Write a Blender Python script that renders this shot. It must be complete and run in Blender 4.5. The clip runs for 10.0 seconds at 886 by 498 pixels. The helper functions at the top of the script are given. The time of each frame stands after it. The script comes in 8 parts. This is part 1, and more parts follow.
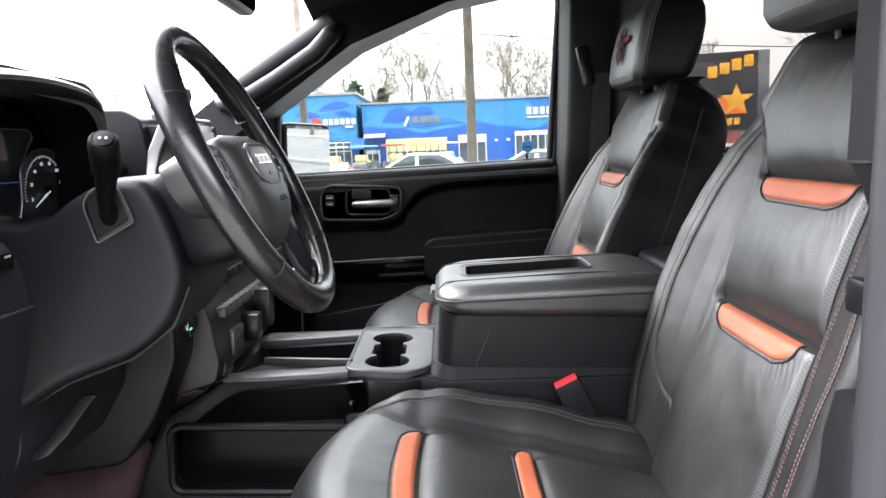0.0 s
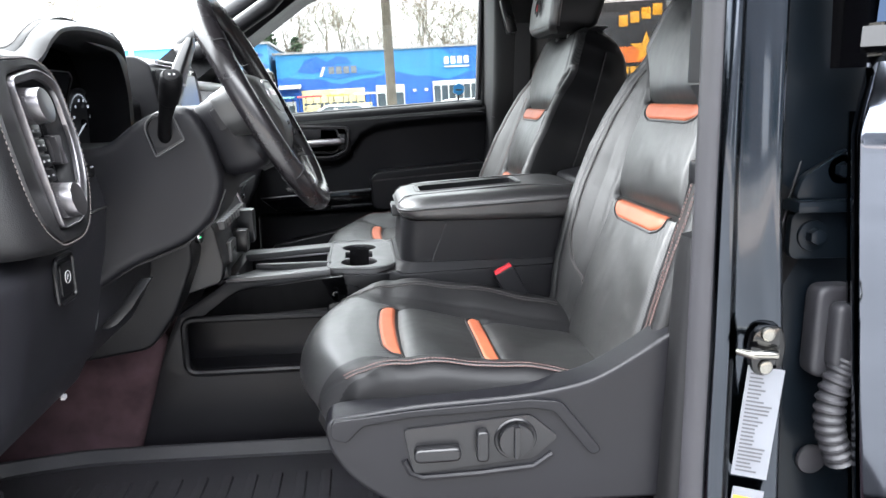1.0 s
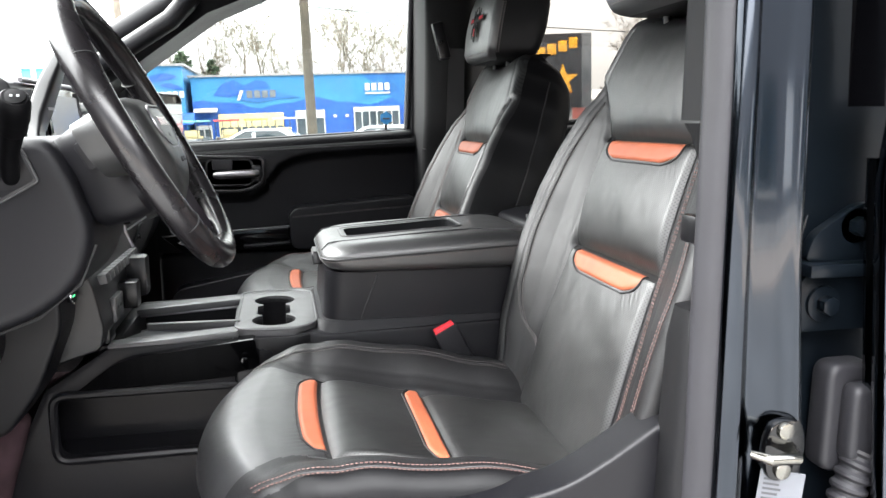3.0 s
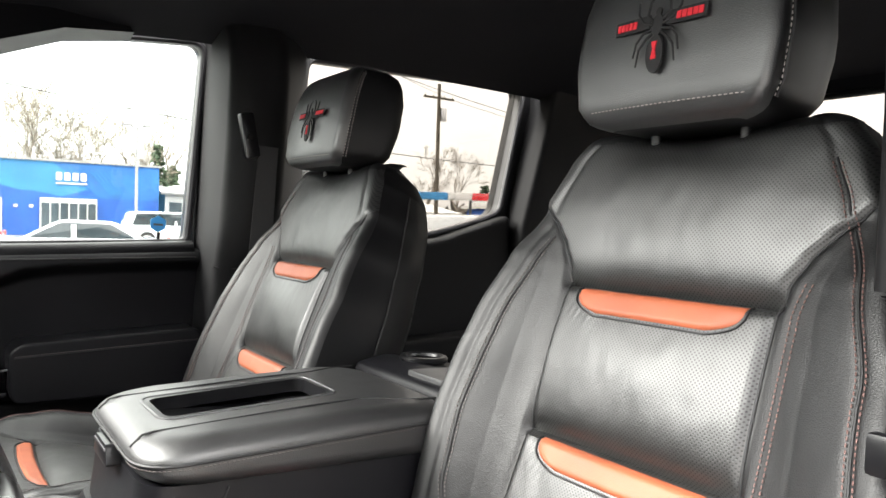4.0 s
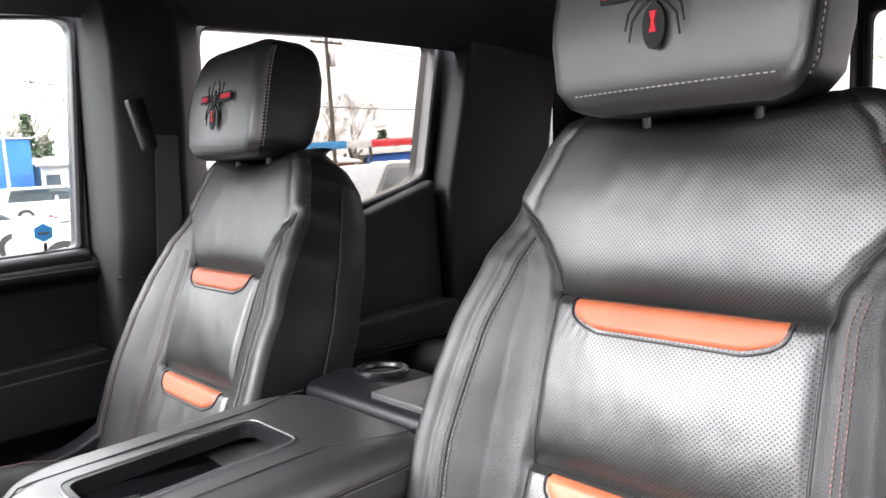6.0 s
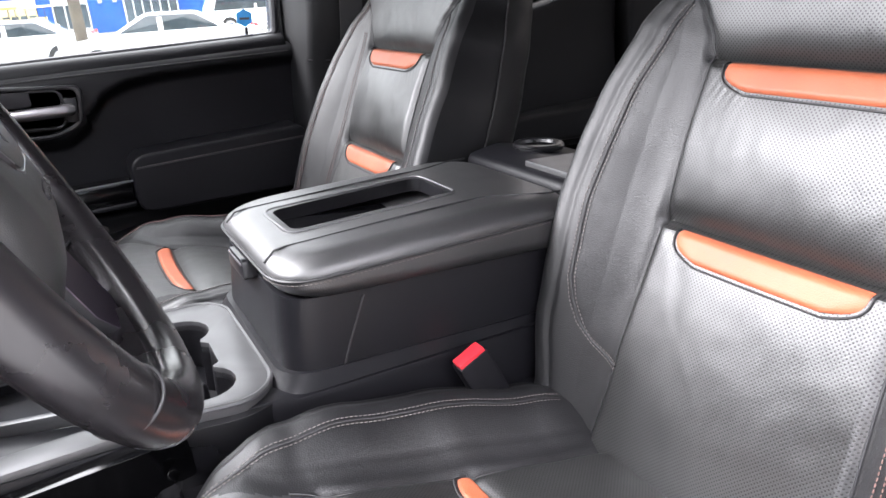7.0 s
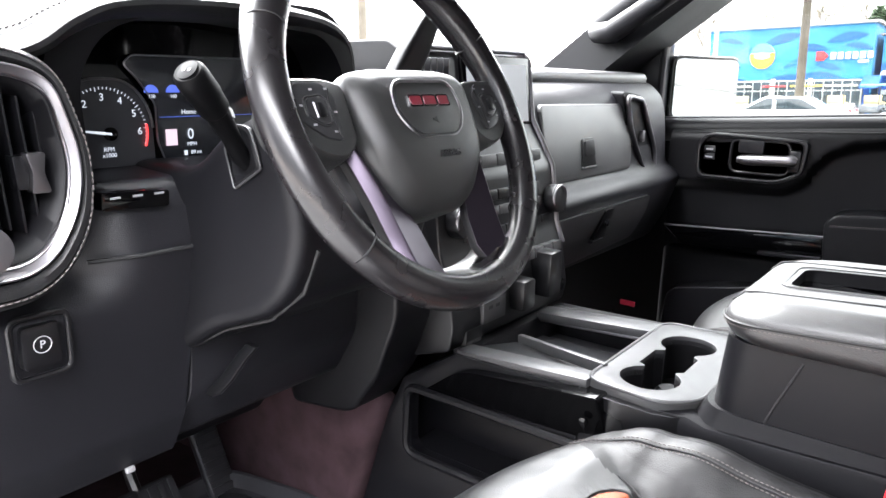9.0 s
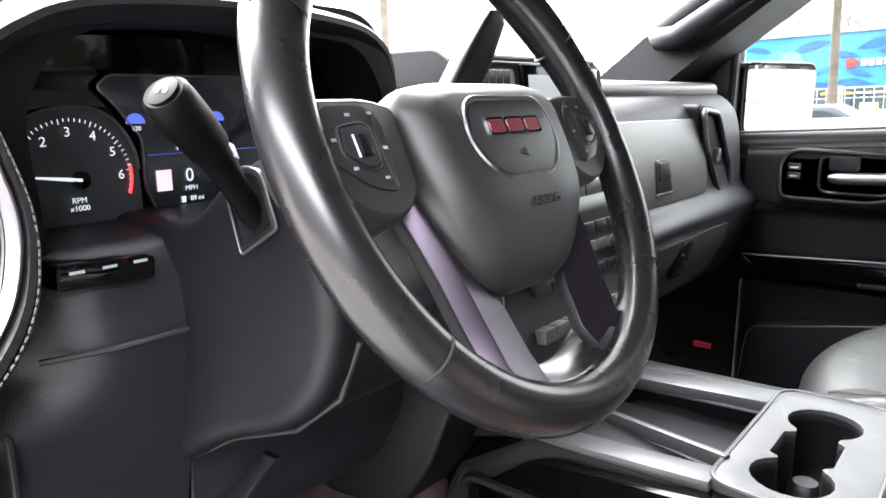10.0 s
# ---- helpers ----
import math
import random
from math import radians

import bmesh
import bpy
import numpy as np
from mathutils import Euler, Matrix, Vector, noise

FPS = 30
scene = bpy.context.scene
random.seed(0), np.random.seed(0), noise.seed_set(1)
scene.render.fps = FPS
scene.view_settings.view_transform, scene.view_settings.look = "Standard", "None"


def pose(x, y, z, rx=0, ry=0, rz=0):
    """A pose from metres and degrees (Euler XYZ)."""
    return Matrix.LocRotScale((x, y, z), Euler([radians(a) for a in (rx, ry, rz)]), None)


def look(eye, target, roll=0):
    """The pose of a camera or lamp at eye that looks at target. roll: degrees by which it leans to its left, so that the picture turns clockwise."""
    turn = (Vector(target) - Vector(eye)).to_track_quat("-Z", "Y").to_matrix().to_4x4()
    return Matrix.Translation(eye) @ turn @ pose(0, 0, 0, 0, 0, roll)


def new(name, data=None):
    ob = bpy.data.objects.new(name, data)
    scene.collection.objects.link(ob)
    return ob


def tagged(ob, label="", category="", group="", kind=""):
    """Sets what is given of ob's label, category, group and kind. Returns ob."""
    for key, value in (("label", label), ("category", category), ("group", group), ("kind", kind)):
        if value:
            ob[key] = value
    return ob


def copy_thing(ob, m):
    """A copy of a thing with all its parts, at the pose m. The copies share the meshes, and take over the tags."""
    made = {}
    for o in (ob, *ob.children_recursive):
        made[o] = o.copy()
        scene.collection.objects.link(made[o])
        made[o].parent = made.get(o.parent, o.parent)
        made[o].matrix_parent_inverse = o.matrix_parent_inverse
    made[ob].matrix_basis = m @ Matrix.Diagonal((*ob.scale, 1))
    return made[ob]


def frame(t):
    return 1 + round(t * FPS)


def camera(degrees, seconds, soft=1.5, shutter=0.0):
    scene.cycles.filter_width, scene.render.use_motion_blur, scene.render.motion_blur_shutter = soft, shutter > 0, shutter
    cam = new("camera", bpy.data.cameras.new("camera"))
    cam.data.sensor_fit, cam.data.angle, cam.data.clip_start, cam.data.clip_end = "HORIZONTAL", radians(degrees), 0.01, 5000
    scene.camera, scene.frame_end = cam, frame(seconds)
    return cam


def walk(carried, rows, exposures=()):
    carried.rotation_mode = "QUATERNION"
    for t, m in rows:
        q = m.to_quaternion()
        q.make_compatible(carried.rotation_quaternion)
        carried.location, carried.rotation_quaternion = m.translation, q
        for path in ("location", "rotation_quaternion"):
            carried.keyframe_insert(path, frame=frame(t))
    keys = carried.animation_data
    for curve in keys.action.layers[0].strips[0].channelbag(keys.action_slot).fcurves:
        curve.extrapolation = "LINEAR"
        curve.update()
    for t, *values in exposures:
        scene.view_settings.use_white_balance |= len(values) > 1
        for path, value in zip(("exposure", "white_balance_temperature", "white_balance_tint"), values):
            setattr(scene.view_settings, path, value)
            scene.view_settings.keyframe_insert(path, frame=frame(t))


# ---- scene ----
cam = camera(63.7, 10.0)
# the truck stands nose down on its lot: CAB carries cab coordinates into the world
CAB = Matrix.Translation((0, 0, 1.58)) @ pose(0, 0, 0, 0, 2.5, 0) @ Matrix.Translation((0, 0, -1.58))
PATH = [
    (0, (0.006, 0.086, 1.59), (0.003, 2.066, 1.307), 0.0),
    (0.5, (-0.057, -0.04, 1.56), (0.054, 1.927, 1.212), -1.0),
    (1, (-0.073, -0.202, 1.566), (0.141, 1.743, 1.15), -0.7),
    (1.5, (-0.083, -0.268, 1.573), (0.185, 1.671, 1.164), -0.2),
    (2, (-0.093, -0.251, 1.57), (0.194, 1.689, 1.178), 0.0),
    (2.2, (-0.091, -0.223, 1.569), (0.202, 1.718, 1.185), 0.1),
    (3.3, (-0.063, 0.136, 1.576), (0.565, 2.014, 1.292), 1.3),
    (3.5, (-0.1, 0.242, 1.572), (0.715, 2.057, 1.358), 2.3),
    (3.7, (-0.142, 0.341, 1.596), (0.835, 2.078, 1.429), 2.9),
    (4, (-0.18, 0.445, 1.595), (0.979, 2.074, 1.573), 3.7),
    (4.5, (-0.159, 0.545, 1.63), (1.188, 2.018, 1.758), 3.7),
    (5, (-0.139, 0.59, 1.679), (1.279, 1.989, 1.859), 2.7),
    (5.2, (-0.136, 0.595, 1.674), (1.288, 1.988, 1.841), 2.1),
    (6.3, (-0.164, 0.59, 1.662), (1.116, 2.084, 1.307), -2.9),
    (6.5, (-0.171, 0.576, 1.65), (1.04, 2.099, 1.185), -3.7),
    (7, (-0.175, 0.512, 1.619), (0.719, 2.175, 0.959), -1.7),
    (7.5, (-0.051, 0.401, 1.575), (0.198, 2.231, 0.807), 1.7),
    (8, (0.131, 0.361, 1.583), (-0.323, 2.159, 0.834), 3.0),
    (8.5, (0.211, 0.375, 1.592), (-0.75, 2.022, 0.988), 2.2),
    (9, (0.201, 0.413, 1.599), (-0.97, 1.963, 1.125), 1.4),
    (9.5, (0.121, 0.475, 1.593), (-1.085, 2.012, 1.168), 0.7),
    (10, (0.046, 0.546, 1.596), (-1.191, 2.059, 1.17), -0.3),
]

walk(cam, [(t, CAB @ look(eye, target, roll)) for t, eye, target, roll in PATH],
     exposures=[(0, 3.7, 6100, 12), (1.0, 3.93, 6000, 9), (2.2, 3.95, 6050, 9), (3.5, 3.9, 6400, 9), (4.2, 4.1, 6550, 8), (5.0, 4.4, 6350, 11), (5.3, 4.4, 6350, 11), (6.5, 4.22, 6150, 16), (7.0, 4.2, 6100, 16), (7.5, 4.38, 6000, 15), (8.0, 4.8, 6050, 13), (8.5, 4.72, 6100, 13), (9.0, 4.5, 6150, 12), (9.5, 4.5, 6200, 12), (10, 4.55, 6200, 12)])

# ---- light ----
world = bpy.data.worlds.new("world")
scene.world = world
world.use_nodes = True
wn, wl = world.node_tree.nodes, world.node_tree.links
wn.clear()
w_out = wn.new("ShaderNodeOutputWorld")
w_bg = wn.new("ShaderNodeBackground")
sky = wn.new("ShaderNodeTexSky")
sky.sky_type, sky.sun_disc = "NISHITA", False
sky.sun_elevation, sky.sun_rotation = radians(38), radians(298)
w_hsv = wn.new("ShaderNodeHueSaturation")
w_hsv.inputs["Saturation"].default_value = 0.25
# thin cloud over the sky
w_co = wn.new("ShaderNodeTexCoord")
w_map = wn.new("ShaderNodeMapping")
w_map.inputs["Scale"].default_value = (1.0, 1.0, 3.2)
w_no = wn.new("ShaderNodeTexNoise")
w_no.inputs["Scale"].default_value, w_no.inputs["Detail"].default_value = 2.2, 6.0
w_ramp = wn.new("ShaderNodeValToRGB")
w_ramp.color_ramp.elements[0].position, w_ramp.color_ramp.elements[0].color = 0.35, (6.2, 6.0, 5.9, 1)
w_ramp.color_ramp.elements[1].position, w_ramp.color_ramp.elements[1].color = 0.75, (9.6, 9.3, 8.9, 1)
w_mix = wn.new("ShaderNodeMix")
w_mix.data_type = "RGBA"
w_mix.inputs["Factor"].default_value = 0.82
wl.new(sky.outputs[0], w_hsv.inputs["Color"])
wl.new(w_co.outputs["Generated"], w_map.inputs["Vector"])
wl.new(w_map.outputs[0], w_no.inputs["Vector"])
wl.new(w_no.outputs["Fac"], w_ramp.inputs[0])
wl.new(w_hsv.outputs[0], w_mix.inputs["A"])
wl.new(w_ramp.outputs[0], w_mix.inputs["B"])
# an overcast sky grows brighter towards the zenith
w_sep, w_up, w_mul = wn.new("ShaderNodeSeparateXYZ"), wn.new("ShaderNodeMapRange"), wn.new("ShaderNodeVectorMath")
w_up.inputs["To Min"].default_value, w_up.inputs["To Max"].default_value = 0.55, 3.0
w_mul.operation = "SCALE"
wl.new(w_co.outputs["Generated"], w_sep.inputs[0])
wl.new(w_sep.outputs["Z"], w_up.inputs["Value"])
wl.new(w_mix.outputs["Result"], w_mul.inputs[0])
wl.new(w_up.outputs[0], w_mul.inputs["Scale"])
wl.new(w_mul.outputs[0], w_bg.inputs["Color"])
w_bg.inputs["Strength"].default_value = 0.125
wl.new(w_bg.outputs[0], w_out.inputs["Surface"])
sun_data = bpy.data.lights.new("sun", "SUN")
sun_data.energy, sun_data.angle, sun_data.color = 1.1, radians(42), (1.0, 0.97, 0.92)
sun = new("sun", sun_data)
sun.matrix_world = look((-30, 16, 27), (0, 0, 0))

# ---- building helpers ----
def obj(name, bm, mats, parent=None, smooth=True, at=None):
    me = bpy.data.meshes.new(name)
    bmesh.ops.recalc_face_normals(bm, faces=bm.faces)
    if smooth:
        for f in bm.faces:
            f.smooth = True
        for e in bm.edges:
            if len(e.link_faces) == 2 and e.calc_face_angle(0) > radians(38):
                e.smooth = False
    bm.to_mesh(me)
    bm.free()
    for m in (mats if isinstance(mats, (list, tuple)) else [mats]):
        me.materials.append(m)
    ob = new(name, me)
    if parent:
        ob.parent = parent
    elif at is not None:
        ob.matrix_world = at
    return ob


def part(name, bm, mats, parent, label="", smooth=True):
    ob = obj(name, bm, mats, parent, smooth)
    return tagged(ob, label)


def thing(name, label, category, group="", kind="", at=CAB, base=None):
    """An Empty at the thing's base, in cab coordinates, that parents its parts. Parts are given in cab coordinates too."""
    ob = new(name)
    ob.empty_display_size = 0.05
    ob.matrix_world = at
    return tagged(ob, label, category, group, kind)


def solo(name, bm, mats, label, category, group="", kind="", at=CAB, smooth=True):
    return tagged(obj(name, bm, mats, None, smooth, at), label, category, group, kind)


def B():
    return bmesh.new()


def bevel_all(bm, r, seg=2, angle=25):
    if r > 0:
        es = [e for e in bm.edges if len(e.link_faces) == 2 and e.calc_face_angle(0) > radians(angle)]
        bmesh.ops.bevel(bm, geom=es, offset=r, segments=seg, profile=0.6, affect="EDGES", clamp_overlap=True)



def xform(bm, m):
    bmesh.ops.transform(bm, matrix=m, verts=bm.verts)
    return bm


def box(x0, x1, y0, y1, z0, z1, r=0.0, seg=2):
    bm = B()
    bmesh.ops.create_cube(bm, size=1, matrix=Matrix.Translation(((x0 + x1) / 2, (y0 + y1) / 2, (z0 + z1) / 2)) @ Matrix.Diagonal((x1 - x0, y1 - y0, z1 - z0, 1)))
    bevel_all(bm, r, seg)
    return bm


def prism(pts, axis, lo, hi, r=0.0, seg=2, holes=()):
    """An outline extruded along an axis. pts are (x, z) for y, (y, z) for x, (x, y) for z."""
    bm = B()
    def P(p, h):
        return {"x": (h, p[0], p[1]), "y": (p[0], h, p[1]), "z": (p[0], p[1], h)}[axis]
    loops = [pts, *holes]
    edges = []
    for loop in loops:
        vs = [bm.verts.new(P(p, lo)) for p in loop]
        edges += [bm.edges.new((vs[i], vs[(i + 1) % len(vs)])) for i in range(len(vs))]
    if holes:
        bmesh.ops.triangle_fill(bm, use_beauty=True, edges=edges)
    else:
        bm.faces.new(bm.verts)
    ext = bmesh.ops.extrude_face_region(bm, geom=bm.faces[:])
    d = Vector(P((0, 0), hi - lo))
    bmesh.ops.translate(bm, vec=d, verts=[v for v in ext["geom"] if isinstance(v, bmesh.types.BMVert)])
    bmesh.ops.recalc_face_normals(bm, faces=bm.faces)
    bevel_all(bm, r, seg)
    return bm


def rounded(pts, r, n=5):
    """A polygon with its corners rounded; r may be one number or one per corner."""
    out = []
    k = len(pts)
    for i in range(k):
        p, a, b = Vector(pts[i]), Vector(pts[i - 1]), Vector(pts[(i + 1) % k])
        rr = r[i] if isinstance(r, (list, tuple)) else r
        da, db = (a - p), (b - p)
        q = min(rr, da.length * 0.48, db.length * 0.48)
        if q <= 1e-5:
            out.append(tuple(p))
            continue
        s, e = p + da.normalized() * q, p + db.normalized() * q
        for j in range(n + 1):
            t = j / n
            out.append(tuple(s.lerp(p, t).lerp(p.lerp(e, t), t)))
    return out


def rrect(a0, a1, b0, b1, r, n=5):
    return rounded([(a0, b0), (a1, b0), (a1, b1), (a0, b1)], r, n)


def loft(rings, closed=True, caps=True, bm=None):
    bm = bm or B()
    rows = [[bm.verts.new(p) for p in ring] for ring in rings]
    n = len(rows[0])
    for a, b in zip(rows, rows[1:]):
        for i in range(n if closed else n - 1):
            j = (i + 1) % n
            bm.faces.new((a[i], a[j], b[j], b[i]))
    if caps and closed:
        bm.faces.new(rows[0][::-1])
        bm.faces.new(rows[-1])
    return bm


def tube(pts, r, n=8, closed=False, bm=None, flat=1.0):
    """A round bar along points; r one number or one per point."""
    bm = bm or B()
    pts = [Vector(p) for p in pts]
    k = len(pts)
    rings = []
    up = None
    for i, p in enumerate(pts):
        a = pts[i - 1] if (i or closed) else p
        b = pts[(i + 1) % k] if (i < k - 1 or closed) else p
        d = (b - a).normalized()
        if up is None:
            up = d.orthogonal().normalized()
        up = (up - d * up.dot(d)).normalized()
        side = d.cross(up)
        rr = r[i] if isinstance(r, (list, tuple)) else r
        rings.append([p + (up * math.cos(2 * math.pi * j / n) + side * math.sin(2 * math.pi * j / n) * flat) * rr for j in range(n)])
    if closed:
        rings.append(rings[0])
        rows = [[bm.verts.new(q) for q in ring] for ring in rings[:-1]]
        rows.append(rows[0])
        for a, b in zip(rows, rows[1:]):
            for i in range(n):
                bm.faces.new((a[i], a[(i + 1) % n], b[(i + 1) % n], b[i]))
    else:
        loft(rings, bm=bm)
    return bm


def disc(c, normal, r, h, n=32, bev=0.0, seg=2, r2=None):
    """A round plate or knob with its back at c, h thick along normal."""
    bm = B()
    bmesh.ops.create_cone(bm, cap_ends=True, segments=n, radius1=r, radius2=r if r2 is None else r2, depth=h, matrix=Matrix.Translation((0, 0, h / 2)))
    bevel_all(bm, bev, seg, 50)
    return xform(bm, Matrix.Translation(c) @ Vector(normal).to_track_quat("Z", "Y").to_matrix().to_4x4())


def grid(f, nu, nv, bm=None, matf=None):
    bm = bm or B()
    rows = [[bm.verts.new(f(i / nu, j / nv)) for i in range(nu + 1)] for j in range(nv + 1)]
    for j in range(nv):
        for i in range(nu):
            fc = bm.faces.new((rows[j][i], rows[j][i + 1], rows[j + 1][i + 1], rows[j + 1][i]))
            if matf:
                fc.material_index = matf((i + 0.5) / nu, (j + 0.5) / nv)
    return bm


def resample(pts, step):
    pts = [Vector(p) for p in pts]
    out, carry = [pts[0]], 0.0
    for a, b in zip(pts, pts[1:]):
        L = (b - a).length
        d = step - carry
        while d < L:
            out.append(a.lerp(b, d / L))
            d += step
        carry = L - (d - step)
    return out


def stitches(pts, step=0.0050, length=0.0034, r=0.0008, bm=None):
    """A row of short threads along a line."""
    bm = bm or B()
    ps = resample(pts, step)
    for a, b in zip(ps, ps[1:]):
        d = (b - a).normalized()
        tube([a, a + d * length * 0.5, a + d * length], [r * 0.5, r, r * 0.5], 5, bm=bm)
    return bm


def smooth_step(a, b, x):
    t = min(1.0, max(0.0, (x - a) / (b - a)))
    return t * t * (3 - 2 * t)


def round_off(d, r):
    d = min(max(d, 0.0), r)
    return r - math.sqrt(max(0.0, r * r - (r - d) ** 2))


def curve_at(table, x):
    """Smooth reading of a table of (x, value)."""
    if x <= table[0][0]:
        return table[0][1]
    for (a, u), (b, v) in zip(table, table[1:]):
        if x <= b:
            return u + (v - u) * smooth_step(a, b, x) * 0.5 + (v - u) * (x - a) / (b - a) * 0.5
    return table[-1][1]


def words(name, body, size, m, mat, parent, depth=0.0004, align="CENTER"):
    cu = bpy.data.curves.new(name, "FONT")
    cu.body, cu.size, cu.extrude, cu.align_x, cu.align_y = body, size, depth, align, "CENTER"
    tmp = bpy.data.objects.new("tmp", cu)
    me = bpy.data.meshes.new_from_object(tmp)
    bpy.data.objects.remove(tmp)
    bpy.data.curves.remove(cu)
    me.materials.append(mat)
    ob = new(name, me)
    ob.parent = parent
    ob.matrix_basis = m
    return ob


def facing(c, normal, up=(0, 0, 1)):
    """A frame at c whose z looks along normal and whose y is up; x runs to the right for one who looks at it."""
    z = Vector(normal).normalized()
    x = Vector(up).cross(z).normalized()
    y = z.cross(x)
    return Matrix(((x.x, y.x, z.x, c[0]), (x.y, y.y, z.y, c[1]), (x.z, y.z, z.z, c[2]), (0, 0, 0, 1)))

# ---- materials ----
def material(name, color, rough=0.5, metal=0.0, grain=None, bump=0.0, vary=0.0, vary_scale=6.0, coat=0.0, spec=0.5,
             rough_vary=0.0, holes=None, island=0.0, noise_scale=None, sheen=0.0):
    """grain: the size of leather or plastic cells, in metres. holes: pitch of perforations, in metres."""
    m = bpy.data.materials.new(name)
    m.use_nodes = True
    n, l = m.node_tree.nodes, m.node_tree.links
    b = n["Principled BSDF"]
    b.inputs["Base Color"].default_value = (*color, 1)
    b.inputs["Roughness"].default_value = rough
    b.inputs["Metallic"].default_value = metal
    b.inputs["Specular IOR Level"].default_value = spec
    b.inputs["Coat Weight"].default_value = coat
    b.inputs["Coat Roughness"].default_value = 0.06 if rough < 0.3 else 0.30
    b.inputs["Sheen Weight"].default_value = sheen
    co = n.new("ShaderNodeTexCoord")
    heights = []
    if grain:
        v = n.new("ShaderNodeTexVoronoi")
        v.feature = "DISTANCE_TO_EDGE"
        v.inputs["Scale"].default_value = 1 / grain
        v.inputs["Randomness"].default_value = 1.0
        l.new(co.outputs["Object"], v.inputs["Vector"])
        r = n.new("ShaderNodeMapRange")
        r.inputs["From Max"].default_value = 0.22
        l.new(v.outputs["Distance"], r.inputs["Value"])
        heights.append((r.outputs[0], 1.0))
    if noise_scale:
        v = n.new("ShaderNodeTexNoise")
        v.inputs["Scale"].default_value, v.inputs["Detail"].default_value = noise_scale, 5.0
        l.new(co.outputs["Object"], v.inputs["Vector"])
        heights.append((v.outputs["Fac"], 1.0))
    hole = None
    if holes:
        # staggered rows of small holes, laid over the sheet by its own uv
        uv = n.new("ShaderNodeUVMap")
        uv.uv_map = "UVMap"
        sx = n.new("ShaderNodeVectorMath")
        sx.operation = "SCALE"
        sx.inputs["Scale"].default_value = 1 / holes
        rot = n.new("ShaderNodeVectorRotate")
        rot.inputs["Angle"].default_value = radians(45)
        l.new(uv.outputs[0], rot.inputs["Vector"])
        l.new(rot.outputs[0], sx.inputs[0])
        fr = n.new("ShaderNodeVectorMath")
        fr.operation = "FRACTION"
        l.new(sx.outputs[0], fr.inputs[0])
        ds = n.new("ShaderNodeVectorMath")
        ds.operation = "DISTANCE"
        ds.inputs[1].default_value = (0.5, 0.5, 0.0)
        l.new(fr.outputs[0], ds.inputs[0])
        mr = n.new("ShaderNodeMapRange")
        mr.inputs["From Min"].default_value, mr.inputs["From Max"].default_value = 0.20, 0.31
        l.new(ds.outputs["Value"], mr.inputs["Value"])
        hole = mr.outputs[0]
        heights.append((hole, 1.5))
    if vary or rough_vary or island:
        t = n.new("ShaderNodeTexNoise")
        t.inputs["Scale"].default_value, t.inputs["Detail"].default_value = vary_scale, 6.0
        l.new(co.outputs["Object"], t.inputs["Vector"])
        src = t.outputs["Fac"]
        if vary or island:
            hs = n.new("ShaderNodeHueSaturation")
            hs.inputs["Color"].default_value = (*color, 1)
            mp = n.new("ShaderNodeMapRange")
            mp.inputs["From Min"].default_value, mp.inputs["From Max"].default_value = 0.3, 0.7
            mp.inputs["To Min"].default_value, mp.inputs["To Max"].default_value = 1 - vary, 1 + vary
            l.new(src, mp.inputs["Value"])
            last = mp.outputs[0]
            if island:
                oi = n.new("ShaderNodeNewGeometry")
                m2 = n.new("ShaderNodeMapRange")
                m2.inputs["To Min"].default_value, m2.inputs["To Max"].default_value = 1 - island, 1 + island
                l.new(oi.outputs["Random Per Island"], m2.inputs["Value"])
                mu = n.new("ShaderNodeMath")
                mu.operation = "MULTIPLY"
                l.new(last, mu.inputs[0])
                l.new(m2.outputs[0], mu.inputs[1])
                last = mu.outputs[0]
            l.new(last, hs.inputs["Value"])
            l.new(hs.outputs[0], b.inputs["Base Color"])
        if rough_vary:
            mr2 = n.new("ShaderNodeMapRange")
            mr2.inputs["From Min"].default_value, mr2.inputs["From Max"].default_value = 0.3, 0.7
            mr2.inputs["To Min"].default_value, mr2.inputs["To Max"].default_value = rough - rough_vary, rough + rough_vary
            l.new(src, mr2.inputs["Value"])
            l.new(mr2.outputs[0], b.inputs["Roughness"])
    if hole:
        dk, sm = n.new("ShaderNodeMix"), n.new("ShaderNodeMath")
        dk.data_type, sm.operation = "RGBA", "MULTIPLY"
        dk.inputs["A"].default_value = (0.006, 0.006, 0.006, 1)
        lv = n.new("ShaderNodeMapRange")
        lv.inputs["To Min"].default_value = 0.45
        sm.inputs[1].default_value = spec
        old = b.inputs["Base Color"].links[0].from_socket
        l.new(hole, dk.inputs["Factor"])
        l.new(old, dk.inputs["B"])
        l.new(dk.outputs["Result"], b.inputs["Base Color"])
        l.new(hole, lv.inputs["Value"])
        l.new(lv.outputs[0], sm.inputs[0])
        l.new(sm.outputs[0], b.inputs["Specular IOR Level"])
    if heights and bump:
        acc = None
        for s, k in heights:
            mu = n.new("ShaderNodeMath")
            mu.operation = "MULTIPLY"
            mu.inputs[1].default_value = k
            l.new(s, mu.inputs[0])
            if acc is None:
                acc = mu.outputs[0]
            else:
                ad = n.new("ShaderNodeMath")
                l.new(acc, ad.inputs[0])
                l.new(mu.outputs[0], ad.inputs[1])
                acc = ad.outputs[0]
        bp = n.new("ShaderNodeBump")
        bp.inputs["Strength"].default_value = 1.0
        bp.inputs["Distance"].default_value = bump
        l.new(acc, bp.inputs["Height"])
        l.new(bp.outputs[0], b.inputs["Normal"])
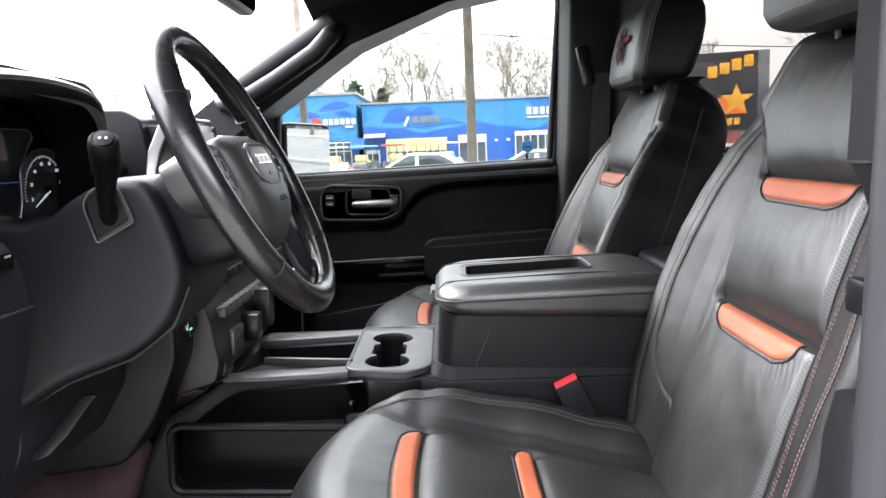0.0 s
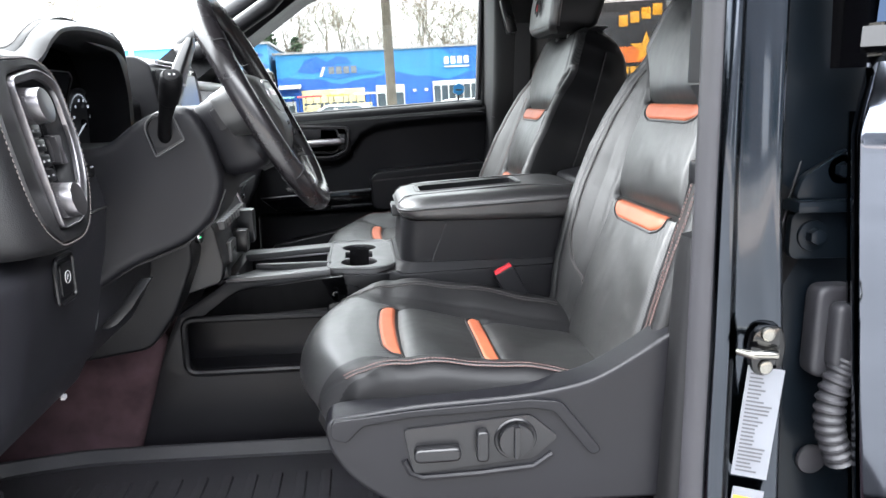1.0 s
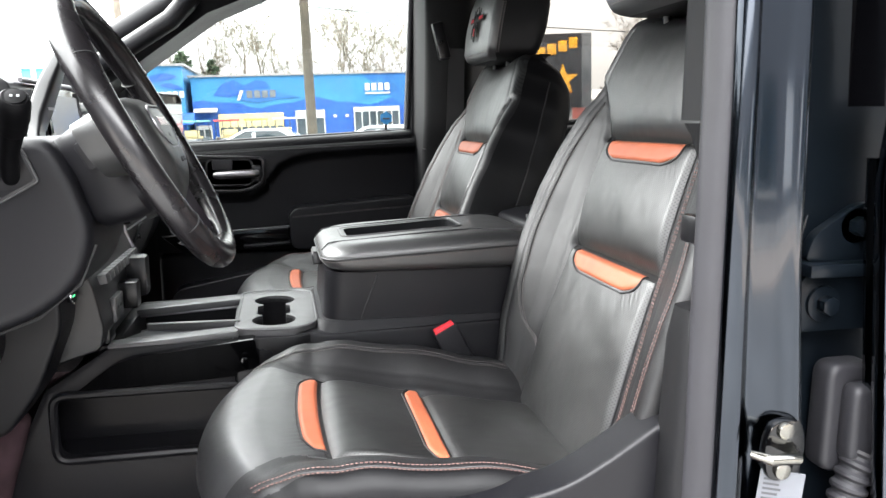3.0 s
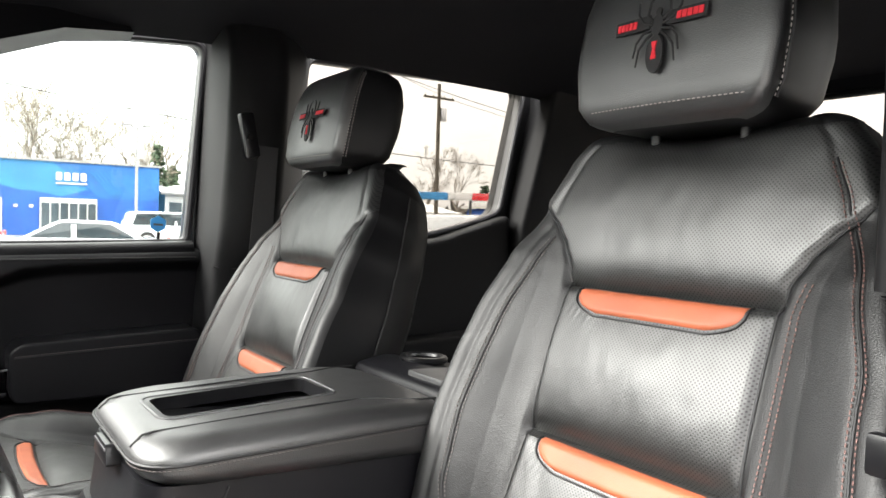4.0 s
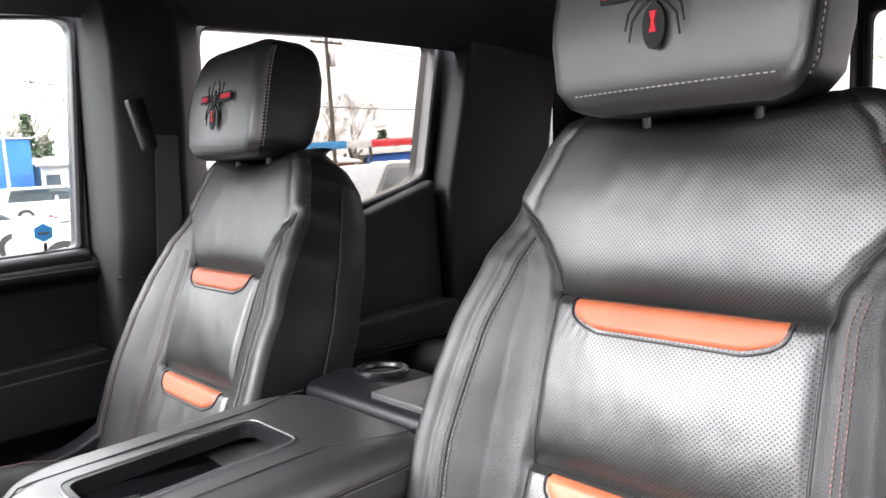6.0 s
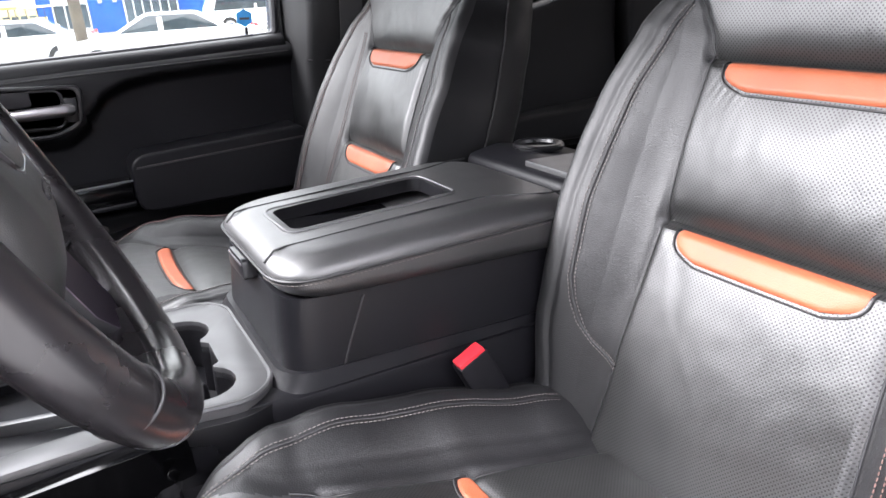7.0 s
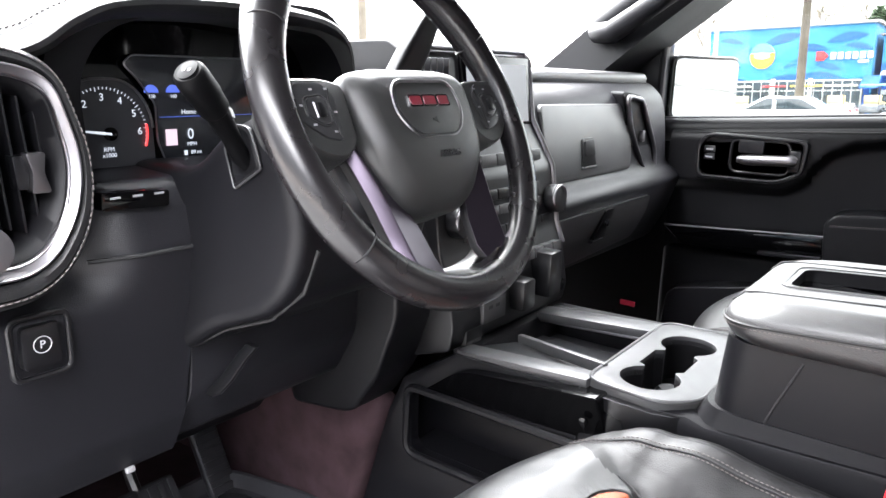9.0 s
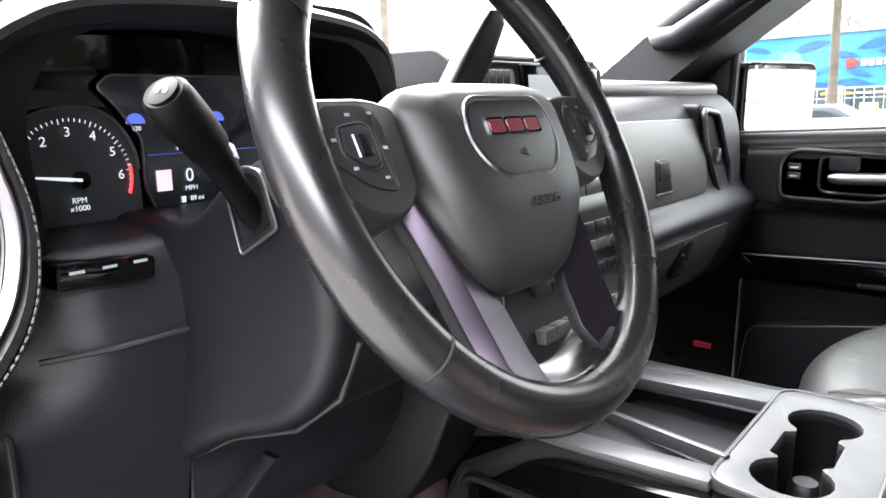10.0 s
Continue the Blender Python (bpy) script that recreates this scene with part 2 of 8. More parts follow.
    return m


LEATHER = material("black_leather", (0.0058, 0.0058, 0.0066), 0.46, spec=1.0, coat=0.35, grain=0.0024, bump=0.00010, vary=0.2, vary_scale=9, rough_vary=0.06)
HIDE = material("dull_black_bolster_leather", (0.0034, 0.0034, 0.0041), 0.48, spec=0.52, grain=0.0024, bump=0.00010, vary=0.2, vary_scale=9, rough_vary=0.06)
PERF = material("perforated_black_leather", (0.0065, 0.0067, 0.0068), 0.43, spec=1.0, coat=0.08, grain=0.0024, bump=0.00005, vary=0.2, vary_scale=9, rough_vary=0.06, holes=0.0031)
ORANGE = material("saddle_orange_leather", (0.28, 0.072, 0.031), 0.55, grain=0.0024, bump=0.00005, vary=0.14, vary_scale=14)
CORD = material("black_seam", (0.008, 0.008, 0.009), 0.6)
THREAD = material("brown_grey_thread", (0.115, 0.062, 0.055), 0.7)
THREAD_L = material("pale_thread", (0.28, 0.25, 0.24), 0.7)
THREAD_D = material("dark_thread", (0.085, 0.074, 0.072), 0.7)
PLASTIC = material("black_grained_plastic", (0.0034, 0.0034, 0.0046), 0.44, spec=0.27, grain=0.0011, bump=0.00003, vary=0.18, vary_scale=5, rough_vary=0.05)
PLASTIC_S = material("black_smooth_plastic", (0.004, 0.004, 0.0048), 0.32, spec=0.4, vary=0.15, vary_scale=8, rough_vary=0.05)
SOFT = material("black_soft_touch_skin", (0.0032, 0.0032, 0.0040), 0.46, spec=0.17, grain=0.0016, bump=0.00003, vary=0.18, vary_scale=5, rough_vary=0.05)
SOFT_PAD = material("black_wheel_pad_skin", (0.020, 0.0205, 0.0205), 0.42, spec=0.6, grain=0.0011, bump=0.00004, vary=0.12, vary_scale=12, rough_vary=0.05)
VINYL = material("matt_black_vinyl", (0.0027, 0.0027, 0.0032), 0.50, spec=0.18, grain=0.0020, bump=0.00003, vary=0.15, vary_scale=8)
PILLAR = material("matt_black_pillar_trim", (0.0030, 0.0030, 0.0036), 0.6, spec=0.22, noise_scale=500, bump=0.00004, vary=0.15, vary_scale=6)
DASH = material("black_grained_dash_skin", (0.0085, 0.0085, 0.0108), 0.44, spec=0.36, grain=0.0018, bump=0.00010, vary=0.18, vary_scale=5, rough_vary=0.05)
PIANO = material("piano_black", (0.0008, 0.0008, 0.001), 0.05, spec=0.4, coat=0.0, rough_vary=0.02, vary_scale=12)
CLOTH = material("charcoal_headliner_cloth", (0.0105, 0.0105, 0.0125), 0.95, noise_scale=900, bump=0.0002, vary=0.15, vary_scale=4, spec=0.08)
CARPET = material("black_carpet", (0.036, 0.022, 0.026), 0.97, noise_scale=700, bump=0.001, vary=0.3, vary_scale=20, spec=0.08)
RUBBER = material("black_rubber", (0.014, 0.0137, 0.0165), 0.55, spec=0.4, noise_scale=300, bump=0.00015, vary=0.2, vary_scale=10)
STALK = material("matt_black_stalk_plastic", (0.0022, 0.0022, 0.0026), 0.50, spec=0.08)
SATIN = material("satin_silver", (0.21, 0.203, 0.213), 0.36, metal=1.0, rough_vary=0.05, vary_scale=20)
TRIM = material("satin_grey_trim", (0.080, 0.080, 0.082), 0.40, metal=0.6, rough_vary=0.06, vary_scale=12)
SPOKE = material("dark_satin_spoke", (0.058, 0.048, 0.064), 0.32, metal=0.85, rough_vary=0.05, vary_scale=15)
CHROME = material("chrome", (0.75, 0.75, 0.77), 0.08, metal=1.0)
ZINC = material("zinc_plated_steel", (0.20, 0.195, 0.175), 0.22, metal=1.0, rough_vary=0.08, vary_scale=60)
# same body paint as PAINT, its colour raised to brighten the door's reflections
PAINT_LIT = material("blue_grey_paint_lightened_for_reflections", (0.066, 0.074, 0.092), 0.07, metal=1.0, coat=0.6, vary=0.04, vary_scale=3)
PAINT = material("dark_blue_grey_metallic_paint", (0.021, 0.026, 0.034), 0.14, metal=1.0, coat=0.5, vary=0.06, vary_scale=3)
# body paint with the shade behind the open door put into its colour
PAINT_SHADED = material("blue_grey_paint_darkened_for_shade", (0.0025, 0.0038, 0.0055), 0.28, metal=0.0, coat=0.0, spec=0.15, vary=0.1, vary_scale=3)
RED = material("red_plastic", (0.50, 0.02, 0.03), 0.35)
KNOB_FACE = material("dark_knob_face", (0.020, 0.020, 0.022), 0.35, spec=0.3)
MARK_RED = material("dull_red_enamel", (0.13, 0.010, 0.02), 0.3, coat=0.5)
STITCH_RED = material("red_embroidery", (0.55, 0.012, 0.025), 0.7, noise_scale=1500, bump=0.0003)
STITCH_BLACK = material("black_embroidery", (0.006, 0.006, 0.007), 0.75, noise_scale=1500, bump=0.0003)
WHITE_MARK = material("white_printed_mark", (0.42, 0.42, 0.43), 0.5)
GREY_MARK = material("grey_printed_mark", (0.25, 0.25, 0.26), 0.5)
PAPER = material("white_sticker_paper", (0.085, 0.089, 0.10), 0.55, vary=0.04, vary_scale=30)
YELLOW = material("yellow_sticker_print", (0.22, 0.13, 0.008), 0.55)
INK = material("grey_print", (0.030, 0.030, 0.034), 0.6)


def glass_mat(name, tint=(1, 1, 1), gloss=1.0):
    m = bpy.data.materials.new(name)
    m.use_nodes = True
    n, l = m.node_tree.nodes, m.node_tree.links
    n.clear()
    out = n.new("ShaderNodeOutputMaterial")
    tr, gl, mx, fr = n.new("ShaderNodeBsdfTransparent"), n.new("ShaderNodeBsdfGlossy"), n.new("ShaderNodeMixShader"), n.new("ShaderNodeLayerWeight")
    pw, ma = n.new("ShaderNodeMath"), n.new("ShaderNodeMath")
    pw.operation, ma.operation = "POWER", "MULTIPLY_ADD"
    pw.inputs[1].default_value = 4.0
    ma.inputs[1].default_value, ma.inputs[2].default_value = 0.45 * gloss, 0.03 * gloss
    tr.inputs[0].default_value = (*tint, 1)
    gl.inputs["Roughness"].default_value = 0.0
    fr.inputs["Blend"].default_value = 0.5
    l.new(fr.outputs["Facing"], pw.inputs[0])
    l.new(pw.outputs[0], ma.inputs[0])
    l.new(ma.outputs[0], mx.inputs[0])
    l.new(tr.outputs[0], mx.inputs[1])
    l.new(gl.outputs[0], mx.inputs[2])
    l.new(mx.outputs[0], out.inputs["Surface"])
    return m


GLASS = glass_mat("side_glass", (0.56, 0.575, 0.565))
GLASS_W = glass_mat("windscreen_glass", (0.61, 0.625, 0.615))
GLASS_T = glass_mat("privacy_tinted_glass", (0.34, 0.33, 0.315))


def glow(name, color, strength):
    m = bpy.data.materials.new(name)
    m.use_nodes = True
    b = m.node_tree.nodes["Principled BSDF"]
    b.inputs["Base Color"].default_value = (*color, 1)
    b.inputs["Emission Color"].default_value = (*color, 1)
    b.inputs["Emission Strength"].default_value = strength
    return m


LCD_WHITE = glow("lit_white_graphic", (0.36, 0.38, 0.41), 0.09)
LCD_BLUE = glow("lit_blue_graphic", (0.05, 0.08, 0.34), 0.09)
LCD_RED = glow("lit_red_graphic", (0.6, 0.03, 0.03), 0.15)
LCD_PINK = glow("lit_pink_square", (0.45, 0.34, 0.38), 0.08)
LCD_GREEN = glow("lit_green_graphic", (0.05, 0.6, 0.15), 0.4)

# ---- cab shell ----
NEAR, FAR, MID = 0.42, 2.23, 1.325   # the two sides and the middle of the cab



floor_pan = solo("floor", box(-1.15, 1.95, 0.50, 2.16, 0.74, 0.865, 0.01), CARPET, "black carpeted cab floor under the seats", "floor", kind="structure")
# the headliner bows a little from side to side
def roof_z(x):
    return curve_at([(-0.55, 1.93), (-0.32, 2.015), (0.0, 2.075), (0.35, 2.105), (0.8, 2.135), (1.4, 2.15), (1.95, 2.13)], x)
def liner(s, t):
    x, y = -0.36 + 2.36 * t, 0.47 + 1.71 * s
    return (x, y, roof_z(x) - 0.075 * abs(2 * s - 1) ** 3)
bm = grid(liner, 24, 40)
up = bmesh.ops.extrude_face_region(bm, geom=bm.faces[:])
bmesh.ops.translate(bm, vec=(0, 0, 0.05), verts=[v for v in up["geom"] if isinstance(v, bmesh.types.BMVert)])
ceiling = solo("ceiling", bm, CLOTH, "charcoal cloth headliner over the cab", "ceiling", kind="structure")

DOOR_WIN = rounded([(-0.485, 1.500), (0.318, 1.552), (0.336, 2.042), (0.05, 2.005), (-0.30, 1.845), (-0.485, 1.712)], [0.015, 0.02, 0.04, 0.1, 0.05, 0.02], 6)
REAR_WIN = rounded([(0.575, 1.575), (0.90, 1.585), (1.05, 1.615), (1.24, 1.672), (1.298, 1.70), (1.372, 2.112), (0.602, 2.058)], [0.02, 0.1, 0.1, 0.05, 0.03, 0.035, 0.035], 6)


def side_shell(lo, hi, outline, holes, mat, name, label, r=0.012):
    return solo(name, prism(outline, "y", lo, hi, r, 2, holes), mat, label, "wall", kind="structure")


# upper frames of the passenger side with both window openings
frame_out = [(-1.20, 1.40), (-1.02, 1.42), (-0.60, 1.715), (-0.33, 1.90), (-0.02, 2.055), (0.35, 2.13), (1.0, 2.165), (1.70, 2.16), (1.95, 2.12), (1.95, 0.80), (1.30, 0.80), (0.34, 0.80), (-0.42, 0.80), (-1.20, 0.80)]
side_shell(2.225, 2.30, frame_out, [DOOR_WIN, REAR_WIN], PLASTIC_S, "wall_passenger_side", "black window frames and body side beyond the passenger seat")
for win, nm, mat, lab in ((DOOR_WIN, "window_1", GLASS, "clear side window of the passenger door"), (REAR_WIN, "window_2", GLASS_T, "tinted side window of the rear passenger door")):
    w = solo(nm, prism(win, "y", 2.262, 2.266), mat, lab, "window", kind="structure")
    w.visible_shadow = False
    ring = [Vector((x, 2.222, z)) for x, z in win]
    part("window_seal", tube(ring, 0.009, 8, True), RUBBER, w)
# a round security sticker low in the window, on a small stub
stk = solo("window_sticker", disc((0.258, 2.258, 1.592), (0, -1, 0), 0.020, 0.0015, 6), material("blue_sticker", (0.05, 0.33, 0.75), 0.4), "small blue six-sided sticker on the window", "sticker")
part("sticker_band", box(0.247, 0.269, 2.2555, 2.2565, 1.588, 1.593), PAPER, stk)
solo("door_lock_pin", tube([(0.252, 2.225, 1.545), (0.252, 2.225, 1.572)], 0.004, 8), PLASTIC_S, "black lock pin on the passenger door sill", "lock pin")

# passenger door trim
def door_trim():
    door = thing("door_1", "black trimmed passenger door with silver handle and armrest", "car door", kind="structure")
    # one moulded upper panel: a proud band under the window that runs down round the handle, hollow behind it
    band = [(-0.43, 1.352), (-0.16, 1.356), (-0.118, 1.378), (-0.098, 1.418), (-0.068, 1.450), (-0.02, 1.470), (0.06, 1.482), (0.20, 1.492), (0.34, 1.498)]
    def moulded(s_, t_):
        x, z = -0.425 + 0.760 * s_, 1.20 + 0.312 * t_
        top = 1.487 + 0.068 * (x + 0.425)
        z = 1.20 + (top - 1.20) * t_
        proud = smooth_step(-0.014, 0.016, z - curve_at(band, x))
        roll = round_off(max(0.0, top - z), 0.03) if top - z < 0.03 else 0.0
        hollow = 0.010 * math.sin(math.pi * min(1.0, max(0.0, (z - 1.24) / 0.24))) * smooth_step(-0.1, 0.02, x)
        return (x, 2.184 - 0.024 * proud + hollow * (1 - proud) + roll, z)
    bm = grid(moulded, 90, 60)
    up_ = bmesh.ops.extrude_face_region(bm, geom=bm.faces[:])
    bmesh.ops.translate(bm, vec=(0, 0.04, 0), verts=[v for v in up_["geom"] if isinstance(v, bmesh.types.BMVert)])
    part("upper_panel", bm, SOFT, door)
    part("sill_roll", tube([(-0.46, 2.205, 1.478), (-0.2, 2.203, 1.494), (0.05, 2.201, 1.510), (0.325, 2.20, 1.530)], 0.028, 14), SOFT, door)
    part("sill_line", tube([(-0.40, 2.164, 1.478), (-0.1, 2.162, 1.497), (0.325, 2.160, 1.520)], 0.0012, 6), CORD, door)
    part("lower_panel", prism([(-0.425, 0.86), (0.335, 0.86), (0.335, 1.21), (-0.425, 1.19)], "y", 2.175, 2.235, 0.015, 3), PLASTIC, door)
    # handle bowl
    bowl = rounded([(-0.355, 1.375), (-0.170, 1.375), (-0.118, 1.40), (-0.112, 1.478), (-0.33, 1.484), (-0.36, 1.455)], [0.02, 0.03, 0.02, 0.02, 0.02, 0.02], 5)
    inner = rounded([(-0.345, 1.384), (-0.172, 1.384), (-0.128, 1.405), (-0.122, 1.470), (-0.327, 1.475), (-0.348, 1.452)], [0.018, 0.028, 0.018, 0.018, 0.018, 0.018], 5)
    b = part("handle_bezel", prism(bowl, "y", 2.146, 2.17, 0.004, 2, [inner]), PLASTIC_S, door)
    part("bowl_back", prism(inner, "y", 2.160, 2.17), PLASTIC, b)
    hole = rrect(-0.278, -0.150, 1.395, 1.470, 0.02)
    part("bowl_rim", tube([Vector((x, 2.156, z)) for x, z in hole], 0.004, 8, True), PLASTIC_S, b)
    part("bowl_pad", prism(rrect(-0.262, -0.205, 1.44, 1.472, 0.008), "y", 2.150, 2.162, 0.004), PLASTIC, b)
    handle = part("door_handle", loft([[Vector((x, 2.138 + 0.010 * math.cos(a) * k, 1.4265 + dz + 0.0125 * math.sin(a) * k)) for a in [i * math.pi / 8 for i in range(16)]] for x, k, dz in
                  ((-0.258, 0.55, 0.0), (-0.250, 0.85, 0.0), (-0.235, 1.0, 0.0), (-0.16, 1.0, 0.004), (-0.145, 1.05, 0.005), (-0.135, 0.9, 0.005), (-0.130, 0.5, 0.005))]), SATIN, door, "satin silver pull handle")
    part("hinge_block", box(-0.150, -0.125, 2.142, 2.165, 1.405, 1.455, 0.006), PLASTIC_S, handle)
    for i in range(2):
        sw = part("lock_button", box(-0.338, -0.312, 2.148, 2.162, 1.437 - 0.018 * i, 1.452 - 0.018 * i, 0.002), PLASTIC_S, b)
        part("lock_mark", box(-0.333, -0.317, 2.1472, 2.1482, 1.442 - 0.018 * i, 1.4455 - 0.018 * i), GREY_MARK, sw)
    # armrest with gloss trim ahead of it
    arm = rounded([(-0.045, 1.21), (-0.053, 1.314), (-0.033, 1.334), (0.325, 1.362), (0.335, 1.225)], [0.03, 0.025, 0.02, 0.02, 0.02], 4)
    a = part("armrest", prism(arm, "y", 2.085, 2.18, 0.018, 4), SOFT, door)
    part("stitching", stitches([(-0.04 + 0.01 * i, 2.0845, 1.309 + 0.00078 * i) for i in range(37)]), THREAD_D, a)
    part("seam", tube([(-0.042, 2.086, 1.306), (0.33, 2.086, 1.335)], 0.0014, 6), CORD, a)
    part("gloss_trim", prism([(-0.40, 1.255), (-0.05, 1.278), (-0.05, 1.238), (-0.355, 1.215)], "y", 2.105, 2.175, 0.004), PIANO, door, "piano black trim strip")
    part("bright_line", tube([(-0.402, 2.108, 1.257), (-0.05, 2.104, 1.280)], 0.0022, 8), TRIM, door)
    part("bright_line", tube([(-0.398, 2.110, 1.252), (-0.352, 2.108, 1.216)], 0.0016, 8), TRIM, door)
    part("pull_ledge", prism([(-0.18, 1.228), (-0.05, 1.236), (-0.05, 1.226), (-0.18, 1.218)], "y", 2.10, 2.16, 0.003), PLASTIC_S, door)
    part("map_pocket", prism(rounded([(-0.40, 0.90), (0.25, 0.90), (0.30, 1.15), (-0.05, 1.165), (-0.38, 1.10)], 0.03), "y", 2.11, 2.18, 0.015, 3), PLASTIC, door)
    part("courtesy_light", box(-0.462, -0.425, 2.02, 2.026, 1.060, 1.072, 0.002), glow("red_marker", (0.16, 0.01, 0.02), 0.03), door, "dim red marker")
    return door
door_trim()

# rear passenger door trim
rd = thing("door_2", "black trimmed rear passenger door in shadow", "car door", kind="structure")
part("upper_panel", prism([(0.60, 1.20), (0.60, 1.565), (0.90, 1.575), (1.05, 1.605), (1.30, 1.69), (1.33, 1.20)], "y", 2.165, 2.235, 0.02, 3), PILLAR, rd)
part("lower_panel", prism([(0.60, 0.86), (1.33, 0.86), (1.33, 1.22), (0.60, 1.22)], "y", 2.175, 2.235, 0.012), PILLAR, rd)
part("armrest", prism(rounded([(0.85, 1.24), (0.85, 1.31), (1.30, 1.34), (1.31, 1.24)], 0.02), "y", 2.08, 2.18, 0.016, 3), PILLAR, rd)
part("door_handle", box(0.72, 0.83, 2.135, 2.155, 1.412, 1.434, 0.006), SATIN, rd, "satin silver pull handle")
part("handle_bezel", box(0.68, 0.86, 2.155, 2.17, 1.38, 1.47, 0.01), PLASTIC_S, rd)

# pillars
def pillar(name, rings, mat, label, kind="structure"):
    return solo(name, loft(rings), mat, label, "pillar", kind=kind)


def b_ring(z, x0, x1, y0, y1, r=0.02):
    return [Vector((x, y, z)) for x, y in rrect(x0, x1, y0, y1, r, 4)]
def pass_b(z, d):
    return [Vector((x, y, z)) for x, y in rounded([(0.336, 2.015 + d), (0.375, 1.992 + d), (0.455, 1.985 + d), (0.600, 2.20), (0.600, 2.24), (0.336, 2.24)], [0.02, 0.02, 0.03, 0.01, 0.01, 0.01], 4)]
pillar("trim_passenger_b_pillar", [pass_b(0.84, 0.05), pass_b(1.495, 0.045), pass_b(1.512, 0.03), pass_b(1.60, 0.012), pass_b(1.80, 0.0), pass_b(1.95, 0.005), pass_b(2.03, 0.03), pass_b(2.10, 0.10)], PILLAR, "black trim on the pillar between passenger doors")
part_line = solo("trim", tube([(0.335, 2.058, 1.503), (0.375, 2.033, 1.503), (0.455, 2.027, 1.503)], 0.0018, 6), CORD, "dark joint across the pillar trim", "trim", kind="structure")
# upper belt anchor and webbing on the passenger pillar
belt = thing("seat_belt", "black passenger seat belt on its pillar guide", "seat belt")
part("guide", xform(box(-0.016, 0.016, -0.012, 0.012, -0.05, 0.05, 0.007), Matrix.Translation((0.372, 1.985, 1.80)) @ pose(0, 0, 0, 0, -14, 0)), PLASTIC_S, belt)
part("webbing", loft([[Vector((0.415 + d, 1.976 + d0 + y, z)) for d, y in ((-0.024 * w, 0.0), (0.024 * w, -0.004), (0.024 * w, -0.0015), (-0.024 * w, 0.0025))] for z, w, d0 in ((1.78, 0.9, 0), (1.6, 1, 0.010), (1.5, 1, 0.022), (1.2, 1, 0.035), (0.95, 1, 0.035))]), material("seat_belt_web", (0.016, 0.016, 0.017), 0.85, noise_scale=600, bump=0.0003), belt)
pillar("trim_passenger_c_pillar", [b_ring(1.10, 1.34, 1.78, 2.14, 2.24), b_ring(1.65, 1.32, 1.78, 2.13, 2.24), b_ring(2.05, 1.40, 1.82, 2.11, 2.24), b_ring(2.13, 1.40, 1.85, 2.09, 2.24)], PILLAR, "black trim behind the rear passenger window")
# rear wall with its window in three panes
wall_out = [(0.47, 0.82), (2.20, 0.82), (2.20, 2.14), (0.47, 2.14)]
panes = [rrect(1.225, 2.06, 1.70, 2.085, 0.03), rrect(0.60, 1.195, 1.70, 2.085, 0.03)]
solo("wall_rear", prism(wall_out, "x", 1.90, 1.96, 0.01, 2, panes), CLOTH, "black rear wall of the cab with sliding window", "wall", kind="structure")
for i, p in enumerate(panes):
    g = solo("window_3" if i == 0 else "window_4", prism(p, "x", 1.925, 1.929), GLASS_T, "tinted pane of the sliding rear window", "window", kind="structure")
    g.visible_shadow = False
    part("window_frame", tube([Vector((1.905, y, z)) for y, z in p], 0.010, 8, True), PLASTIC_S, g)
# passenger A-pillar with grab handle
def a_ring(c, wx, wz, y0, y1):
    x, z = c
    return [Vector((x - wx, y0 + 0.02, z + wz)), Vector((x + wx, y0, z - wz)), Vector((x + wx + 0.01, y1, z - wz)), Vector((x - wx, y1, z + wz))]
a_path = [(-1.05, 1.32), (-0.72, 1.572), (-0.50, 1.742), (-0.28, 1.905), (-0.02, 2.025), (0.12, 2.055)]
bm = loft([a_ring(c, 0.035, 0.045, 2.05 + 0.045 * max(0, i - 3), 2.235) for i, c in enumerate(a_path)])
bevel_all(bm, 0.014, 3)
solo("trim_passenger_a_pillar", bm, SOFT, "grey-black windscreen pillar trim on the passenger side", "pillar", kind="structure")
gh = thing("grab_handle", "black grab handle on the windscreen pillar", "grab handle")
gpath = [(-0.60, 2.07, 1.715), (-0.585, 2.045, 1.705), (-0.54, 2.025, 1.705), (-0.44, 2.02, 1.765), (-0.335, 2.02, 1.835), (-0.295, 2.03, 1.88), (-0.28, 2.065, 1.905)]
part("grip", tube(gpath, [0.022, 0.024, 0.026, 0.024, 0.025, 0.026, 0.024], 14), PLASTIC, gh)
part("grip_base", tube([(-0.60, 2.075, 1.72), (-0.45, 2.07, 1.82), (-0.29, 2.07, 1.925)], 0.034, 12, flat=0.8), PLASTIC, gh)

# driver's side: sill, jamb, pillar and the open rear door
sill = solo("trim_driver_sill", prism([(0.44, 0.80), (0.60, 0.80), (0.60, 0.835), (0.50, 0.85), (0.455, 0.84)], "x", -0.75, 0.33, 0.008, 2), PLASTIC, "black plastic sill plate of the driver's opening", "sill", kind="structure")
# the pillar section: inner trim, rubber seal, painted jamb; JAMB sets its plane
JAMB = Matrix.Translation((-0.083, -0.268, 1.573)) @ Matrix.Scale(1.247, 4) @ Matrix.Translation((0.083, 0.268, -1.573))
def jamb_rings(sec, lean=0.0):
    return [[Vector((x + dx * min(1.0, max(0.0, (x - 0.235) / 0.085)), y + dy, z)) for x, y in sec] for z, dx, dy in ((0.70, 0.016, -0.02), (1.0, 0.012, -0.01), (1.2, 0.006, 0.0), (1.32, 0.0, 0.0), (1.475, -0.016, 0.0), (1.60, -0.020, 0.003), (1.85, -0.022, 0.016), (2.05, -0.024, 0.034))]
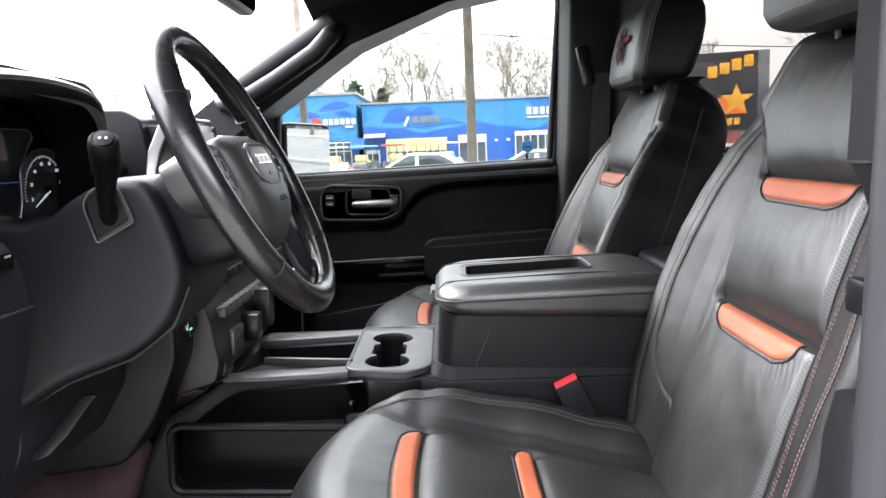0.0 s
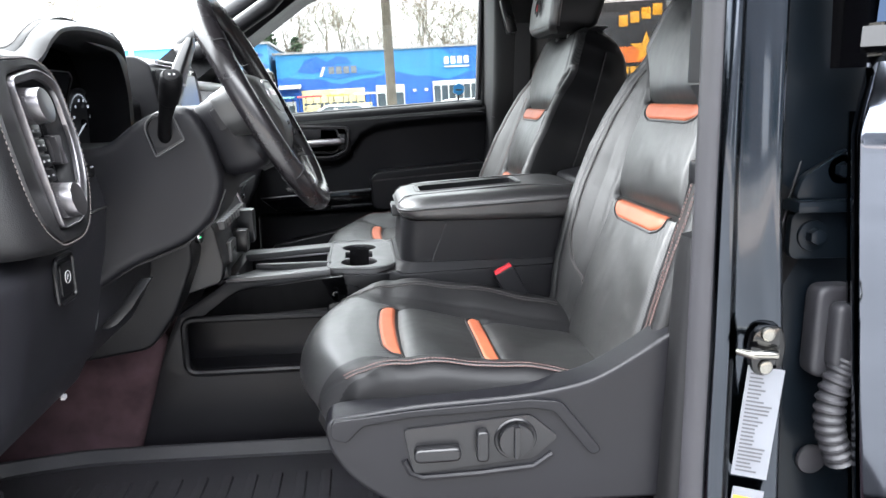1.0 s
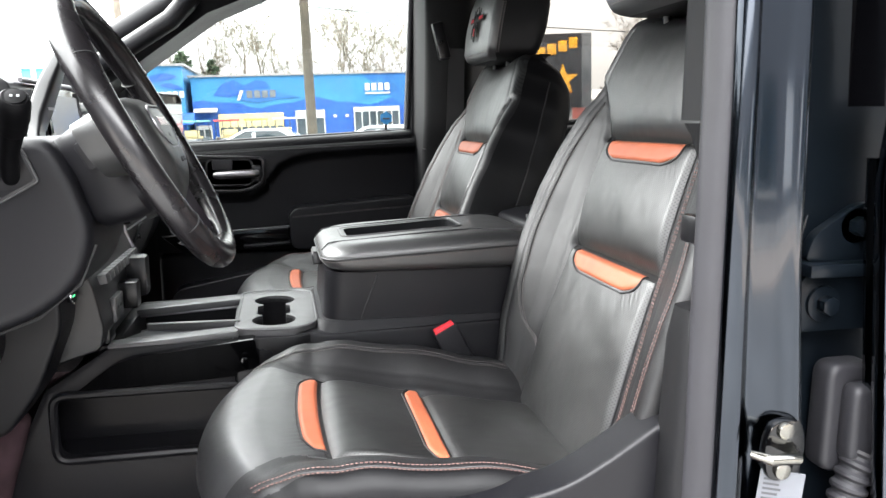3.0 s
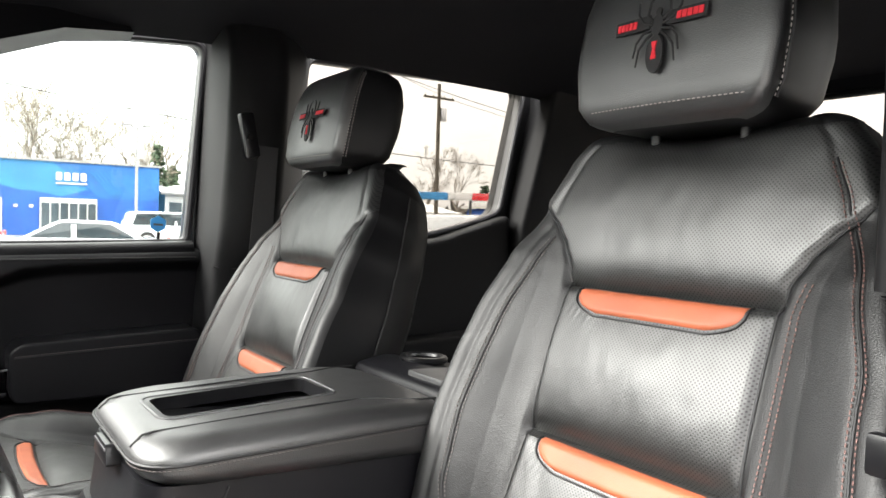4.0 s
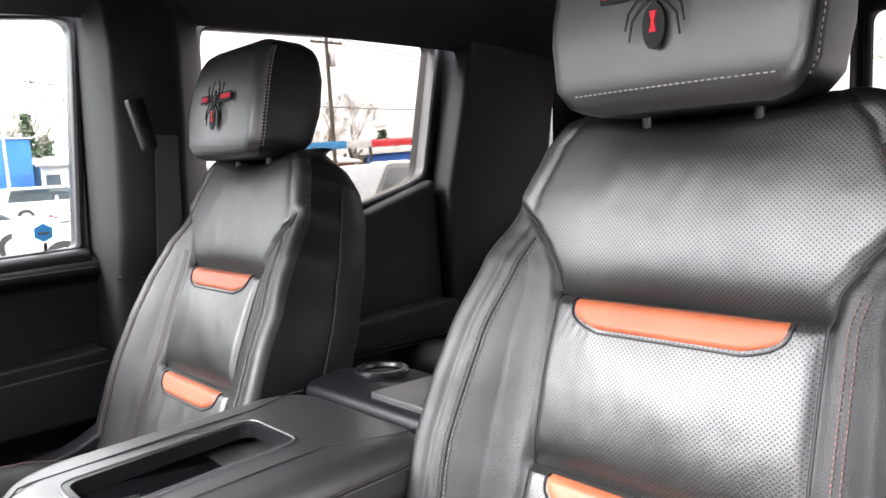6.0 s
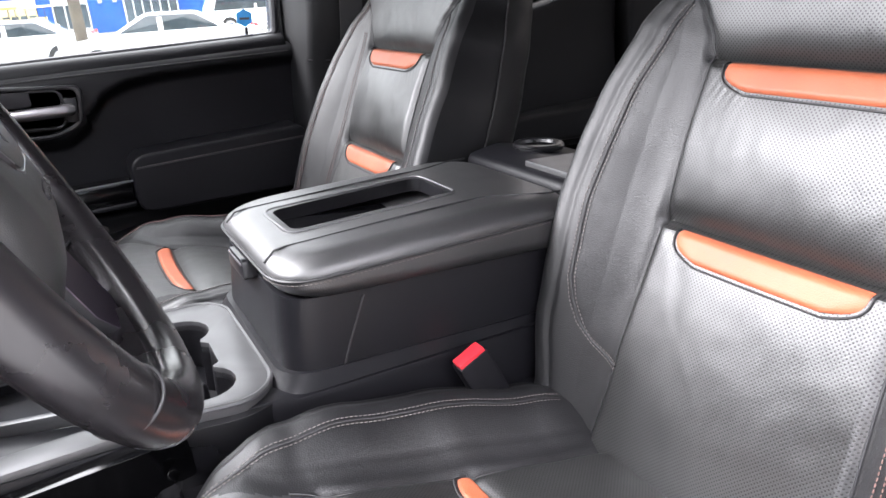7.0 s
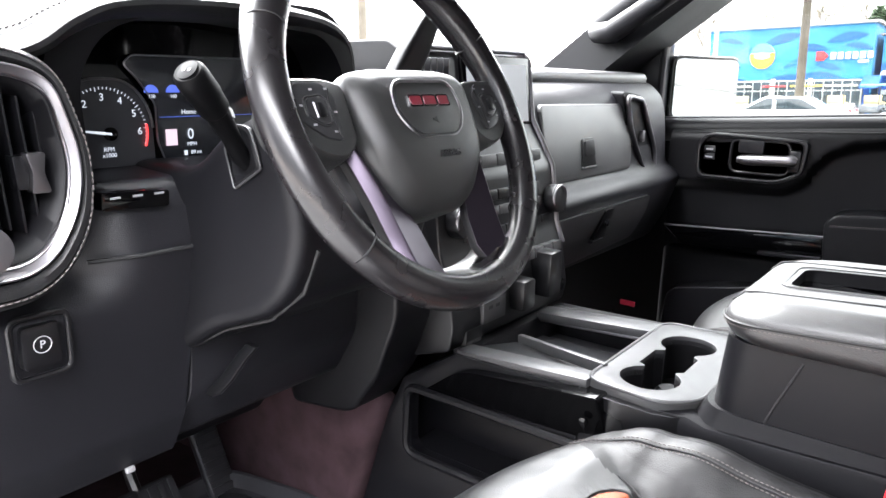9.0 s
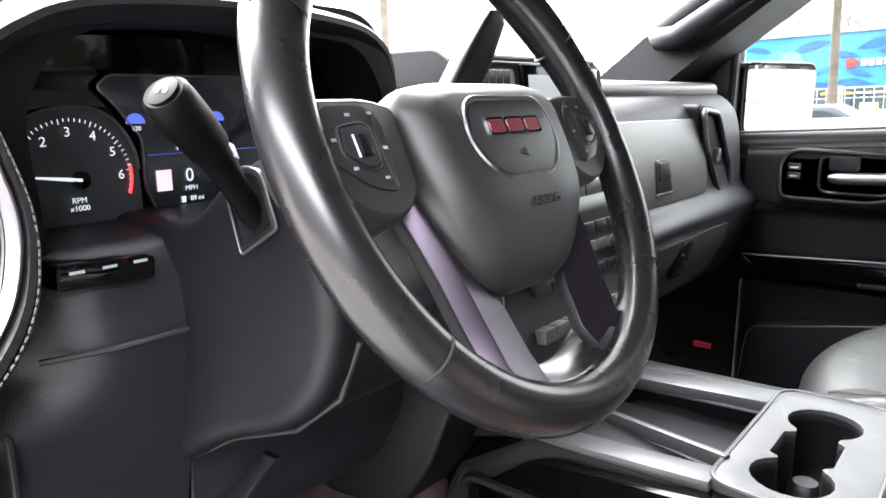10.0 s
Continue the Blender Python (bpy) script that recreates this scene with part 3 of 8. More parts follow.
def trim_ring(z, x0, y1, y0=0.60):
    return [Vector((x, y + max(0.0, z - 1.65) * 0.03, z)) for x, y in rrect(x0, 0.42, y0, y1, 0.016, 4)]
solo("trim_driver_b_pillar", loft([trim_ring(z, x0, y1) for z, x0, y1 in ((0.80, 0.30, 0.66), (1.36, 0.314, 0.650), (1.395, 0.318, 0.645), (1.405, 0.336, 0.622), (1.50, 0.338, 0.620), (1.565, 0.330, 0.655), (1.577, 0.327, 0.664))]), PILLAR, "grey-black lower trim inside the driver's pillar", "pillar", kind="structure")
solo("trim_driver_b_pillar_upper", loft([trim_ring(z, x0, y1) for z, x0, y1 in ((1.580, 0.326, 0.668), (1.70, 0.326, 0.668), (2.08, 0.328, 0.672))]), PILLAR, "grey-black upper trim inside the driver's pillar", "pillar", kind="structure")
solo("belt_height_knob", box(0.338, 0.352, 0.640, 0.668, 1.455, 1.485, 0.005), PLASTIC_S, "small black belt guide beside the driver's seat", "belt guide")
seal = solo("trim_door_seal", loft(jamb_rings(rounded([(0.238, 0.430), (0.247, 0.417), (0.259, 0.413), (0.268, 0.437), (0.243, 0.439)], 0.008, 5))), RUBBER, "black rubber seal round the driver's door opening", "seal", kind="structure", at=CAB @ JAMB)
paint_sec = rounded([(0.255, 0.412), (0.268, 0.398), (0.277, 0.412), (0.306, 0.402), (0.319, 0.393), (0.327, 0.404), (0.331, 0.48), (0.331, 0.492), (0.27, 0.47)], [0.006, 0.006, 0.01, 0.01, 0.010, 0.010, 0.01, 0.01, 0.01], 4)
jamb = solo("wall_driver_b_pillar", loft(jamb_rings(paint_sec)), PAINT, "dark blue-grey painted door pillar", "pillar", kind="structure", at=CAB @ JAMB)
# near-black colour here stands for shade in the door gap
solo("wall_driver_jamb_rear", loft(jamb_rings(rrect(0.328, 0.56, 0.474, 0.490, 0.004, 3))), PAINT_SHADED, "painted hinge face of the pillar, darkened for the door's shade", "pillar", kind="structure", at=CAB @ JAMB)
# striker
st = thing("door_striker", "zinc plated door striker bolted to the pillar", "striker", at=CAB @ JAMB)
part("striker_plate", prism(rounded([(0.290, 1.302), (0.316, 1.302), (0.322, 1.328), (0.316, 1.352), (0.290, 1.352), (0.284, 1.328)], 0.010, 4), "y", 0.392, 0.400, 0.002), PIANO, st)
part("striker_loop", tube([(0.308, 0.394, 1.329), (0.298, 0.374, 1.330), (0.276, 0.373, 1.331), (0.268, 0.385, 1.331)], [0.0050, 0.005, 0.0042, 0.003], 10), ZINC, st)
for z in (1.311, 1.344):
    part("bolt", disc((0.301, 0.393, z), (0, -1, 0), 0.0068, 0.004, 16, 0.001), ZINC, st)
# stickers
lab = solo("tyre_label", xform(box(-0.0165, 0.0165, -0.0006, 0.0006, -0.058, 0.058), Matrix.Translation((0.299, 0.3935, 1.252)) @ pose(0, 0, 0, 0, 4, -22)), PAPER, "white printed sticker on the painted pillar", "sticker", at=CAB @ JAMB)
random.seed(4)
for i in range(26):
    w = random.uniform(0.010, 0.025) if i not in (0, 1, 14, 18) else 0.012
    part("print_line", xform(box(-0.0135, -0.0135 + w, -0.0011, -0.0006, 0.050 - i * 0.0041, 0.0516 - i * 0.0041), Matrix.Translation((0.299, 0.3935, 1.252)) @ pose(0, 0, 0, 0, 4, -22)), INK, lab)
lab2 = solo("warning_label", xform(box(-0.0145, 0.0145, -0.0006, 0.0006, -0.045, 0.045), Matrix.Translation((0.292, 0.395, 1.137)) @ pose(0, 0, 0, 0, 5, -22)), PAPER, "white and yellow sticker low on the pillar", "sticker", at=CAB @ JAMB)
part("yellow_field", xform(box(-0.013, 0.013, -0.0011, -0.0006, -0.042, 0.036), Matrix.Translation((0.292, 0.395, 1.137)) @ pose(0, 0, 0, 0, 5, -22)), YELLOW, lab2)
# hinge, wiring boot and plug between pillar and rear door; hinge paint carries the gap's shade
rdoor = thing("rear_door", "dark blue-grey rear door of the truck standing open", "car door", at=CAB @ JAMB)
hinge = rdoor
part("hinge_leaf", prism(rounded([(0.355, 1.462), (0.43, 1.462), (0.43, 1.51), (0.405, 1.512), (0.362, 1.485)], 0.008, 4), "y", 0.452, 0.462, 0.002), PAINT_SHADED, hinge)
part("hinge_knuckle", box(0.352, 0.44, 0.440, 0.470, 1.450, 1.462, 0.004), PAINT_SHADED, hinge)
part("hinge_leaf", prism(rrect(0.355, 0.44, 1.40, 1.45, 0.012), "y", 0.455, 0.465, 0.002), PAINT_SHADED, hinge)
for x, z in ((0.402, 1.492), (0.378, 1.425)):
    part("bolt_washer", disc((x, 0.456, z), (0, -1, 0), 0.016, 0.004, 20, 0.001), PAINT_SHADED, hinge)
    part("bolt", disc((x, 0.453, z), (0, -1, 0), 0.0085, 0.010, 6, 0.001), PAINT_SHADED, hinge)
boot = thing("wiring_boot", "black rubber wiring boot between pillar and rear door", "wiring", at=CAB @ JAMB)
part("boot_base", xform(prism(rrect(0.386, 0.435, 1.272, 1.372, 0.014), "y", 0.445, 0.470, 0.006, 3), Matrix()), RUBBER, boot)
part("boot_neck", prism(rrect(0.398, 0.44, 1.287, 1.357, 0.010), "y", 0.428, 0.448, 0.008, 3), RUBBER, boot)
bp = [Vector((0.418 - 0.016 * math.sin(math.pi * t), 0.435 - 0.005 * t, 1.295 - 0.11 * t)) for t in [i / 44 for i in range(45)]]
part("bellows", tube(bp, [0.013 + 0.0028 * (i % 4 < 2) for i in range(45)], 14), RUBBER, boot)
solo("plug", disc((0.412, 0.472, 1.166), (0, -1, 0), 0.017, 0.007, 28, 0.003), RUBBER, "round rubber plug in the pillar", "plug", at=CAB @ JAMB)

# the open rear door seen from its outer skin: hinge at the pillar, leaf swung out
DX, DY = 0.383, 0.418
DIRV = Vector((math.cos(radians(-54)), math.sin(radians(-54)), 0))
NORV = Vector((-DIRV.y, DIRV.x, 0)) * -1.0
def leaf(s, d, z):
    return Vector((DX + 0.115 * (1.53 - max(z, 1.0)) * (z < 1.53), DY, z)) + DIRV * s + NORV * d
def leaf_out(z):
    return curve_at([(0.72, -0.025), (0.95, 0.0), (1.25, 0.012), (1.45, 0.0125), (1.53, 0.0105), (1.536, 0.009), (1.60, -0.012)], z)
rings = []
for s, shrink in ((0.0, 0.010), (0.004, 0.003), (0.009, 0.0005), (0.012, 0.0), (0.015, 0.0), (0.020, 0.0), (0.3, 0.0), (0.9, 0.0), (1.0, 0.01)):
    zs = [0.72 + i * 0.88 / 60 for i in range(61)]
    outer = [leaf(s, leaf_out(z) - shrink, z) for z in zs]
    inner = [leaf(s, -0.075 + shrink, z) for z in zs[::-1]]
    rings.append(outer + inner)
# lightened paint copy: the bright sky and lot reflections are helped by colour
part("outer_skin", loft(rings), PAINT_LIT, rdoor)
edge = [leaf(-0.004, -0.02, z) for z in [0.75 + 0.05 * i for i in range(17)]]
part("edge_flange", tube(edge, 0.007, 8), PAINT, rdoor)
part("window_moulding", loft([[leaf(s, d, z) for d, z in ((0.002, 1.603), (0.006, 1.608), (0.005, 1.626), (-0.03, 1.630), (-0.03, 1.603))] for s in (0.002, 0.5, 1.0)]), PIANO, rdoor)
part("window_frame", loft([[leaf(a, d, z) for a, d in ((-0.045 + o, -0.002), (-0.012 + o, 0.002), (-0.012 + o, -0.04), (-0.045 + o, -0.04))] for z, o in ((1.59, 0.02), (1.75, 0.012), (2.1, 0.03))]), PIANO, rdoor)
pane = part("pane", loft([[leaf(s, d, z) for d, z in ((-0.008, 1.63), (-0.008 - 0.06, 2.1), (-0.012 - 0.06, 2.1), (-0.012, 1.63))] for s in (-0.01, 0.5, 1.0)]), material("privacy_glass", (0.009, 0.013, 0.022), 0.03, metal=1.0), rdoor, "dark privacy glass")
# interior lamps in the headliner
for y in (1.385, 1.283):
    l = thing("dome_lamp", "small clear reading lamp set in the headliner", "lamp", "reading lamps")
    part("lens", box(0.802, 0.828, y - 0.017, y + 0.017, 2.126, 2.133, 0.004), glow("lit_lens", (0.9, 0.92, 1.0), 0.045), l)
    part("bezel", tube([Vector((x, yy, 2.131)) for x, yy in rrect(0.796, 0.84, y - 0.027, y + 0.027, 0.008, 3)], 0.003, 6, True), PLASTIC_S, l)
# rear-view mirror under the headliner
rv = thing("rear_view_mirror", "black rear-view mirror under the windscreen header", "mirror")
part("housing", prism(rrect(1.185, 1.425, 1.822, 1.885, 0.022, 5), "x", -0.365, -0.335, 0.010, 3), PLASTIC_S, rv)
part("glass", prism(rrect(1.192, 1.418, 1.829, 1.878, 0.018, 5), "x", -0.336, -0.333), material("silvered_glass", (0.8, 0.82, 0.82), 0.03, metal=1.0), rv, "silvered mirror glass")
part("arm", tube([(-0.362, 1.305, 1.870), (-0.40, 1.305, 1.93), (-0.42, 1.305, 1.995)], 0.011, 10), PLASTIC_S, rv)
# windscreen
def screen(s, t):
    y = 0.55 + 1.55 * s
    return (-1.18 + 0.84 * t + 0.06 * abs(2 * s - 1) ** 2, y, 1.50 + 0.54 * t + 0.03 * math.sin(math.pi * t))
bm = grid(screen, 10, 10)
wind = solo("window_5", bm, GLASS_W, "large raked windscreen over the dashboard", "window", kind="structure")
wind.visible_shadow = False
solo("trim_windscreen_header", tube([(-0.33 + 0.05 * abs(2 * s - 1) ** 2, 0.50 + 1.65 * s, 2.03 - 0.03 * abs(2 * s - 1) ** 2) for s in [i / 20 for i in range(21)]], 0.035, 10), CLOTH, "dark headliner edge above the windscreen", "trim", kind="structure")
bm = loft([[Vector((p.x, 2 * MID - p.y, p.z)) for p in a_ring(c, 0.035, 0.045, 2.10, 2.235)] for c in a_path])
bevel_all(bm, 0.014, 3)
solo("trim_driver_a_pillar", bm, SOFT, "black windscreen pillar trim on the driver's side", "pillar", kind="structure")
solo("trim_driver_roof_rail", tube([(x, 0.50, roof_z(x) - 0.07) for x in [-0.3 + 0.1 * i for i in range(22)]], 0.04, 8), CLOTH, "dark roof rail trim above the driver's opening", "trim", kind="structure")
solo("wall_firewall", prism([(0.50, 0.78), (2.16, 0.78), (2.16, 1.50), (0.50, 1.50)], "x", -1.22, -1.15), CARPET, "dark carpeted bulkhead ahead of the footwells", "wall", kind="structure")
solo("wall_driver_kick", box(-1.15, -0.80, 0.44, 0.50, 0.74, 1.45, 0.01), PLASTIC, "black kick panel of the driver's footwell", "wall", kind="structure")

# rear bench
bench = thing("rear_bench", "black leather rear bench in the dark rear of the cab", "car seat")
prof_c = rounded([(1.10, 1.06), (1.10, 1.20), (1.16, 1.235), (1.60, 1.19), (1.62, 1.06)], 0.03, 4)
for y0, y1 in ((0.56, 1.18), (1.19, 1.46), (1.47, 2.09)):
    part("cushion", prism(prof_c, "y", y0, y1, 0.02, 3), LEATHER, bench)
    part("backrest", prism(rounded([(1.55, 1.18), (1.64, 1.60), (1.78, 1.60), (1.74, 1.15)], 0.03, 4), "y", y0, y1, 0.025, 3), LEATHER, bench)
    m = (y0 + y1) / 2
    part("headrest", prism(rounded([(1.66, 1.60), (1.68, 1.69), (1.76, 1.70), (1.78, 1.60)], 0.025, 4), "y", m - 0.11, m + 0.11, 0.03, 3), LEATHER, bench)
part("base", box(1.16, 1.70, 0.60, 2.05, 0.82, 1.06, 0.02), PLASTIC, bench)

# ---- front seats ----
def planar_uv(bm, a, b):
    uv = bm.loops.layers.uv.new("UVMap")
    for f in bm.faces:
        for lp in f.loops:
            lp[uv].uv = (lp.vert.co[a], lp.vert.co[b])
    return bm


BACK_HALF = [(1.08, 0.215), (1.16, 0.238), (1.25, 0.258), (1.39, 0.265), (1.50, 0.252), (1.58, 0.230), (1.645, 0.205), (1.70, 0.182), (1.73, 0.162), (1.748, 0.135)]
BOLSTER = [(1.08, 0.016), (1.16, 0.036), (1.25, 0.048), (1.35, 0.053), (1.45, 0.048), (1.52, 0.037), (1.58, 0.025), (1.63, 0.013), (1.68, 0.004), (1.75, 0.0)]
SEAM_HALF = [(1.08, 0.150), (1.20, 0.140), (1.387, 0.130), (1.551, 0.129), (1.575, 0.134), (1.60, 0.149), (1.62, 0.166), (1.64, 0.189), (1.653, 0.2015), (1.67, 0.194), (1.70, 0.182), (1.73, 0.162), (1.748, 0.135)]
CREASES = (1.555, 1.388)


def spine_x(z):
    return 0.427 + (z - 1.55) * 0.296


def bolster_rise(t):
    """From the panel seam out to the edge: a short fillet, then a nearly straight slope that eases at the top."""
    t = min(1.0, t)
    return smooth_step(0.0, 0.35, t) * 0.30 * t / 0.35 if t < 0.35 else 0.30 + 0.70 * math.sin(0.5 * math.pi * (t - 0.35) / 0.65) ** 0.92


def back_w(u, z):
    """How far the leather stands before the seat's plane."""
    a, h, ins = abs(u), curve_at(BACK_HALF, z), curve_at(SEAM_HALF, z)
    w = 0.0
    if a > ins:
        w += 0.80 * curve_at(BOLSTER, z) * smooth_step(0.0, 0.110, h - ins) * bolster_rise((a - ins) / max(0.03, h - ins))
    w -= round_off(h - a, 0.016) if h - a < 0.016 else 0.0
    w -= 0.0022 * math.exp(-((h - a - 0.0305) / 0.0048) ** 2)
    w -= 0.0042 * math.exp(-((a - ins) / 0.0055) ** 2) * (1 - smooth_step(1.625, 1.650, z))
    inner = 1 - smooth_step(ins - 0.01, ins + 0.01, a)
    for zc in CREASES:
        d = z - zc
        # the upper cushion rolls over into the crease; the lower panel starts flush under it
        w -= inner * (0.019 * math.exp(-(d / 0.0125)) if d > 0 else 0.019 * math.exp(d / 0.0022))
        # the hide is gathered round the ends of the inlay
        e = math.hypot((a - 0.088) / 0.034, (d + 0.026) / 0.020)
        w += inner * 0.00025 * math.exp(-e * e) * math.sin(a * 620 + d * 260) * (1.0 + 0.6 * noise.noise(Vector((u * 60, z * 60, 1.0))))
    for lo, hi, k in ((1.388, 1.555, 0.012), (1.10, 1.388, 0.012), (1.555, 1.76, 0.010)):
        if lo < z < hi:
            t = (z - lo) / (hi - lo)
            w += inner * k * 4 * t * (1 - t) * (1 - 0.5 * (a / ins) ** 2)
    w += 0.0011 * noise.noise(Vector((u * 18, z * 15, 3.1))) + 0.0004 * noise.noise(Vector((u * 60, z * 45, 7.7)))
    top = 1.748 - z
    if top < 0.028:
        w -= round_off(top, 0.028)
    return w


BACK_N = Vector((-0.959, 0, 0.284))


def back_point(u, z, lift=0.0):
    w = back_w(u, z) + lift
    dip = 0.018 * math.exp(-(u / 0.085) ** 2) * smooth_step(1.66, 1.745, z)
    return Vector((spine_x(z), u, z - dip)) + BACK_N * w


def cush_z(x):
    return curve_at([(-0.19, 1.198), (-0.11, 1.208), (-0.03, 1.196), (0.12, 1.166), (0.25, 1.140), (0.36, 1.120)], x)


CUSH_BOL = [(-0.19, 0.0), (-0.13, 0.008), (-0.06, 0.024), (0.04, 0.042), (0.14, 0.050), (0.26, 0.046), (0.36, 0.036)]
CUSH_HALF = [(-0.19, 0.205), (-0.15, 0.232), (-0.08, 0.246), (0.02, 0.250), (0.36, 0.240)]
CUSH_SEAM = [(-0.19, 0.190), (-0.13, 0.176), (-0.06, 0.140), (0.0, 0.128), (0.20, 0.122), (0.36, 0.118)]


def cush_point(u, x, lift=0.0):
    a, h, ins = abs(u), curve_at(CUSH_HALF, x), curve_at(CUSH_SEAM, x)
    z = cush_z(x)
    if a > ins:
        z += 0.95 * curve_at(CUSH_BOL, x) * bolster_rise((a - ins) / max(0.065, 0.72 * (h - ins)))
    if h - a < 0.032:
        z -= round_off(h - a, 0.032)
    z -= 0.0020 * math.exp(-((h - a - 0.0255) / 0.0045) ** 2)
    z -= 0.006 * math.exp(-((a - ins) / 0.0055) ** 2) * smooth_step(-0.07, 0.0, x)
    inner = 1 - smooth_step(ins - 0.01, ins + 0.01, a)
    for xc in (-0.028, 0.130):
        d = x - xc
        z -= inner * (0.012 * math.exp(-(d / 0.011)) if d > 0 else 0.012 * math.exp(d / 0.0022))
        e = math.hypot((a - 0.098) / 0.034, (d + 0.024) / 0.018)
        z += inner * 0.0005 * math.exp(-e * e) * math.sin(a * 620 + d * 260)
    for lo, hi in ((-0.028, 0.130), (0.130, 0.36)):
        if lo < x < hi:
            t = (x - lo) / (hi - lo)
            z += inner * 0.009 * 4 * t * (1 - t) * (1 - 0.5 * (a / ins) ** 2)
    z += 0.0012 * noise.noise(Vector((u * 16, x * 16, 8.3))) + 0.0004 * noise.noise(Vector((u * 55, x * 55, 4.4)))
    front = x + 0.185
    if front < 0.05:
        z -= round_off(front, 0.05)
    bow = 0.075 * (u / 0.25) ** 2 * (1 - smooth_step(-0.19, 0.06, x))
    return Vector((x + bow, u, z + lift))


def strip(point, half_top, half_low, a0, a1, across):
    """A padded leather inlay that lies on the seat's skin; a0 and a1 are its upper and lower edge along the seat."""
    def f(s, t):
        half = half_low + (half_top - half_low) * (1 - t ** 4)
        u = (2 * s - 1) * half
        edge = min(1.0, min(s, 1 - s) * 14, min(t, 1 - t) * 7)
        return point(u, a0 + (a1 - a0) * t, 0.0005 + 0.0038 * math.sqrt(edge))
    return grid(f, 48, 12)


def inlay_line(point, half_top, half_low, a0, a1, gap=0.0035):
    """The seam that runs down one side of an inlay, along its foot and up the other side."""
    k = math.copysign(gap, a1 - a0)
    side = [(half_low + (half_top - half_low) * (1 - t ** 4) + gap * (1 - 0.5 * t), a0 + (a1 - a0 + k) * t) for t in [i / 14 for i in range(15)]]
    foot = [(half_low * (1 - i / 12), a1 + k) for i in range(1, 24)]
    return [point(u, a, 0.0012) for u, a in side + foot] + [point(-u, a, 0.0012) for u, a in side[::-1]]


HEAD_W = [(1.722, 0.080), (1.726, 0.098), (1.733, 0.110), (1.75, 0.120), (1.80, 0.1255), (1.85, 0.121), (1.885, 0.113), (1.90, 0.105), (1.909, 0.094), (1.914, 0.076)]
HEAD_D = [(1.722, 0.030), (1.730, 0.046), (1.745, 0.055), (1.80, 0.060), (1.85, 0.059), (1.885, 0.053), (1.90, 0.045), (1.909, 0.034), (1.914, 0.018)]


def head_x(z):
    return 0.474 + (z - 1.82) * 0.10


def headrest_ring(z):
    hw, hd = curve_at(HEAD_W, z), curve_at(HEAD_D, z)
    pts = rounded([(-hd, -hw), (hd * 1.45, -hw * 0.92), (hd * 1.45, hw * 0.92), (-hd, hw)], [min(0.016, hd * 0.4), hd * 0.8, hd * 0.8, min(0.016, hd * 0.4)], 8)
    return [Vector((head_x(z) + x - 0.007 * (1 - (y / 0.125) ** 2) * (x < 0), y, z)) for x, y in pts]


def headrest_front(y, z, lift=0.0):
    return Vector((head_x(z) - curve_at(HEAD_D, z) - 0.007 * (1 - (y / 0.125) ** 2) - lift, y, z))


def emblem_bits(head):
    """The stitched badge of the headrest: an oval body with thin bent strokes, a red mark and two name bars."""
    cy, cz = 0.004, 1.813
    def flat(pts, lift, name, mat):
        bm = B()
        lo = [bm.verts.new(headrest_front(cy + y, cz + z, 0.0002)) for y, z in pts]
        hi = [bm.verts.new(headrest_front(cy + y, cz + z, lift)) for y, z in pts]
        n = len(pts)
        for i in range(n):
            bm.faces.new((lo[i], lo[(i + 1) % n], hi[(i + 1) % n], hi[i]))
        bm.faces.new(hi)
        return part(name, bm, mat, head)
    # seen from the front, y runs to the left
    flat([(0.0105 * math.cos(a), -0.024 + 0.019 * math.sin(a)) for a in [i * math.pi / 12 for i in range(24)]], 0.0022, "badge_oval", STITCH_BLACK)
    flat([(0.0068 * math.cos(a), 0.005 + 0.011 * math.sin(a)) for a in [i * math.pi / 10 for i in range(20)]], 0.0022, "badge_oval", STITCH_BLACK)
    flat([(0.0034 * math.cos(a), 0.0185 + 0.0042 * math.sin(a)) for a in [i * math.pi / 8 for i in range(16)]], 0.0022, "badge_oval", STITCH_BLACK)
    legs = [[(0.006, 0.010), (0.014, 0.017), (0.012, 0.030), (0.006, 0.038)], [(0.006, 0.006), (0.018, 0.010), (0.026, 0.020), (0.027, 0.033)],
            [(0.006, 0.001), (0.017, -0.001), (0.025, -0.010), (0.028, -0.024)], [(0.006, -0.003), (0.013, -0.008), (0.021, -0.017), (0.024, -0.034)]]
    for k in (1, -1):
        for leg in legs:
            bm = B()
            ps = [headrest_front(cy + y * k, cz + z, 0.0012) for y, z in leg]
            pts = []
            for i in range(3):
                for j in range(4):
                    pts.append(ps[i].lerp(ps[i + 1], j / 4))
            pts.append(ps[-1])
            tube(pts, [0.0017 - 0.0008 * i / len(pts) for i in range(len(pts))], 6, bm=bm)
            part("badge_stroke", bm, STITCH_BLACK, head)
    flat([(-0.0032, -0.012), (0.0032, -0.012), (0.0012, -0.020), (0.0032, -0.029), (-0.0032, -0.029), (-0.0012, -0.020)], 0.0034, "badge_mark", STITCH_RED)
    for k, n in ((1, 5), (-1, 5)):
        y0, y1 = (0.010, 0.056) if k == 1 else (-0.010, -0.056)
        flat([(y0, 0.003), (y1, 0.003), (y1, 0.017), (y0, 0.017)], 0.0012, "badge_name_bar", STITCH_BLACK)
        a, b = (0.053, 0.027) if k == 1 else (-0.022, -0.053)
        for i in range(n):
            w = (b - a) / n
            p, q = a + w * i + w * 0.1, a + w * (i + 1) - w * 0.1
            flat([(p, 0.0065), (q, 0.0065), (q, 0.0138), (p, 0.0138)], 0.0022, "badge_letter_bar", STITCH_RED)


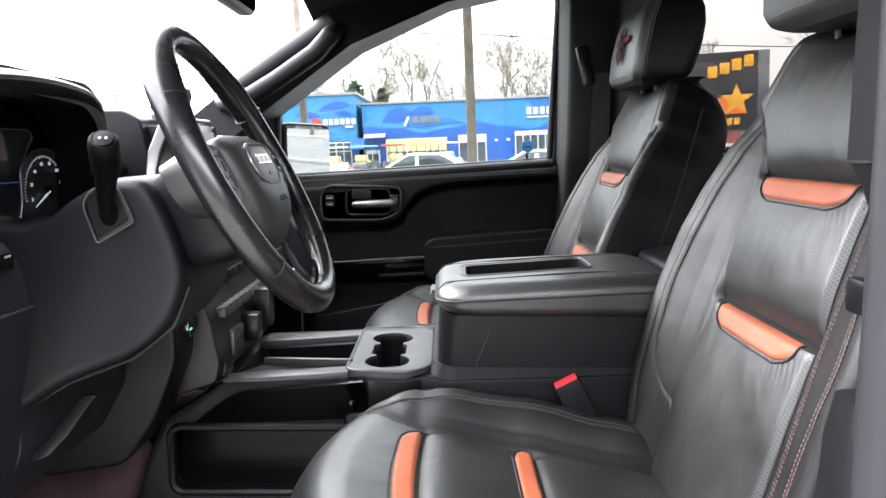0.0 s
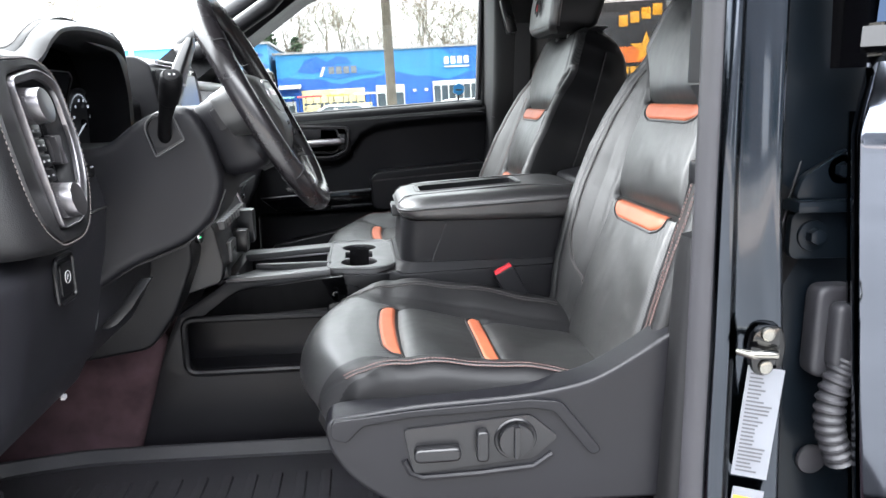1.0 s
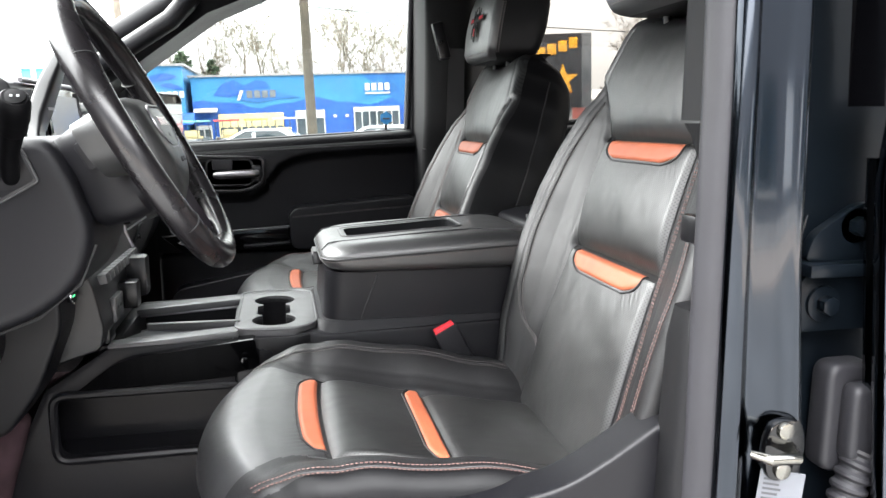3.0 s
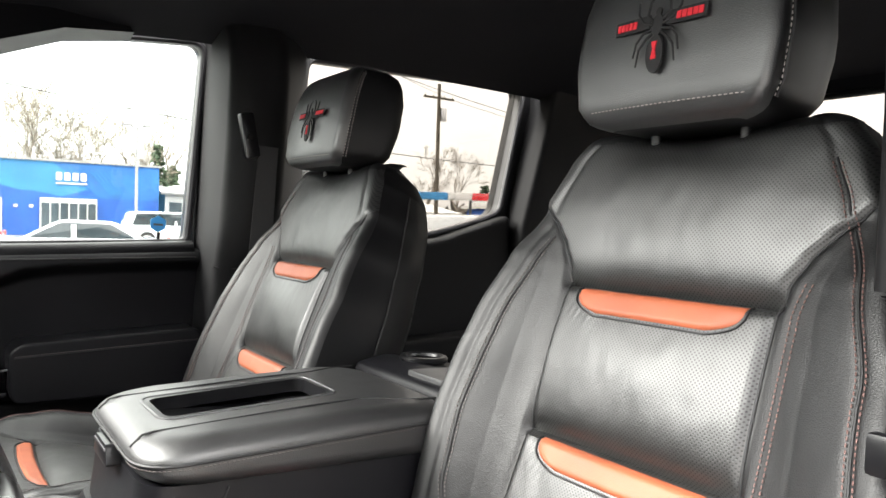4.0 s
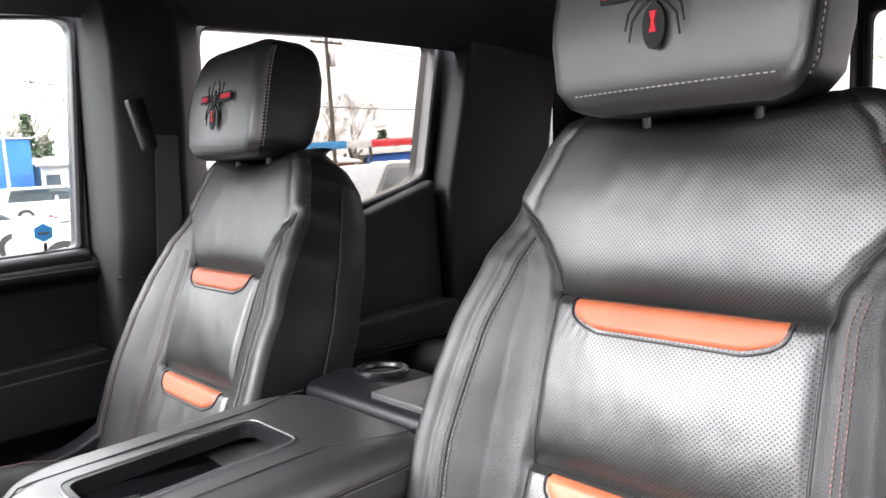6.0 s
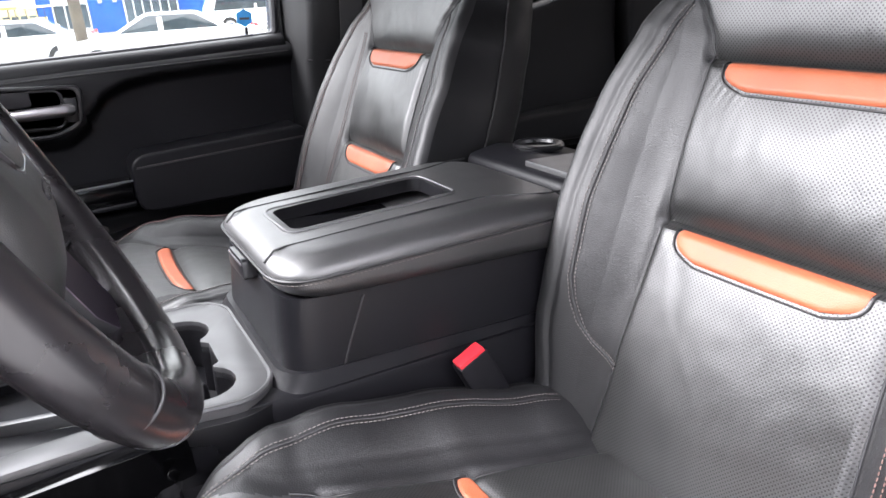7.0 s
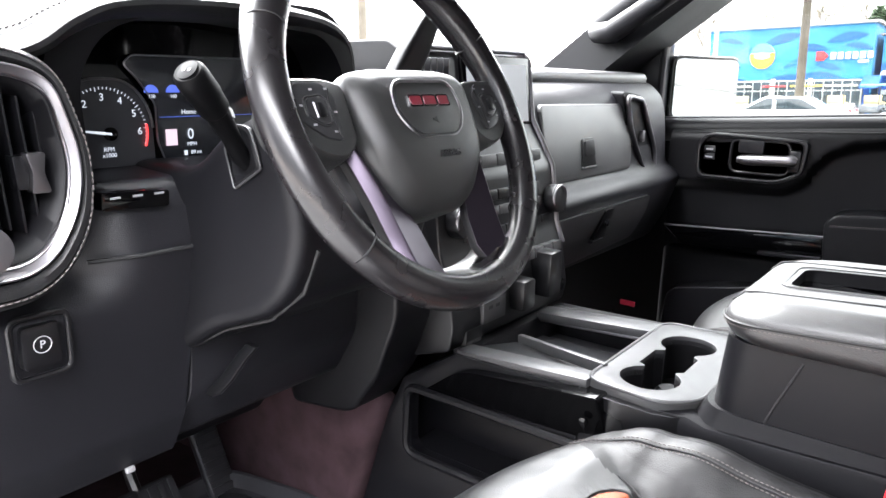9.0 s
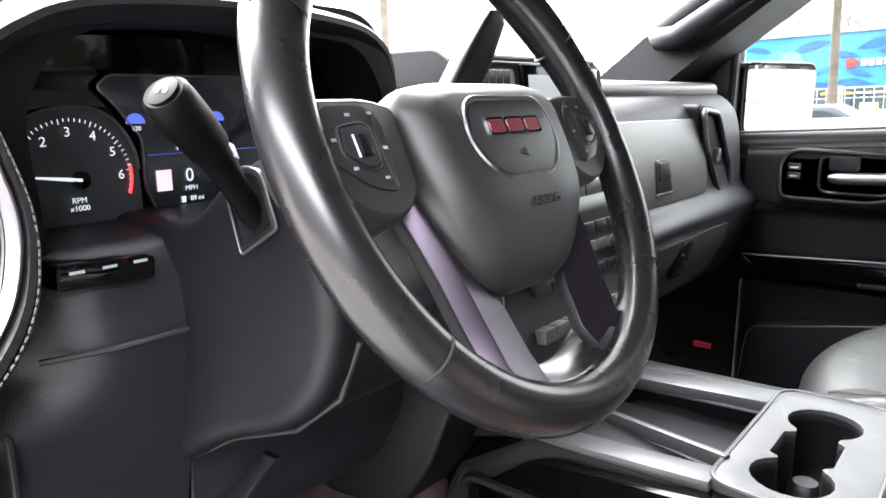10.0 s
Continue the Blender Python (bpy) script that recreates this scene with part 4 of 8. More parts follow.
def front_seat(label, side):
    """A front bucket seat about y = 0; side is -1 where its switches face -y."""
    root = thing("front_seat", label, "car seat", "front seats", at=Matrix())
    # backrest
    rows, cols = 170, 236
    bm = B()
    rings = []
    for j in range(rows + 1):
        z = 1.085 + (1.748 - 1.085) * (j / rows) ** 0.98
        h, ins = curve_at(BACK_HALF, z), curve_at(SEAM_HALF, z)
        ring = []
        for i in range(cols + 1):
            s = 2 * i / cols - 1
            t = abs(s)
            u = ins * t / 0.56 if t < 0.56 else ins + (h - ins) * (t - 0.56) / 0.44
            ring.append(back_point(math.copysign(u, s), z))
        top = round_off(1.748 - z, 0.085) if 1.748 - z < 0.085 else 0.0
        we = back_w(h, z)
        wb = min(we - 0.03, -0.165 + top * 1.1)
        for u, f in ((h + 0.004, 0.25), (h + 0.002, 0.55), (h - 0.010, 0.82), (h - 0.035, 0.95), (h * 0.5, 1.0), (0, 1.02), (-h * 0.5, 1.0), (-h + 0.035, 0.95), (-h + 0.010, 0.82), (-h - 0.002, 0.55), (-h - 0.004, 0.25)):
            ring.append(Vector((spine_x(z), u * (1 - 0.10 * f * f * smooth_step(1.62, 1.748, z)), z)) + BACK_N * (we + (wb - we) * f))
        rings.append(ring)
    # close the top over to a ridge
    last = rings[-1]
    n1 = cols + 1
    back_side = last[n1:]
    for f, rise in ((0.4, 0.003), (0.8, 0.004), (1.0, 0.003)):
        ring = []
        for p in last[:n1] + back_side:
            q = p.lerp(Vector((spine_x(1.748) + 0.075, p.y * 0.96, max(p.z, 1.735))), f)
            ring.append(q + Vector((0, 0, rise + 0.007 * max(0.0, 1 - (p.y / 0.13) ** 2))))
        rings.append(ring)
    loft(rings, bm=bm)
    for f in bm.faces:
        c = f.calc_center_median()
        w = (c - Vector((spine_x(c.z), c.y, c.z))).dot(BACK_N)
        edge = back_w(curve_at(BACK_HALF, c.z), c.z)
        f.material_index = 2 if w < edge - 0.004 and c.z < 1.735 and (abs(c.y) > curve_at(BACK_HALF, c.z) - 0.012 or w < -0.06) else 1 if w > -0.07 and c.z < 1.725 and (abs(c.y) < curve_at(SEAM_HALF, c.z) or c.z > 1.66 and w > -0.04) else 0
    planar_uv(bm, 1, 2)
    back = part("backrest", bm, [HIDE, PERF, VINYL], root)
    for k in (1, -1):
        zs = [1.10 + i * 0.0085 for i in range(65)]
        part("seam", tube([back_point(k * curve_at(SEAM_HALF, z), z, 0.0004) for z in zs if z < 1.645], 0.0014, 6), CORD, back)
        def twin(off):
            """Down the bolster's edge; on the console side it turns in at the foot to meet the panel seam."""
            if k == side:
                return [(curve_at(BACK_HALF, z) - off, z) for z in [1.12 + i * 0.01 for i in range(58)]]
            low = [(1.222 + (off - 0.046) * 0.8, 0.130), (1.226 + (off - 0.046) * 0.8, 0.150), (1.236 + (off - 0.046) * 0.6, 0.172), (1.252, 0.192 - (off - 0.046)), (1.275, 0.206 - (off - 0.046))]
            return [(u, z) for z, u in low] + [(curve_at(BACK_HALF, z) - off, z) for z in [1.30 + i * 0.01 for i in range(32)]]
        for off in (0.0265, 0.0345) if k == side else (0.046, 0.054):
            part("stitching", stitches([back_point(k * u, z, 0.0014) for u, z in twin(off)]), THREAD if k == side else THREAD_D, back)
        part("seam", tube([back_point(k * u, z, 0.0008) for u, z in twin(0.0305 if k == side else 0.050)], 0.0012, 6), CORD, back)
        if k == side:
            for off in (0.016, 0.023):
                part("stitching", stitches([back_point(k * (curve_at(SEAM_HALF, z) + off), z, 0.0014) for z in [1.12 + i * 0.01 for i in range(47)]]), THREAD, back)
        # a line of piping on the side of the seat
        part("seam", tube([Vector((spine_x(z), k * (curve_at(BACK_HALF, z) + 0.004), z)) + BACK_N * -0.075 for z in [1.12 + i * 0.02 for i in range(30)]], 0.0016, 6), CORD, back)
    for zc in CREASES:
        ins = curve_at(SEAM_HALF, zc)
        part("seam", tube([back_point(u, zc, 0.0003) for u in [ins * (i / 12 - 1) for i in range(25)]], 0.0012, 6), CORD, back)
        st = part("inlay", strip(back_point, 0.102, 0.068, zc - 0.002, zc - 0.030, 0), ORANGE, back, "saddle orange leather inlay")
        low = inlay_line(back_point, 0.102, 0.068, zc - 0.002, zc - 0.030)
        part("stitching", stitches(low), THREAD_D, st)
        part("seam", tube(low, 0.0011, 6), CORD, st)
    # the lower hem with its folded skirt
    part("hem", tube([back_point(u, 1.105, 0.002) for u in [-0.2 + 0.02 * i for i in range(21)]], 0.006, 8), LEATHER, back)
    # headrest
    zs = [1.722, 1.724, 1.727, 1.731, 1.738, 1.748, 1.76, 1.775, 1.79, 1.81, 1.83, 1.85, 1.868, 1.882, 1.892, 1.900, 1.906, 1.910, 1.914]
    bm = loft([headrest_ring(z) for z in zs])
    for f in bm.faces:
        c = f.calc_center_median()
        f.material_index = 1 if c.x > headrest_front(0, c.z).x + 0.030 and c.z < 1.905 else 0
    head = part("headrest", bm, [LEATHER, VINYL], root)
    for k in (1, -1):
        line = []
        for z in [1.738 + i * 0.006 for i in range(28)]:
            hw = max(abs(p.y) for p in headrest_ring(z))
            line.append(Vector((headrest_front(0, z).x + 0.0235, k * (hw + 0.0002), z)))
        for off in (0.0, 0.006):
            part("stitching", stitches([p + Vector((off, -k * 0.0004 * (off > 0), 0)) for p in line], 0.0055), THREAD_L, head)
        part("seam", tube([p + Vector((0.003, k * 0.001, 0)) for p in line], 0.0012, 6), CORD, head)
        part("headrest_button", disc((0.487, k * 0.1075, 1.79), (0, k, 0), 0.017, 0.006, 24, 0.002), PLASTIC_S, head)
        part("post", tube([(0.488, k * 0.055, 1.66), (0.480, k * 0.055, 1.735)], 0.006, 12), PLASTIC_S, root)
    low = [headrest_front(y, 1.740, 0.001) for y in [-0.095 + i * 0.005 for i in range(39)]]
    part("stitching", stitches(low, 0.0055), THREAD_L, head)
    emblem_bits(head)
    # cushion
    rows, cols = 110, 170
    rings = []
    for j in range(rows + 1):
        x = -0.185 + 0.545 * (j / rows) ** 1.15
        h, ins = curve_at(CUSH_HALF, x), curve_at(CUSH_SEAM, x)
        ring = []
        for i in range(cols + 1):
            s = 2 * i / cols - 1
            t = abs(s)
            u = ins * t / 0.56 if t < 0.56 else ins + (h - ins) * (t - 0.56) / 0.44
            ring.append(cush_point(math.copysign(u, s), x))
        e, e0, zl = ring[-1].x, ring[cols // 2].x, ring[-1].z
        for u, f, d in ((h + 0.004, 0.3, 0.004), (h + 0.005, 0.7, 0.010), (h - 0.004, 1.0, 0.018), (h * 0.4, 1.05, 0.03), (-h * 0.4, 1.05, 0.03), (-h + 0.004, 1.0, 0.018), (-h - 0.005, 0.7, 0.010), (-h - 0.004, 0.3, 0.004)):
            ring.append(Vector(((e if abs(u) > h * 0.5 else e0) + d, u, zl + (1.085 - zl) * f)))
        rings.append(ring)
    bm = loft(rings)
    for f in bm.faces:
        c = f.calc_center_median()
        f.material_index = 2 if abs(c.y) > curve_at(CUSH_HALF, c.x) - 0.0240 and c.x > -0.13 else 1 if c.z > 1.10 and c.x > -0.028 and abs(c.y) < curve_at(CUSH_SEAM, c.x) else 3 if c.x < -0.028 and abs(c.y) < curve_at(CUSH_SEAM, c.x) else 0
    planar_uv(bm, 1, 0)
    cush = part("cushion", bm, [HIDE, PERF, VINYL, LEATHER], root)
    for k in (1, -1):
        xs = [-0.06 + 0.01 * i for i in range(38)]
        part("seam", tube([cush_point(k * curve_at(CUSH_SEAM, x), x, 0.0004) for x in xs], 0.0014, 6), CORD, cush)
        xs = [-0.155 + 0.01 * i for i in range(46)]
        for off in (0.021, 0.030) if k == side else (0.052, 0.060):
            part("stitching", stitches([cush_point(k * (curve_at(CUSH_HALF, x) - off), x, 0.0014) for x in xs]), THREAD if k == side else THREAD_D, cush)
        part("seam", tube([cush_point(k * (curve_at(CUSH_HALF, x) - (0.0255 if k == side else 0.056)), x, 0.0008) for x in xs], 0.0012, 6), CORD, cush)
    for xc in (-0.028, 0.130):
        part("seam", tube([cush_point(u, xc, 0.0003) for u in [0.128 * (i / 12 - 1) for i in range(25)]], 0.0012, 6), CORD, cush)
        st = part("inlay", strip(cush_point, 0.118, 0.088, xc - 0.002, xc - 0.028, 1), ORANGE, cush, "saddle orange leather inlay")
        low = inlay_line(cush_point, 0.118, 0.088, xc - 0.002, xc - 0.028)
        part("stitching", stitches(low), THREAD_D, st)
        part("seam", tube(low, 0.0011, 6), CORD, st)
    # plastic base
    part("riser", box(-0.06, 0.36, -0.20, 0.20, 0.825, 1.09, 0.02), PLASTIC, root)
    out = rounded([(-0.135, 1.172), (-0.02, 1.186), (0.13, 1.192), (0.21, 1.205), (0.27, 1.238), (0.325, 1.275), (0.385, 1.27), (0.385, 1.03), (0.17, 1.035), (-0.03, 1.035), (-0.10, 1.085), (-0.128, 1.13)], 0.03, 4)
    for k in (side, -side):
        y0, y1 = sorted((k * 0.225, k * 0.278)) if k == side else sorted((k * 0.215, k * 0.248))
        shield = part("side_shield", prism(out if k == side else [(x, min(z, 1.165)) for x, z in out], "y", y0, y1, 0.016 if k == side else 0.0, 4), PLASTIC, root)
        if k != side:
            continue
        yy = k * 0.278
        def plate(pts, d0, d1, r, name, mat, par, seg=2):
            a, b = sorted((yy + k * d0, yy + k * d1))
            return part(name, prism(pts, "y", a, b, r, seg), mat, par)
        # a raised brow that runs over the switches and falls away behind them
        plate(rounded([(-0.126, 1.150), (-0.124, 1.172), (-0.02, 1.181), (0.13, 1.187), (0.170, 1.182), (0.226, 1.110), (0.212, 1.104), (0.160, 1.170), (0.13, 1.1755), (-0.02, 1.1725), (-0.085, 1.165), (-0.106, 1.142)], 0.008, 3), -0.006, 0.006, 0.0055, "brow", PLASTIC, shield, 3)
        part("panel_lip", tube([Vector((x, yy + k * 0.0005, z)) for x, z in [(-0.034, 1.112), (-0.026, 1.094), (-0.012, 1.086), (0.06, 1.087), (0.135, 1.092), (0.160, 1.108)]], 0.0045, 8), PLASTIC, shield)
        panel = plate(rounded([(-0.035, 1.155), (0.13, 1.166), (0.168, 1.132), (0.135, 1.104), (-0.022, 1.092)], 0.008), -0.003, 0.0035, 0.002, "switch_panel", PLASTIC_S, shield)
        plate(rrect(-0.022, 0.038, 1.1135, 1.1325, 0.009), 0.002, 0.018, 0.005, "seat_switch", PLASTIC_S, panel, 3)
        plate(rrect(0.058, 0.074, 1.110, 1.152, 0.007), 0.002, 0.018, 0.004, "seat_switch", PLASTIC_S, panel, 3)
        knob = part("lumbar_knob", disc((0.110, yy + k * 0.002, 1.134), (0, k, 0), 0.0225, 0.012, 36, 0.003), PLASTIC_S, panel)
        plate([(0.106, 1.112), (0.114, 1.112), (0.114, 1.156), (0.106, 1.156)], 0.010, 0.020, 0.003, "grip", PLASTIC_S, panel)
        part("collar", tube([(0.110 + 0.0255 * math.cos(a), yy + k * 0.004, 1.134 + 0.0255 * math.sin(a)) for a in [i * math.pi / 18 for i in range(36)]], 0.0025, 6, True), PLASTIC_S, panel)
    # buckle on the console side
    k = -side
    m = Matrix.Translation((0.216, k * 0.226, 1.190)) @ pose(0, 0, 0, 0, -28, 0)
    buckle = part("buckle", xform(box(-0.021, 0.021, -0.012, 0.012, -0.055, 0.050, 0.006), m), PLASTIC, root)
    part("release_button", xform(box(-0.018, 0.018, -0.0095, 0.0095, 0.044, 0.0535, 0.002), m), RED, buckle, "red release button")
    part("buckle_stalk", xform(box(-0.012, 0.012, -0.004, 0.004, -0.12, -0.05, 0.002), m), PLASTIC_S, buckle)
    return root


SEAT_Y, PASS_Y = 0.915, 1.745
driver_seat = front_seat("black leather driver's seat with saddle orange inlays and embroidered headrest", -1)
driver_seat.matrix_world = CAB @ Matrix.Translation((0, SEAT_Y, 0))
passenger_seat = front_seat("black leather passenger seat with saddle orange inlays beside the console", 1)
passenger_seat.matrix_world = CAB @ Matrix.Translation((0.0, PASS_Y, 0.0))
for seat, lift in ((driver_seat, 0.006), (passenger_seat, -0.010)):
    for ob in seat.children:
        if ob.name.split(".")[0] == "headrest":
            for o in (ob, *ob.children_recursive):
                o.data.transform(Matrix(((1, 0, 0, 0), (0, 1, 0, 0), (0, 0, 1 + lift / 0.19, -1.722 * lift / 0.19 + 0.007), (0, 0, 0, 1))))
# its back leans a little further
lean = Matrix(((1, 0, 0.10, -0.18), (0, 1, 0, 0), (0, 0, 1.08, -0.144), (0, 0, 0, 1)))
for ob in passenger_seat.children:
    if ob.name.split(".")[0] in ("backrest", "headrest", "post"):
        for o in (ob, *ob.children_recursive):
            o.data.transform(lean)

# ---- centre console ----
console = thing("centre_console", "black centre console with padded lid, cup holders and gloss drawer", "console")
side_out = [(-0.56, 0.82), (-0.49, 1.05), (-0.44, 1.16), (-0.345, 1.222), (-0.02, 1.232), (0.0, 1.226), (0.46, 1.24), (0.46, 0.82)]
pocket = rrect(-0.430, -0.06, 1.040, 1.150, 0.022, 5)
part("side_panel", prism(side_out, "y", 1.168, 1.20, 0.008, 2, [pocket]), PLASTIC, console)
part("pocket_rim", tube([Vector((x, 1.168, z)) for x, z in pocket], 0.007, 8, True), PLASTIC, console)
part("core", prism([(-0.56, 0.82), (-0.49, 1.05), (-0.44, 1.14), (-0.36, 1.175), (0.46, 1.175), (0.46, 0.82)], "y", 1.255, 1.455, 0.006), PLASTIC, console)
part("side_panel", prism(side_out, "y", 1.452, 1.482, 0.008, 2), PLASTIC, console)
part("pocket_floor", box(-0.44, -0.04, 1.195, 1.26, 1.02, 1.040), PLASTIC, console)
# gloss drawer on the driver's side
drawer = part("drawer_front", xform(prism(rounded([(-0.400, 1.150), (-0.325, 1.208), (-0.118, 1.232), (-0.112, 1.180), (-0.125, 1.166)], [0.004, 0.03, 0.006, 0.006, 0.006], 5), "y", 1.148, 1.192, 0.008, 3), Matrix(((1, 0, 0, 0), (0, 1, -0.30, 0.366), (0, 0, 1, 0), (0, 0, 0, 1)))), PIANO, console, "piano black drawer front")
drawer.data.materials[0] = material("gloss_black_drawer", (0.0010, 0.0010, 0.0012), 0.10, spec=0.22)
part("drawer_button", disc((-0.135, 1.149, 1.196), (0, -1, 0), 0.006, 0.004, 16, 0.001), PIANO, drawer)
# top deck: satin cup holder plate, rails and the open tray
def peanut(r=0.037, y1=1.229, y2=1.370, x=-0.088):
    out = []
    for i in range(17):
        a = radians(35 + 290 * i / 16)
        out.append((x + r * math.sin(a), y1 + r * math.cos(a)))
    neck = 0.020
    out += [(x - neck, y1 + 0.034), (x - neck - 0.010, y1 + 0.040), (x - neck - 0.010, y2 - 0.046), (x - neck, y2 - 0.038)]
    for i in range(17):
        a = radians(215 + 290 * i / 16)
        out.append((x + r * math.sin(a), y2 + r * math.cos(a)))
    out += [(x + neck, y2 - 0.038), (x + neck + 0.008, y2 - 0.046), (x + neck + 0.008, y1 + 0.042), (x + neck, y1 + 0.034)]
    return out
hole = peanut()
plate_out = rounded([(-0.152, 1.176), (-0.048, 1.166), (-0.014, 1.200), (-0.014, 1.425), (-0.040, 1.456), (-0.152, 1.448)], [0.024, 0.045, 0.045, 0.026, 0.034, 0.026], 7)
plate = part("cup_holder_plate", prism(plate_out, "z", 1.226, 1.240, 0.004, 2, [hole]), TRIM, console, "satin grey cup holder surround")
part("cup_well", loft([[Vector((x, y, z)) for x, y in hole] for z in (1.234, 1.225, 1.16, 1.155)], caps=False), RUBBER, plate)
part("cup_floor", prism([(-0.14, 1.185), (-0.03, 1.185), (-0.03, 1.44), (-0.14, 1.44)], "z", 1.150, 1.157), RUBBER, plate)
part("cup_divider", tube([(-0.088, 1.300, 1.158), (-0.088, 1.300, 1.196), (-0.088, 1.300, 1.202)], [0.019, 0.017, 0.012], 18), PLASTIC, plate)
part("plate_edge", tube([Vector((x, y, 1.239)) for x, y in rounded([(-0.150, 1.178), (-0.048, 1.168), (-0.016, 1.202), (-0.016, 1.423), (-0.040, 1.454), (-0.150, 1.446)], [0.024, 0.045, 0.045, 0.026, 0.034, 0.026], 7)], 0.003, 8, True), TRIM, plate)
part("deck_skirt", prism(rounded([(-0.155, 1.163), (-0.045, 1.156), (0.002, 1.19), (0.01, 1.44), (-0.03, 1.468), (-0.16, 1.46)], [0.01, 0.05, 0.04, 0.02, 0.035, 0.01], 5), "z", 1.150, 1.228, 0.010, 3, [hole]), PLASTIC_S, console)
def bar(a, b, w, h, name, mat, r=0.003):
    a, b = Vector(a), Vector(b)
    d = (b - a)
    m = Matrix.Translation((a + b) / 2) @ d.to_track_quat("X", "Z").to_matrix().to_4x4()
    return part(name, xform(box(-d.length / 2, d.length / 2, -w / 2, w / 2, -h / 2, h / 2, r), m), mat, console)
bar((-0.345, 1.190, 1.220), (-0.145, 1.188, 1.2335), 0.034, 0.012, "tray_rail", TRIM)
bar((-0.300, 1.268, 1.226), (-0.145, 1.226, 1.236), 0.010, 0.016, "tray_rail", TRIM)
bar((-0.340, 1.408, 1.222), (-0.145, 1.412, 1.234), 0.045, 0.014, "tray_rail", TRIM)
bar((-0.335, 1.392, 1.214), (-0.150, 1.388, 1.226), 0.006, 0.004, "tray_rail", SATIN)
part("tray_floor", prism([(-0.36, 1.20), (-0.15, 1.20), (-0.15, 1.40), (-0.36, 1.40)], "z", 1.176, 1.186), RUBBER, console)
part("tray_front", box(-0.365, -0.335, 1.19, 1.45, 1.17, 1.222, 0.006), PLASTIC, console)
part("deck_slope", prism([(-0.335, 1.207), (-0.30, 1.26), (-0.150, 1.222), (-0.150, 1.207)], "z", 1.200, 1.2245, 0.002), PLASTIC_S, console)
# armrest bin and padded lid
sec = lambda x0, x1, y0, y1, r, z: [Vector((x, y, z)) for x, y in rrect(x0, x1, y0, y1, r, 6)]
part("bin", loft([sec(-0.008, 0.45, 1.176, 1.474, 0.045, 1.16), sec(-0.006, 0.45, 1.178, 1.472, 0.045, 1.236), sec(0.000, 0.45, 1.184, 1.466, 0.045, 1.327)]), PLASTIC, console)
part("bin_joint", tube([(0.086, 1.1825, 1.320), (0.066, 1.1795, 1.27), (0.050, 1.1775, 1.225), (0.030, 1.1755, 1.18)], 0.0014, 6), CORD, console)
part("bin_joint", tube([(0.03, 1.178, 1.214), (0.15, 1.178, 1.222), (0.42, 1.178, 1.236)], 0.0026, 6), PLASTIC_S, console)
part("bin_flare", loft([sec(-0.055, 0.45, 1.168, 1.482, 0.05, 1.205), sec(-0.030, 0.45, 1.172, 1.478, 0.05, 1.222), sec(-0.012, 0.45, 1.176, 1.474, 0.045, 1.246)]), PLASTIC, console)
lid_rise = lambda x: 0.020 * smooth_step(-0.08, 0.30, x) - 0.004
lid_y = lambda k: (MID - 0.148 * k - 0.002, MID + 0.148 * k)
def lid_ring(x0, k, r, z):
    y0, y1 = lid_y(k)
    return [Vector((x, y, z + lid_rise(x) * (z > 1.35))) for x, y in rrect(x0, 0.385, y0, y1, r, 8)]
lid = part("lid", loft([lid_ring(0.012, 0.97, 0.05, 1.328), lid_ring(0.002, 1.0, 0.055, 1.333), lid_ring(-0.006, 1.01, 0.06, 1.342), lid_ring(-0.006, 1.0, 0.06, 1.352)]), LEATHER, console, "padded black leather lid")
tray = rrect(0.036, 0.258, 1.273, 1.384, 0.020, 5)
tray_in = rrect(0.044, 0.250, 1.281, 1.376, 0.016, 5)
def pad_ring(inset, z):
    y0, y1 = lid_y(1.0)
    return [Vector((x, y, z + lid_rise(x))) for x, y in rrect(-0.006 + inset, 0.385 - inset, y0 + inset, y1 - inset, 0.06, 8)]
pad = [pad_ring(0.032 * (1 - math.cos(q)), 1.349 + 0.0235 * math.sin(q)) for q in [radians(9 * i) for i in range(11)]]
pad.append([Vector((x, y, 1.3725 + lid_rise(x))) for x, y in rrect(0.036, 0.258, 1.273, 1.384, 0.020, 8)])
part("lid_pad", loft([pad_ring(0.004, 1.345)] + pad, caps=False), LEATHER, lid)
part("tray", loft([[Vector((x, y, z + lid_rise(x))) for x, y in rr] for rr, z in ((tray, 1.374), (tray_in, 1.373), (tray_in, 1.356))], caps=False), PLASTIC_S, lid)
part("tray_rim", tube([Vector((x, y, 1.3723 + lid_rise(x))) for x, y in tray], 0.0028, 8, True), TRIM, lid)
part("tray_floor", prism(tray_in, "z", 1.356, 1.360), PIANO, lid)
for k, name in ((0.62, "seam"), ):
    for sgn in (1, -1):
        line = []
        for x in [-0.004 + 0.012 * i for i in range(32)]:
            off = 0.088 + (0.03 * smooth_step(0.26, 0.36, x) if sgn < 0 else 0.03 * smooth_step(0.26, 0.36, x))
            zz = 1.3723 + lid_rise(x) - (round_off(x + 0.006, 0.022) if x + 0.006 < 0.022 else 0)
            line.append(Vector((x, MID + sgn * off, zz)))
        part("seam", tube(line, 0.0013, 6), CORD, lid)
seam_ring = [Vector((x, y, 1.350 + lid_rise(x))) for x, y in rrect(-0.0075, 0.386, MID - 0.1512, MID + 0.1495, 0.06, 8)]
part("seam", tube(seam_ring, 0.0018, 6, True), CORD, lid)
part("stitching", stitches([p + Vector((0, -0.0005, -0.004)) for p in seam_ring if p.y < MID]), THREAD_D, lid)
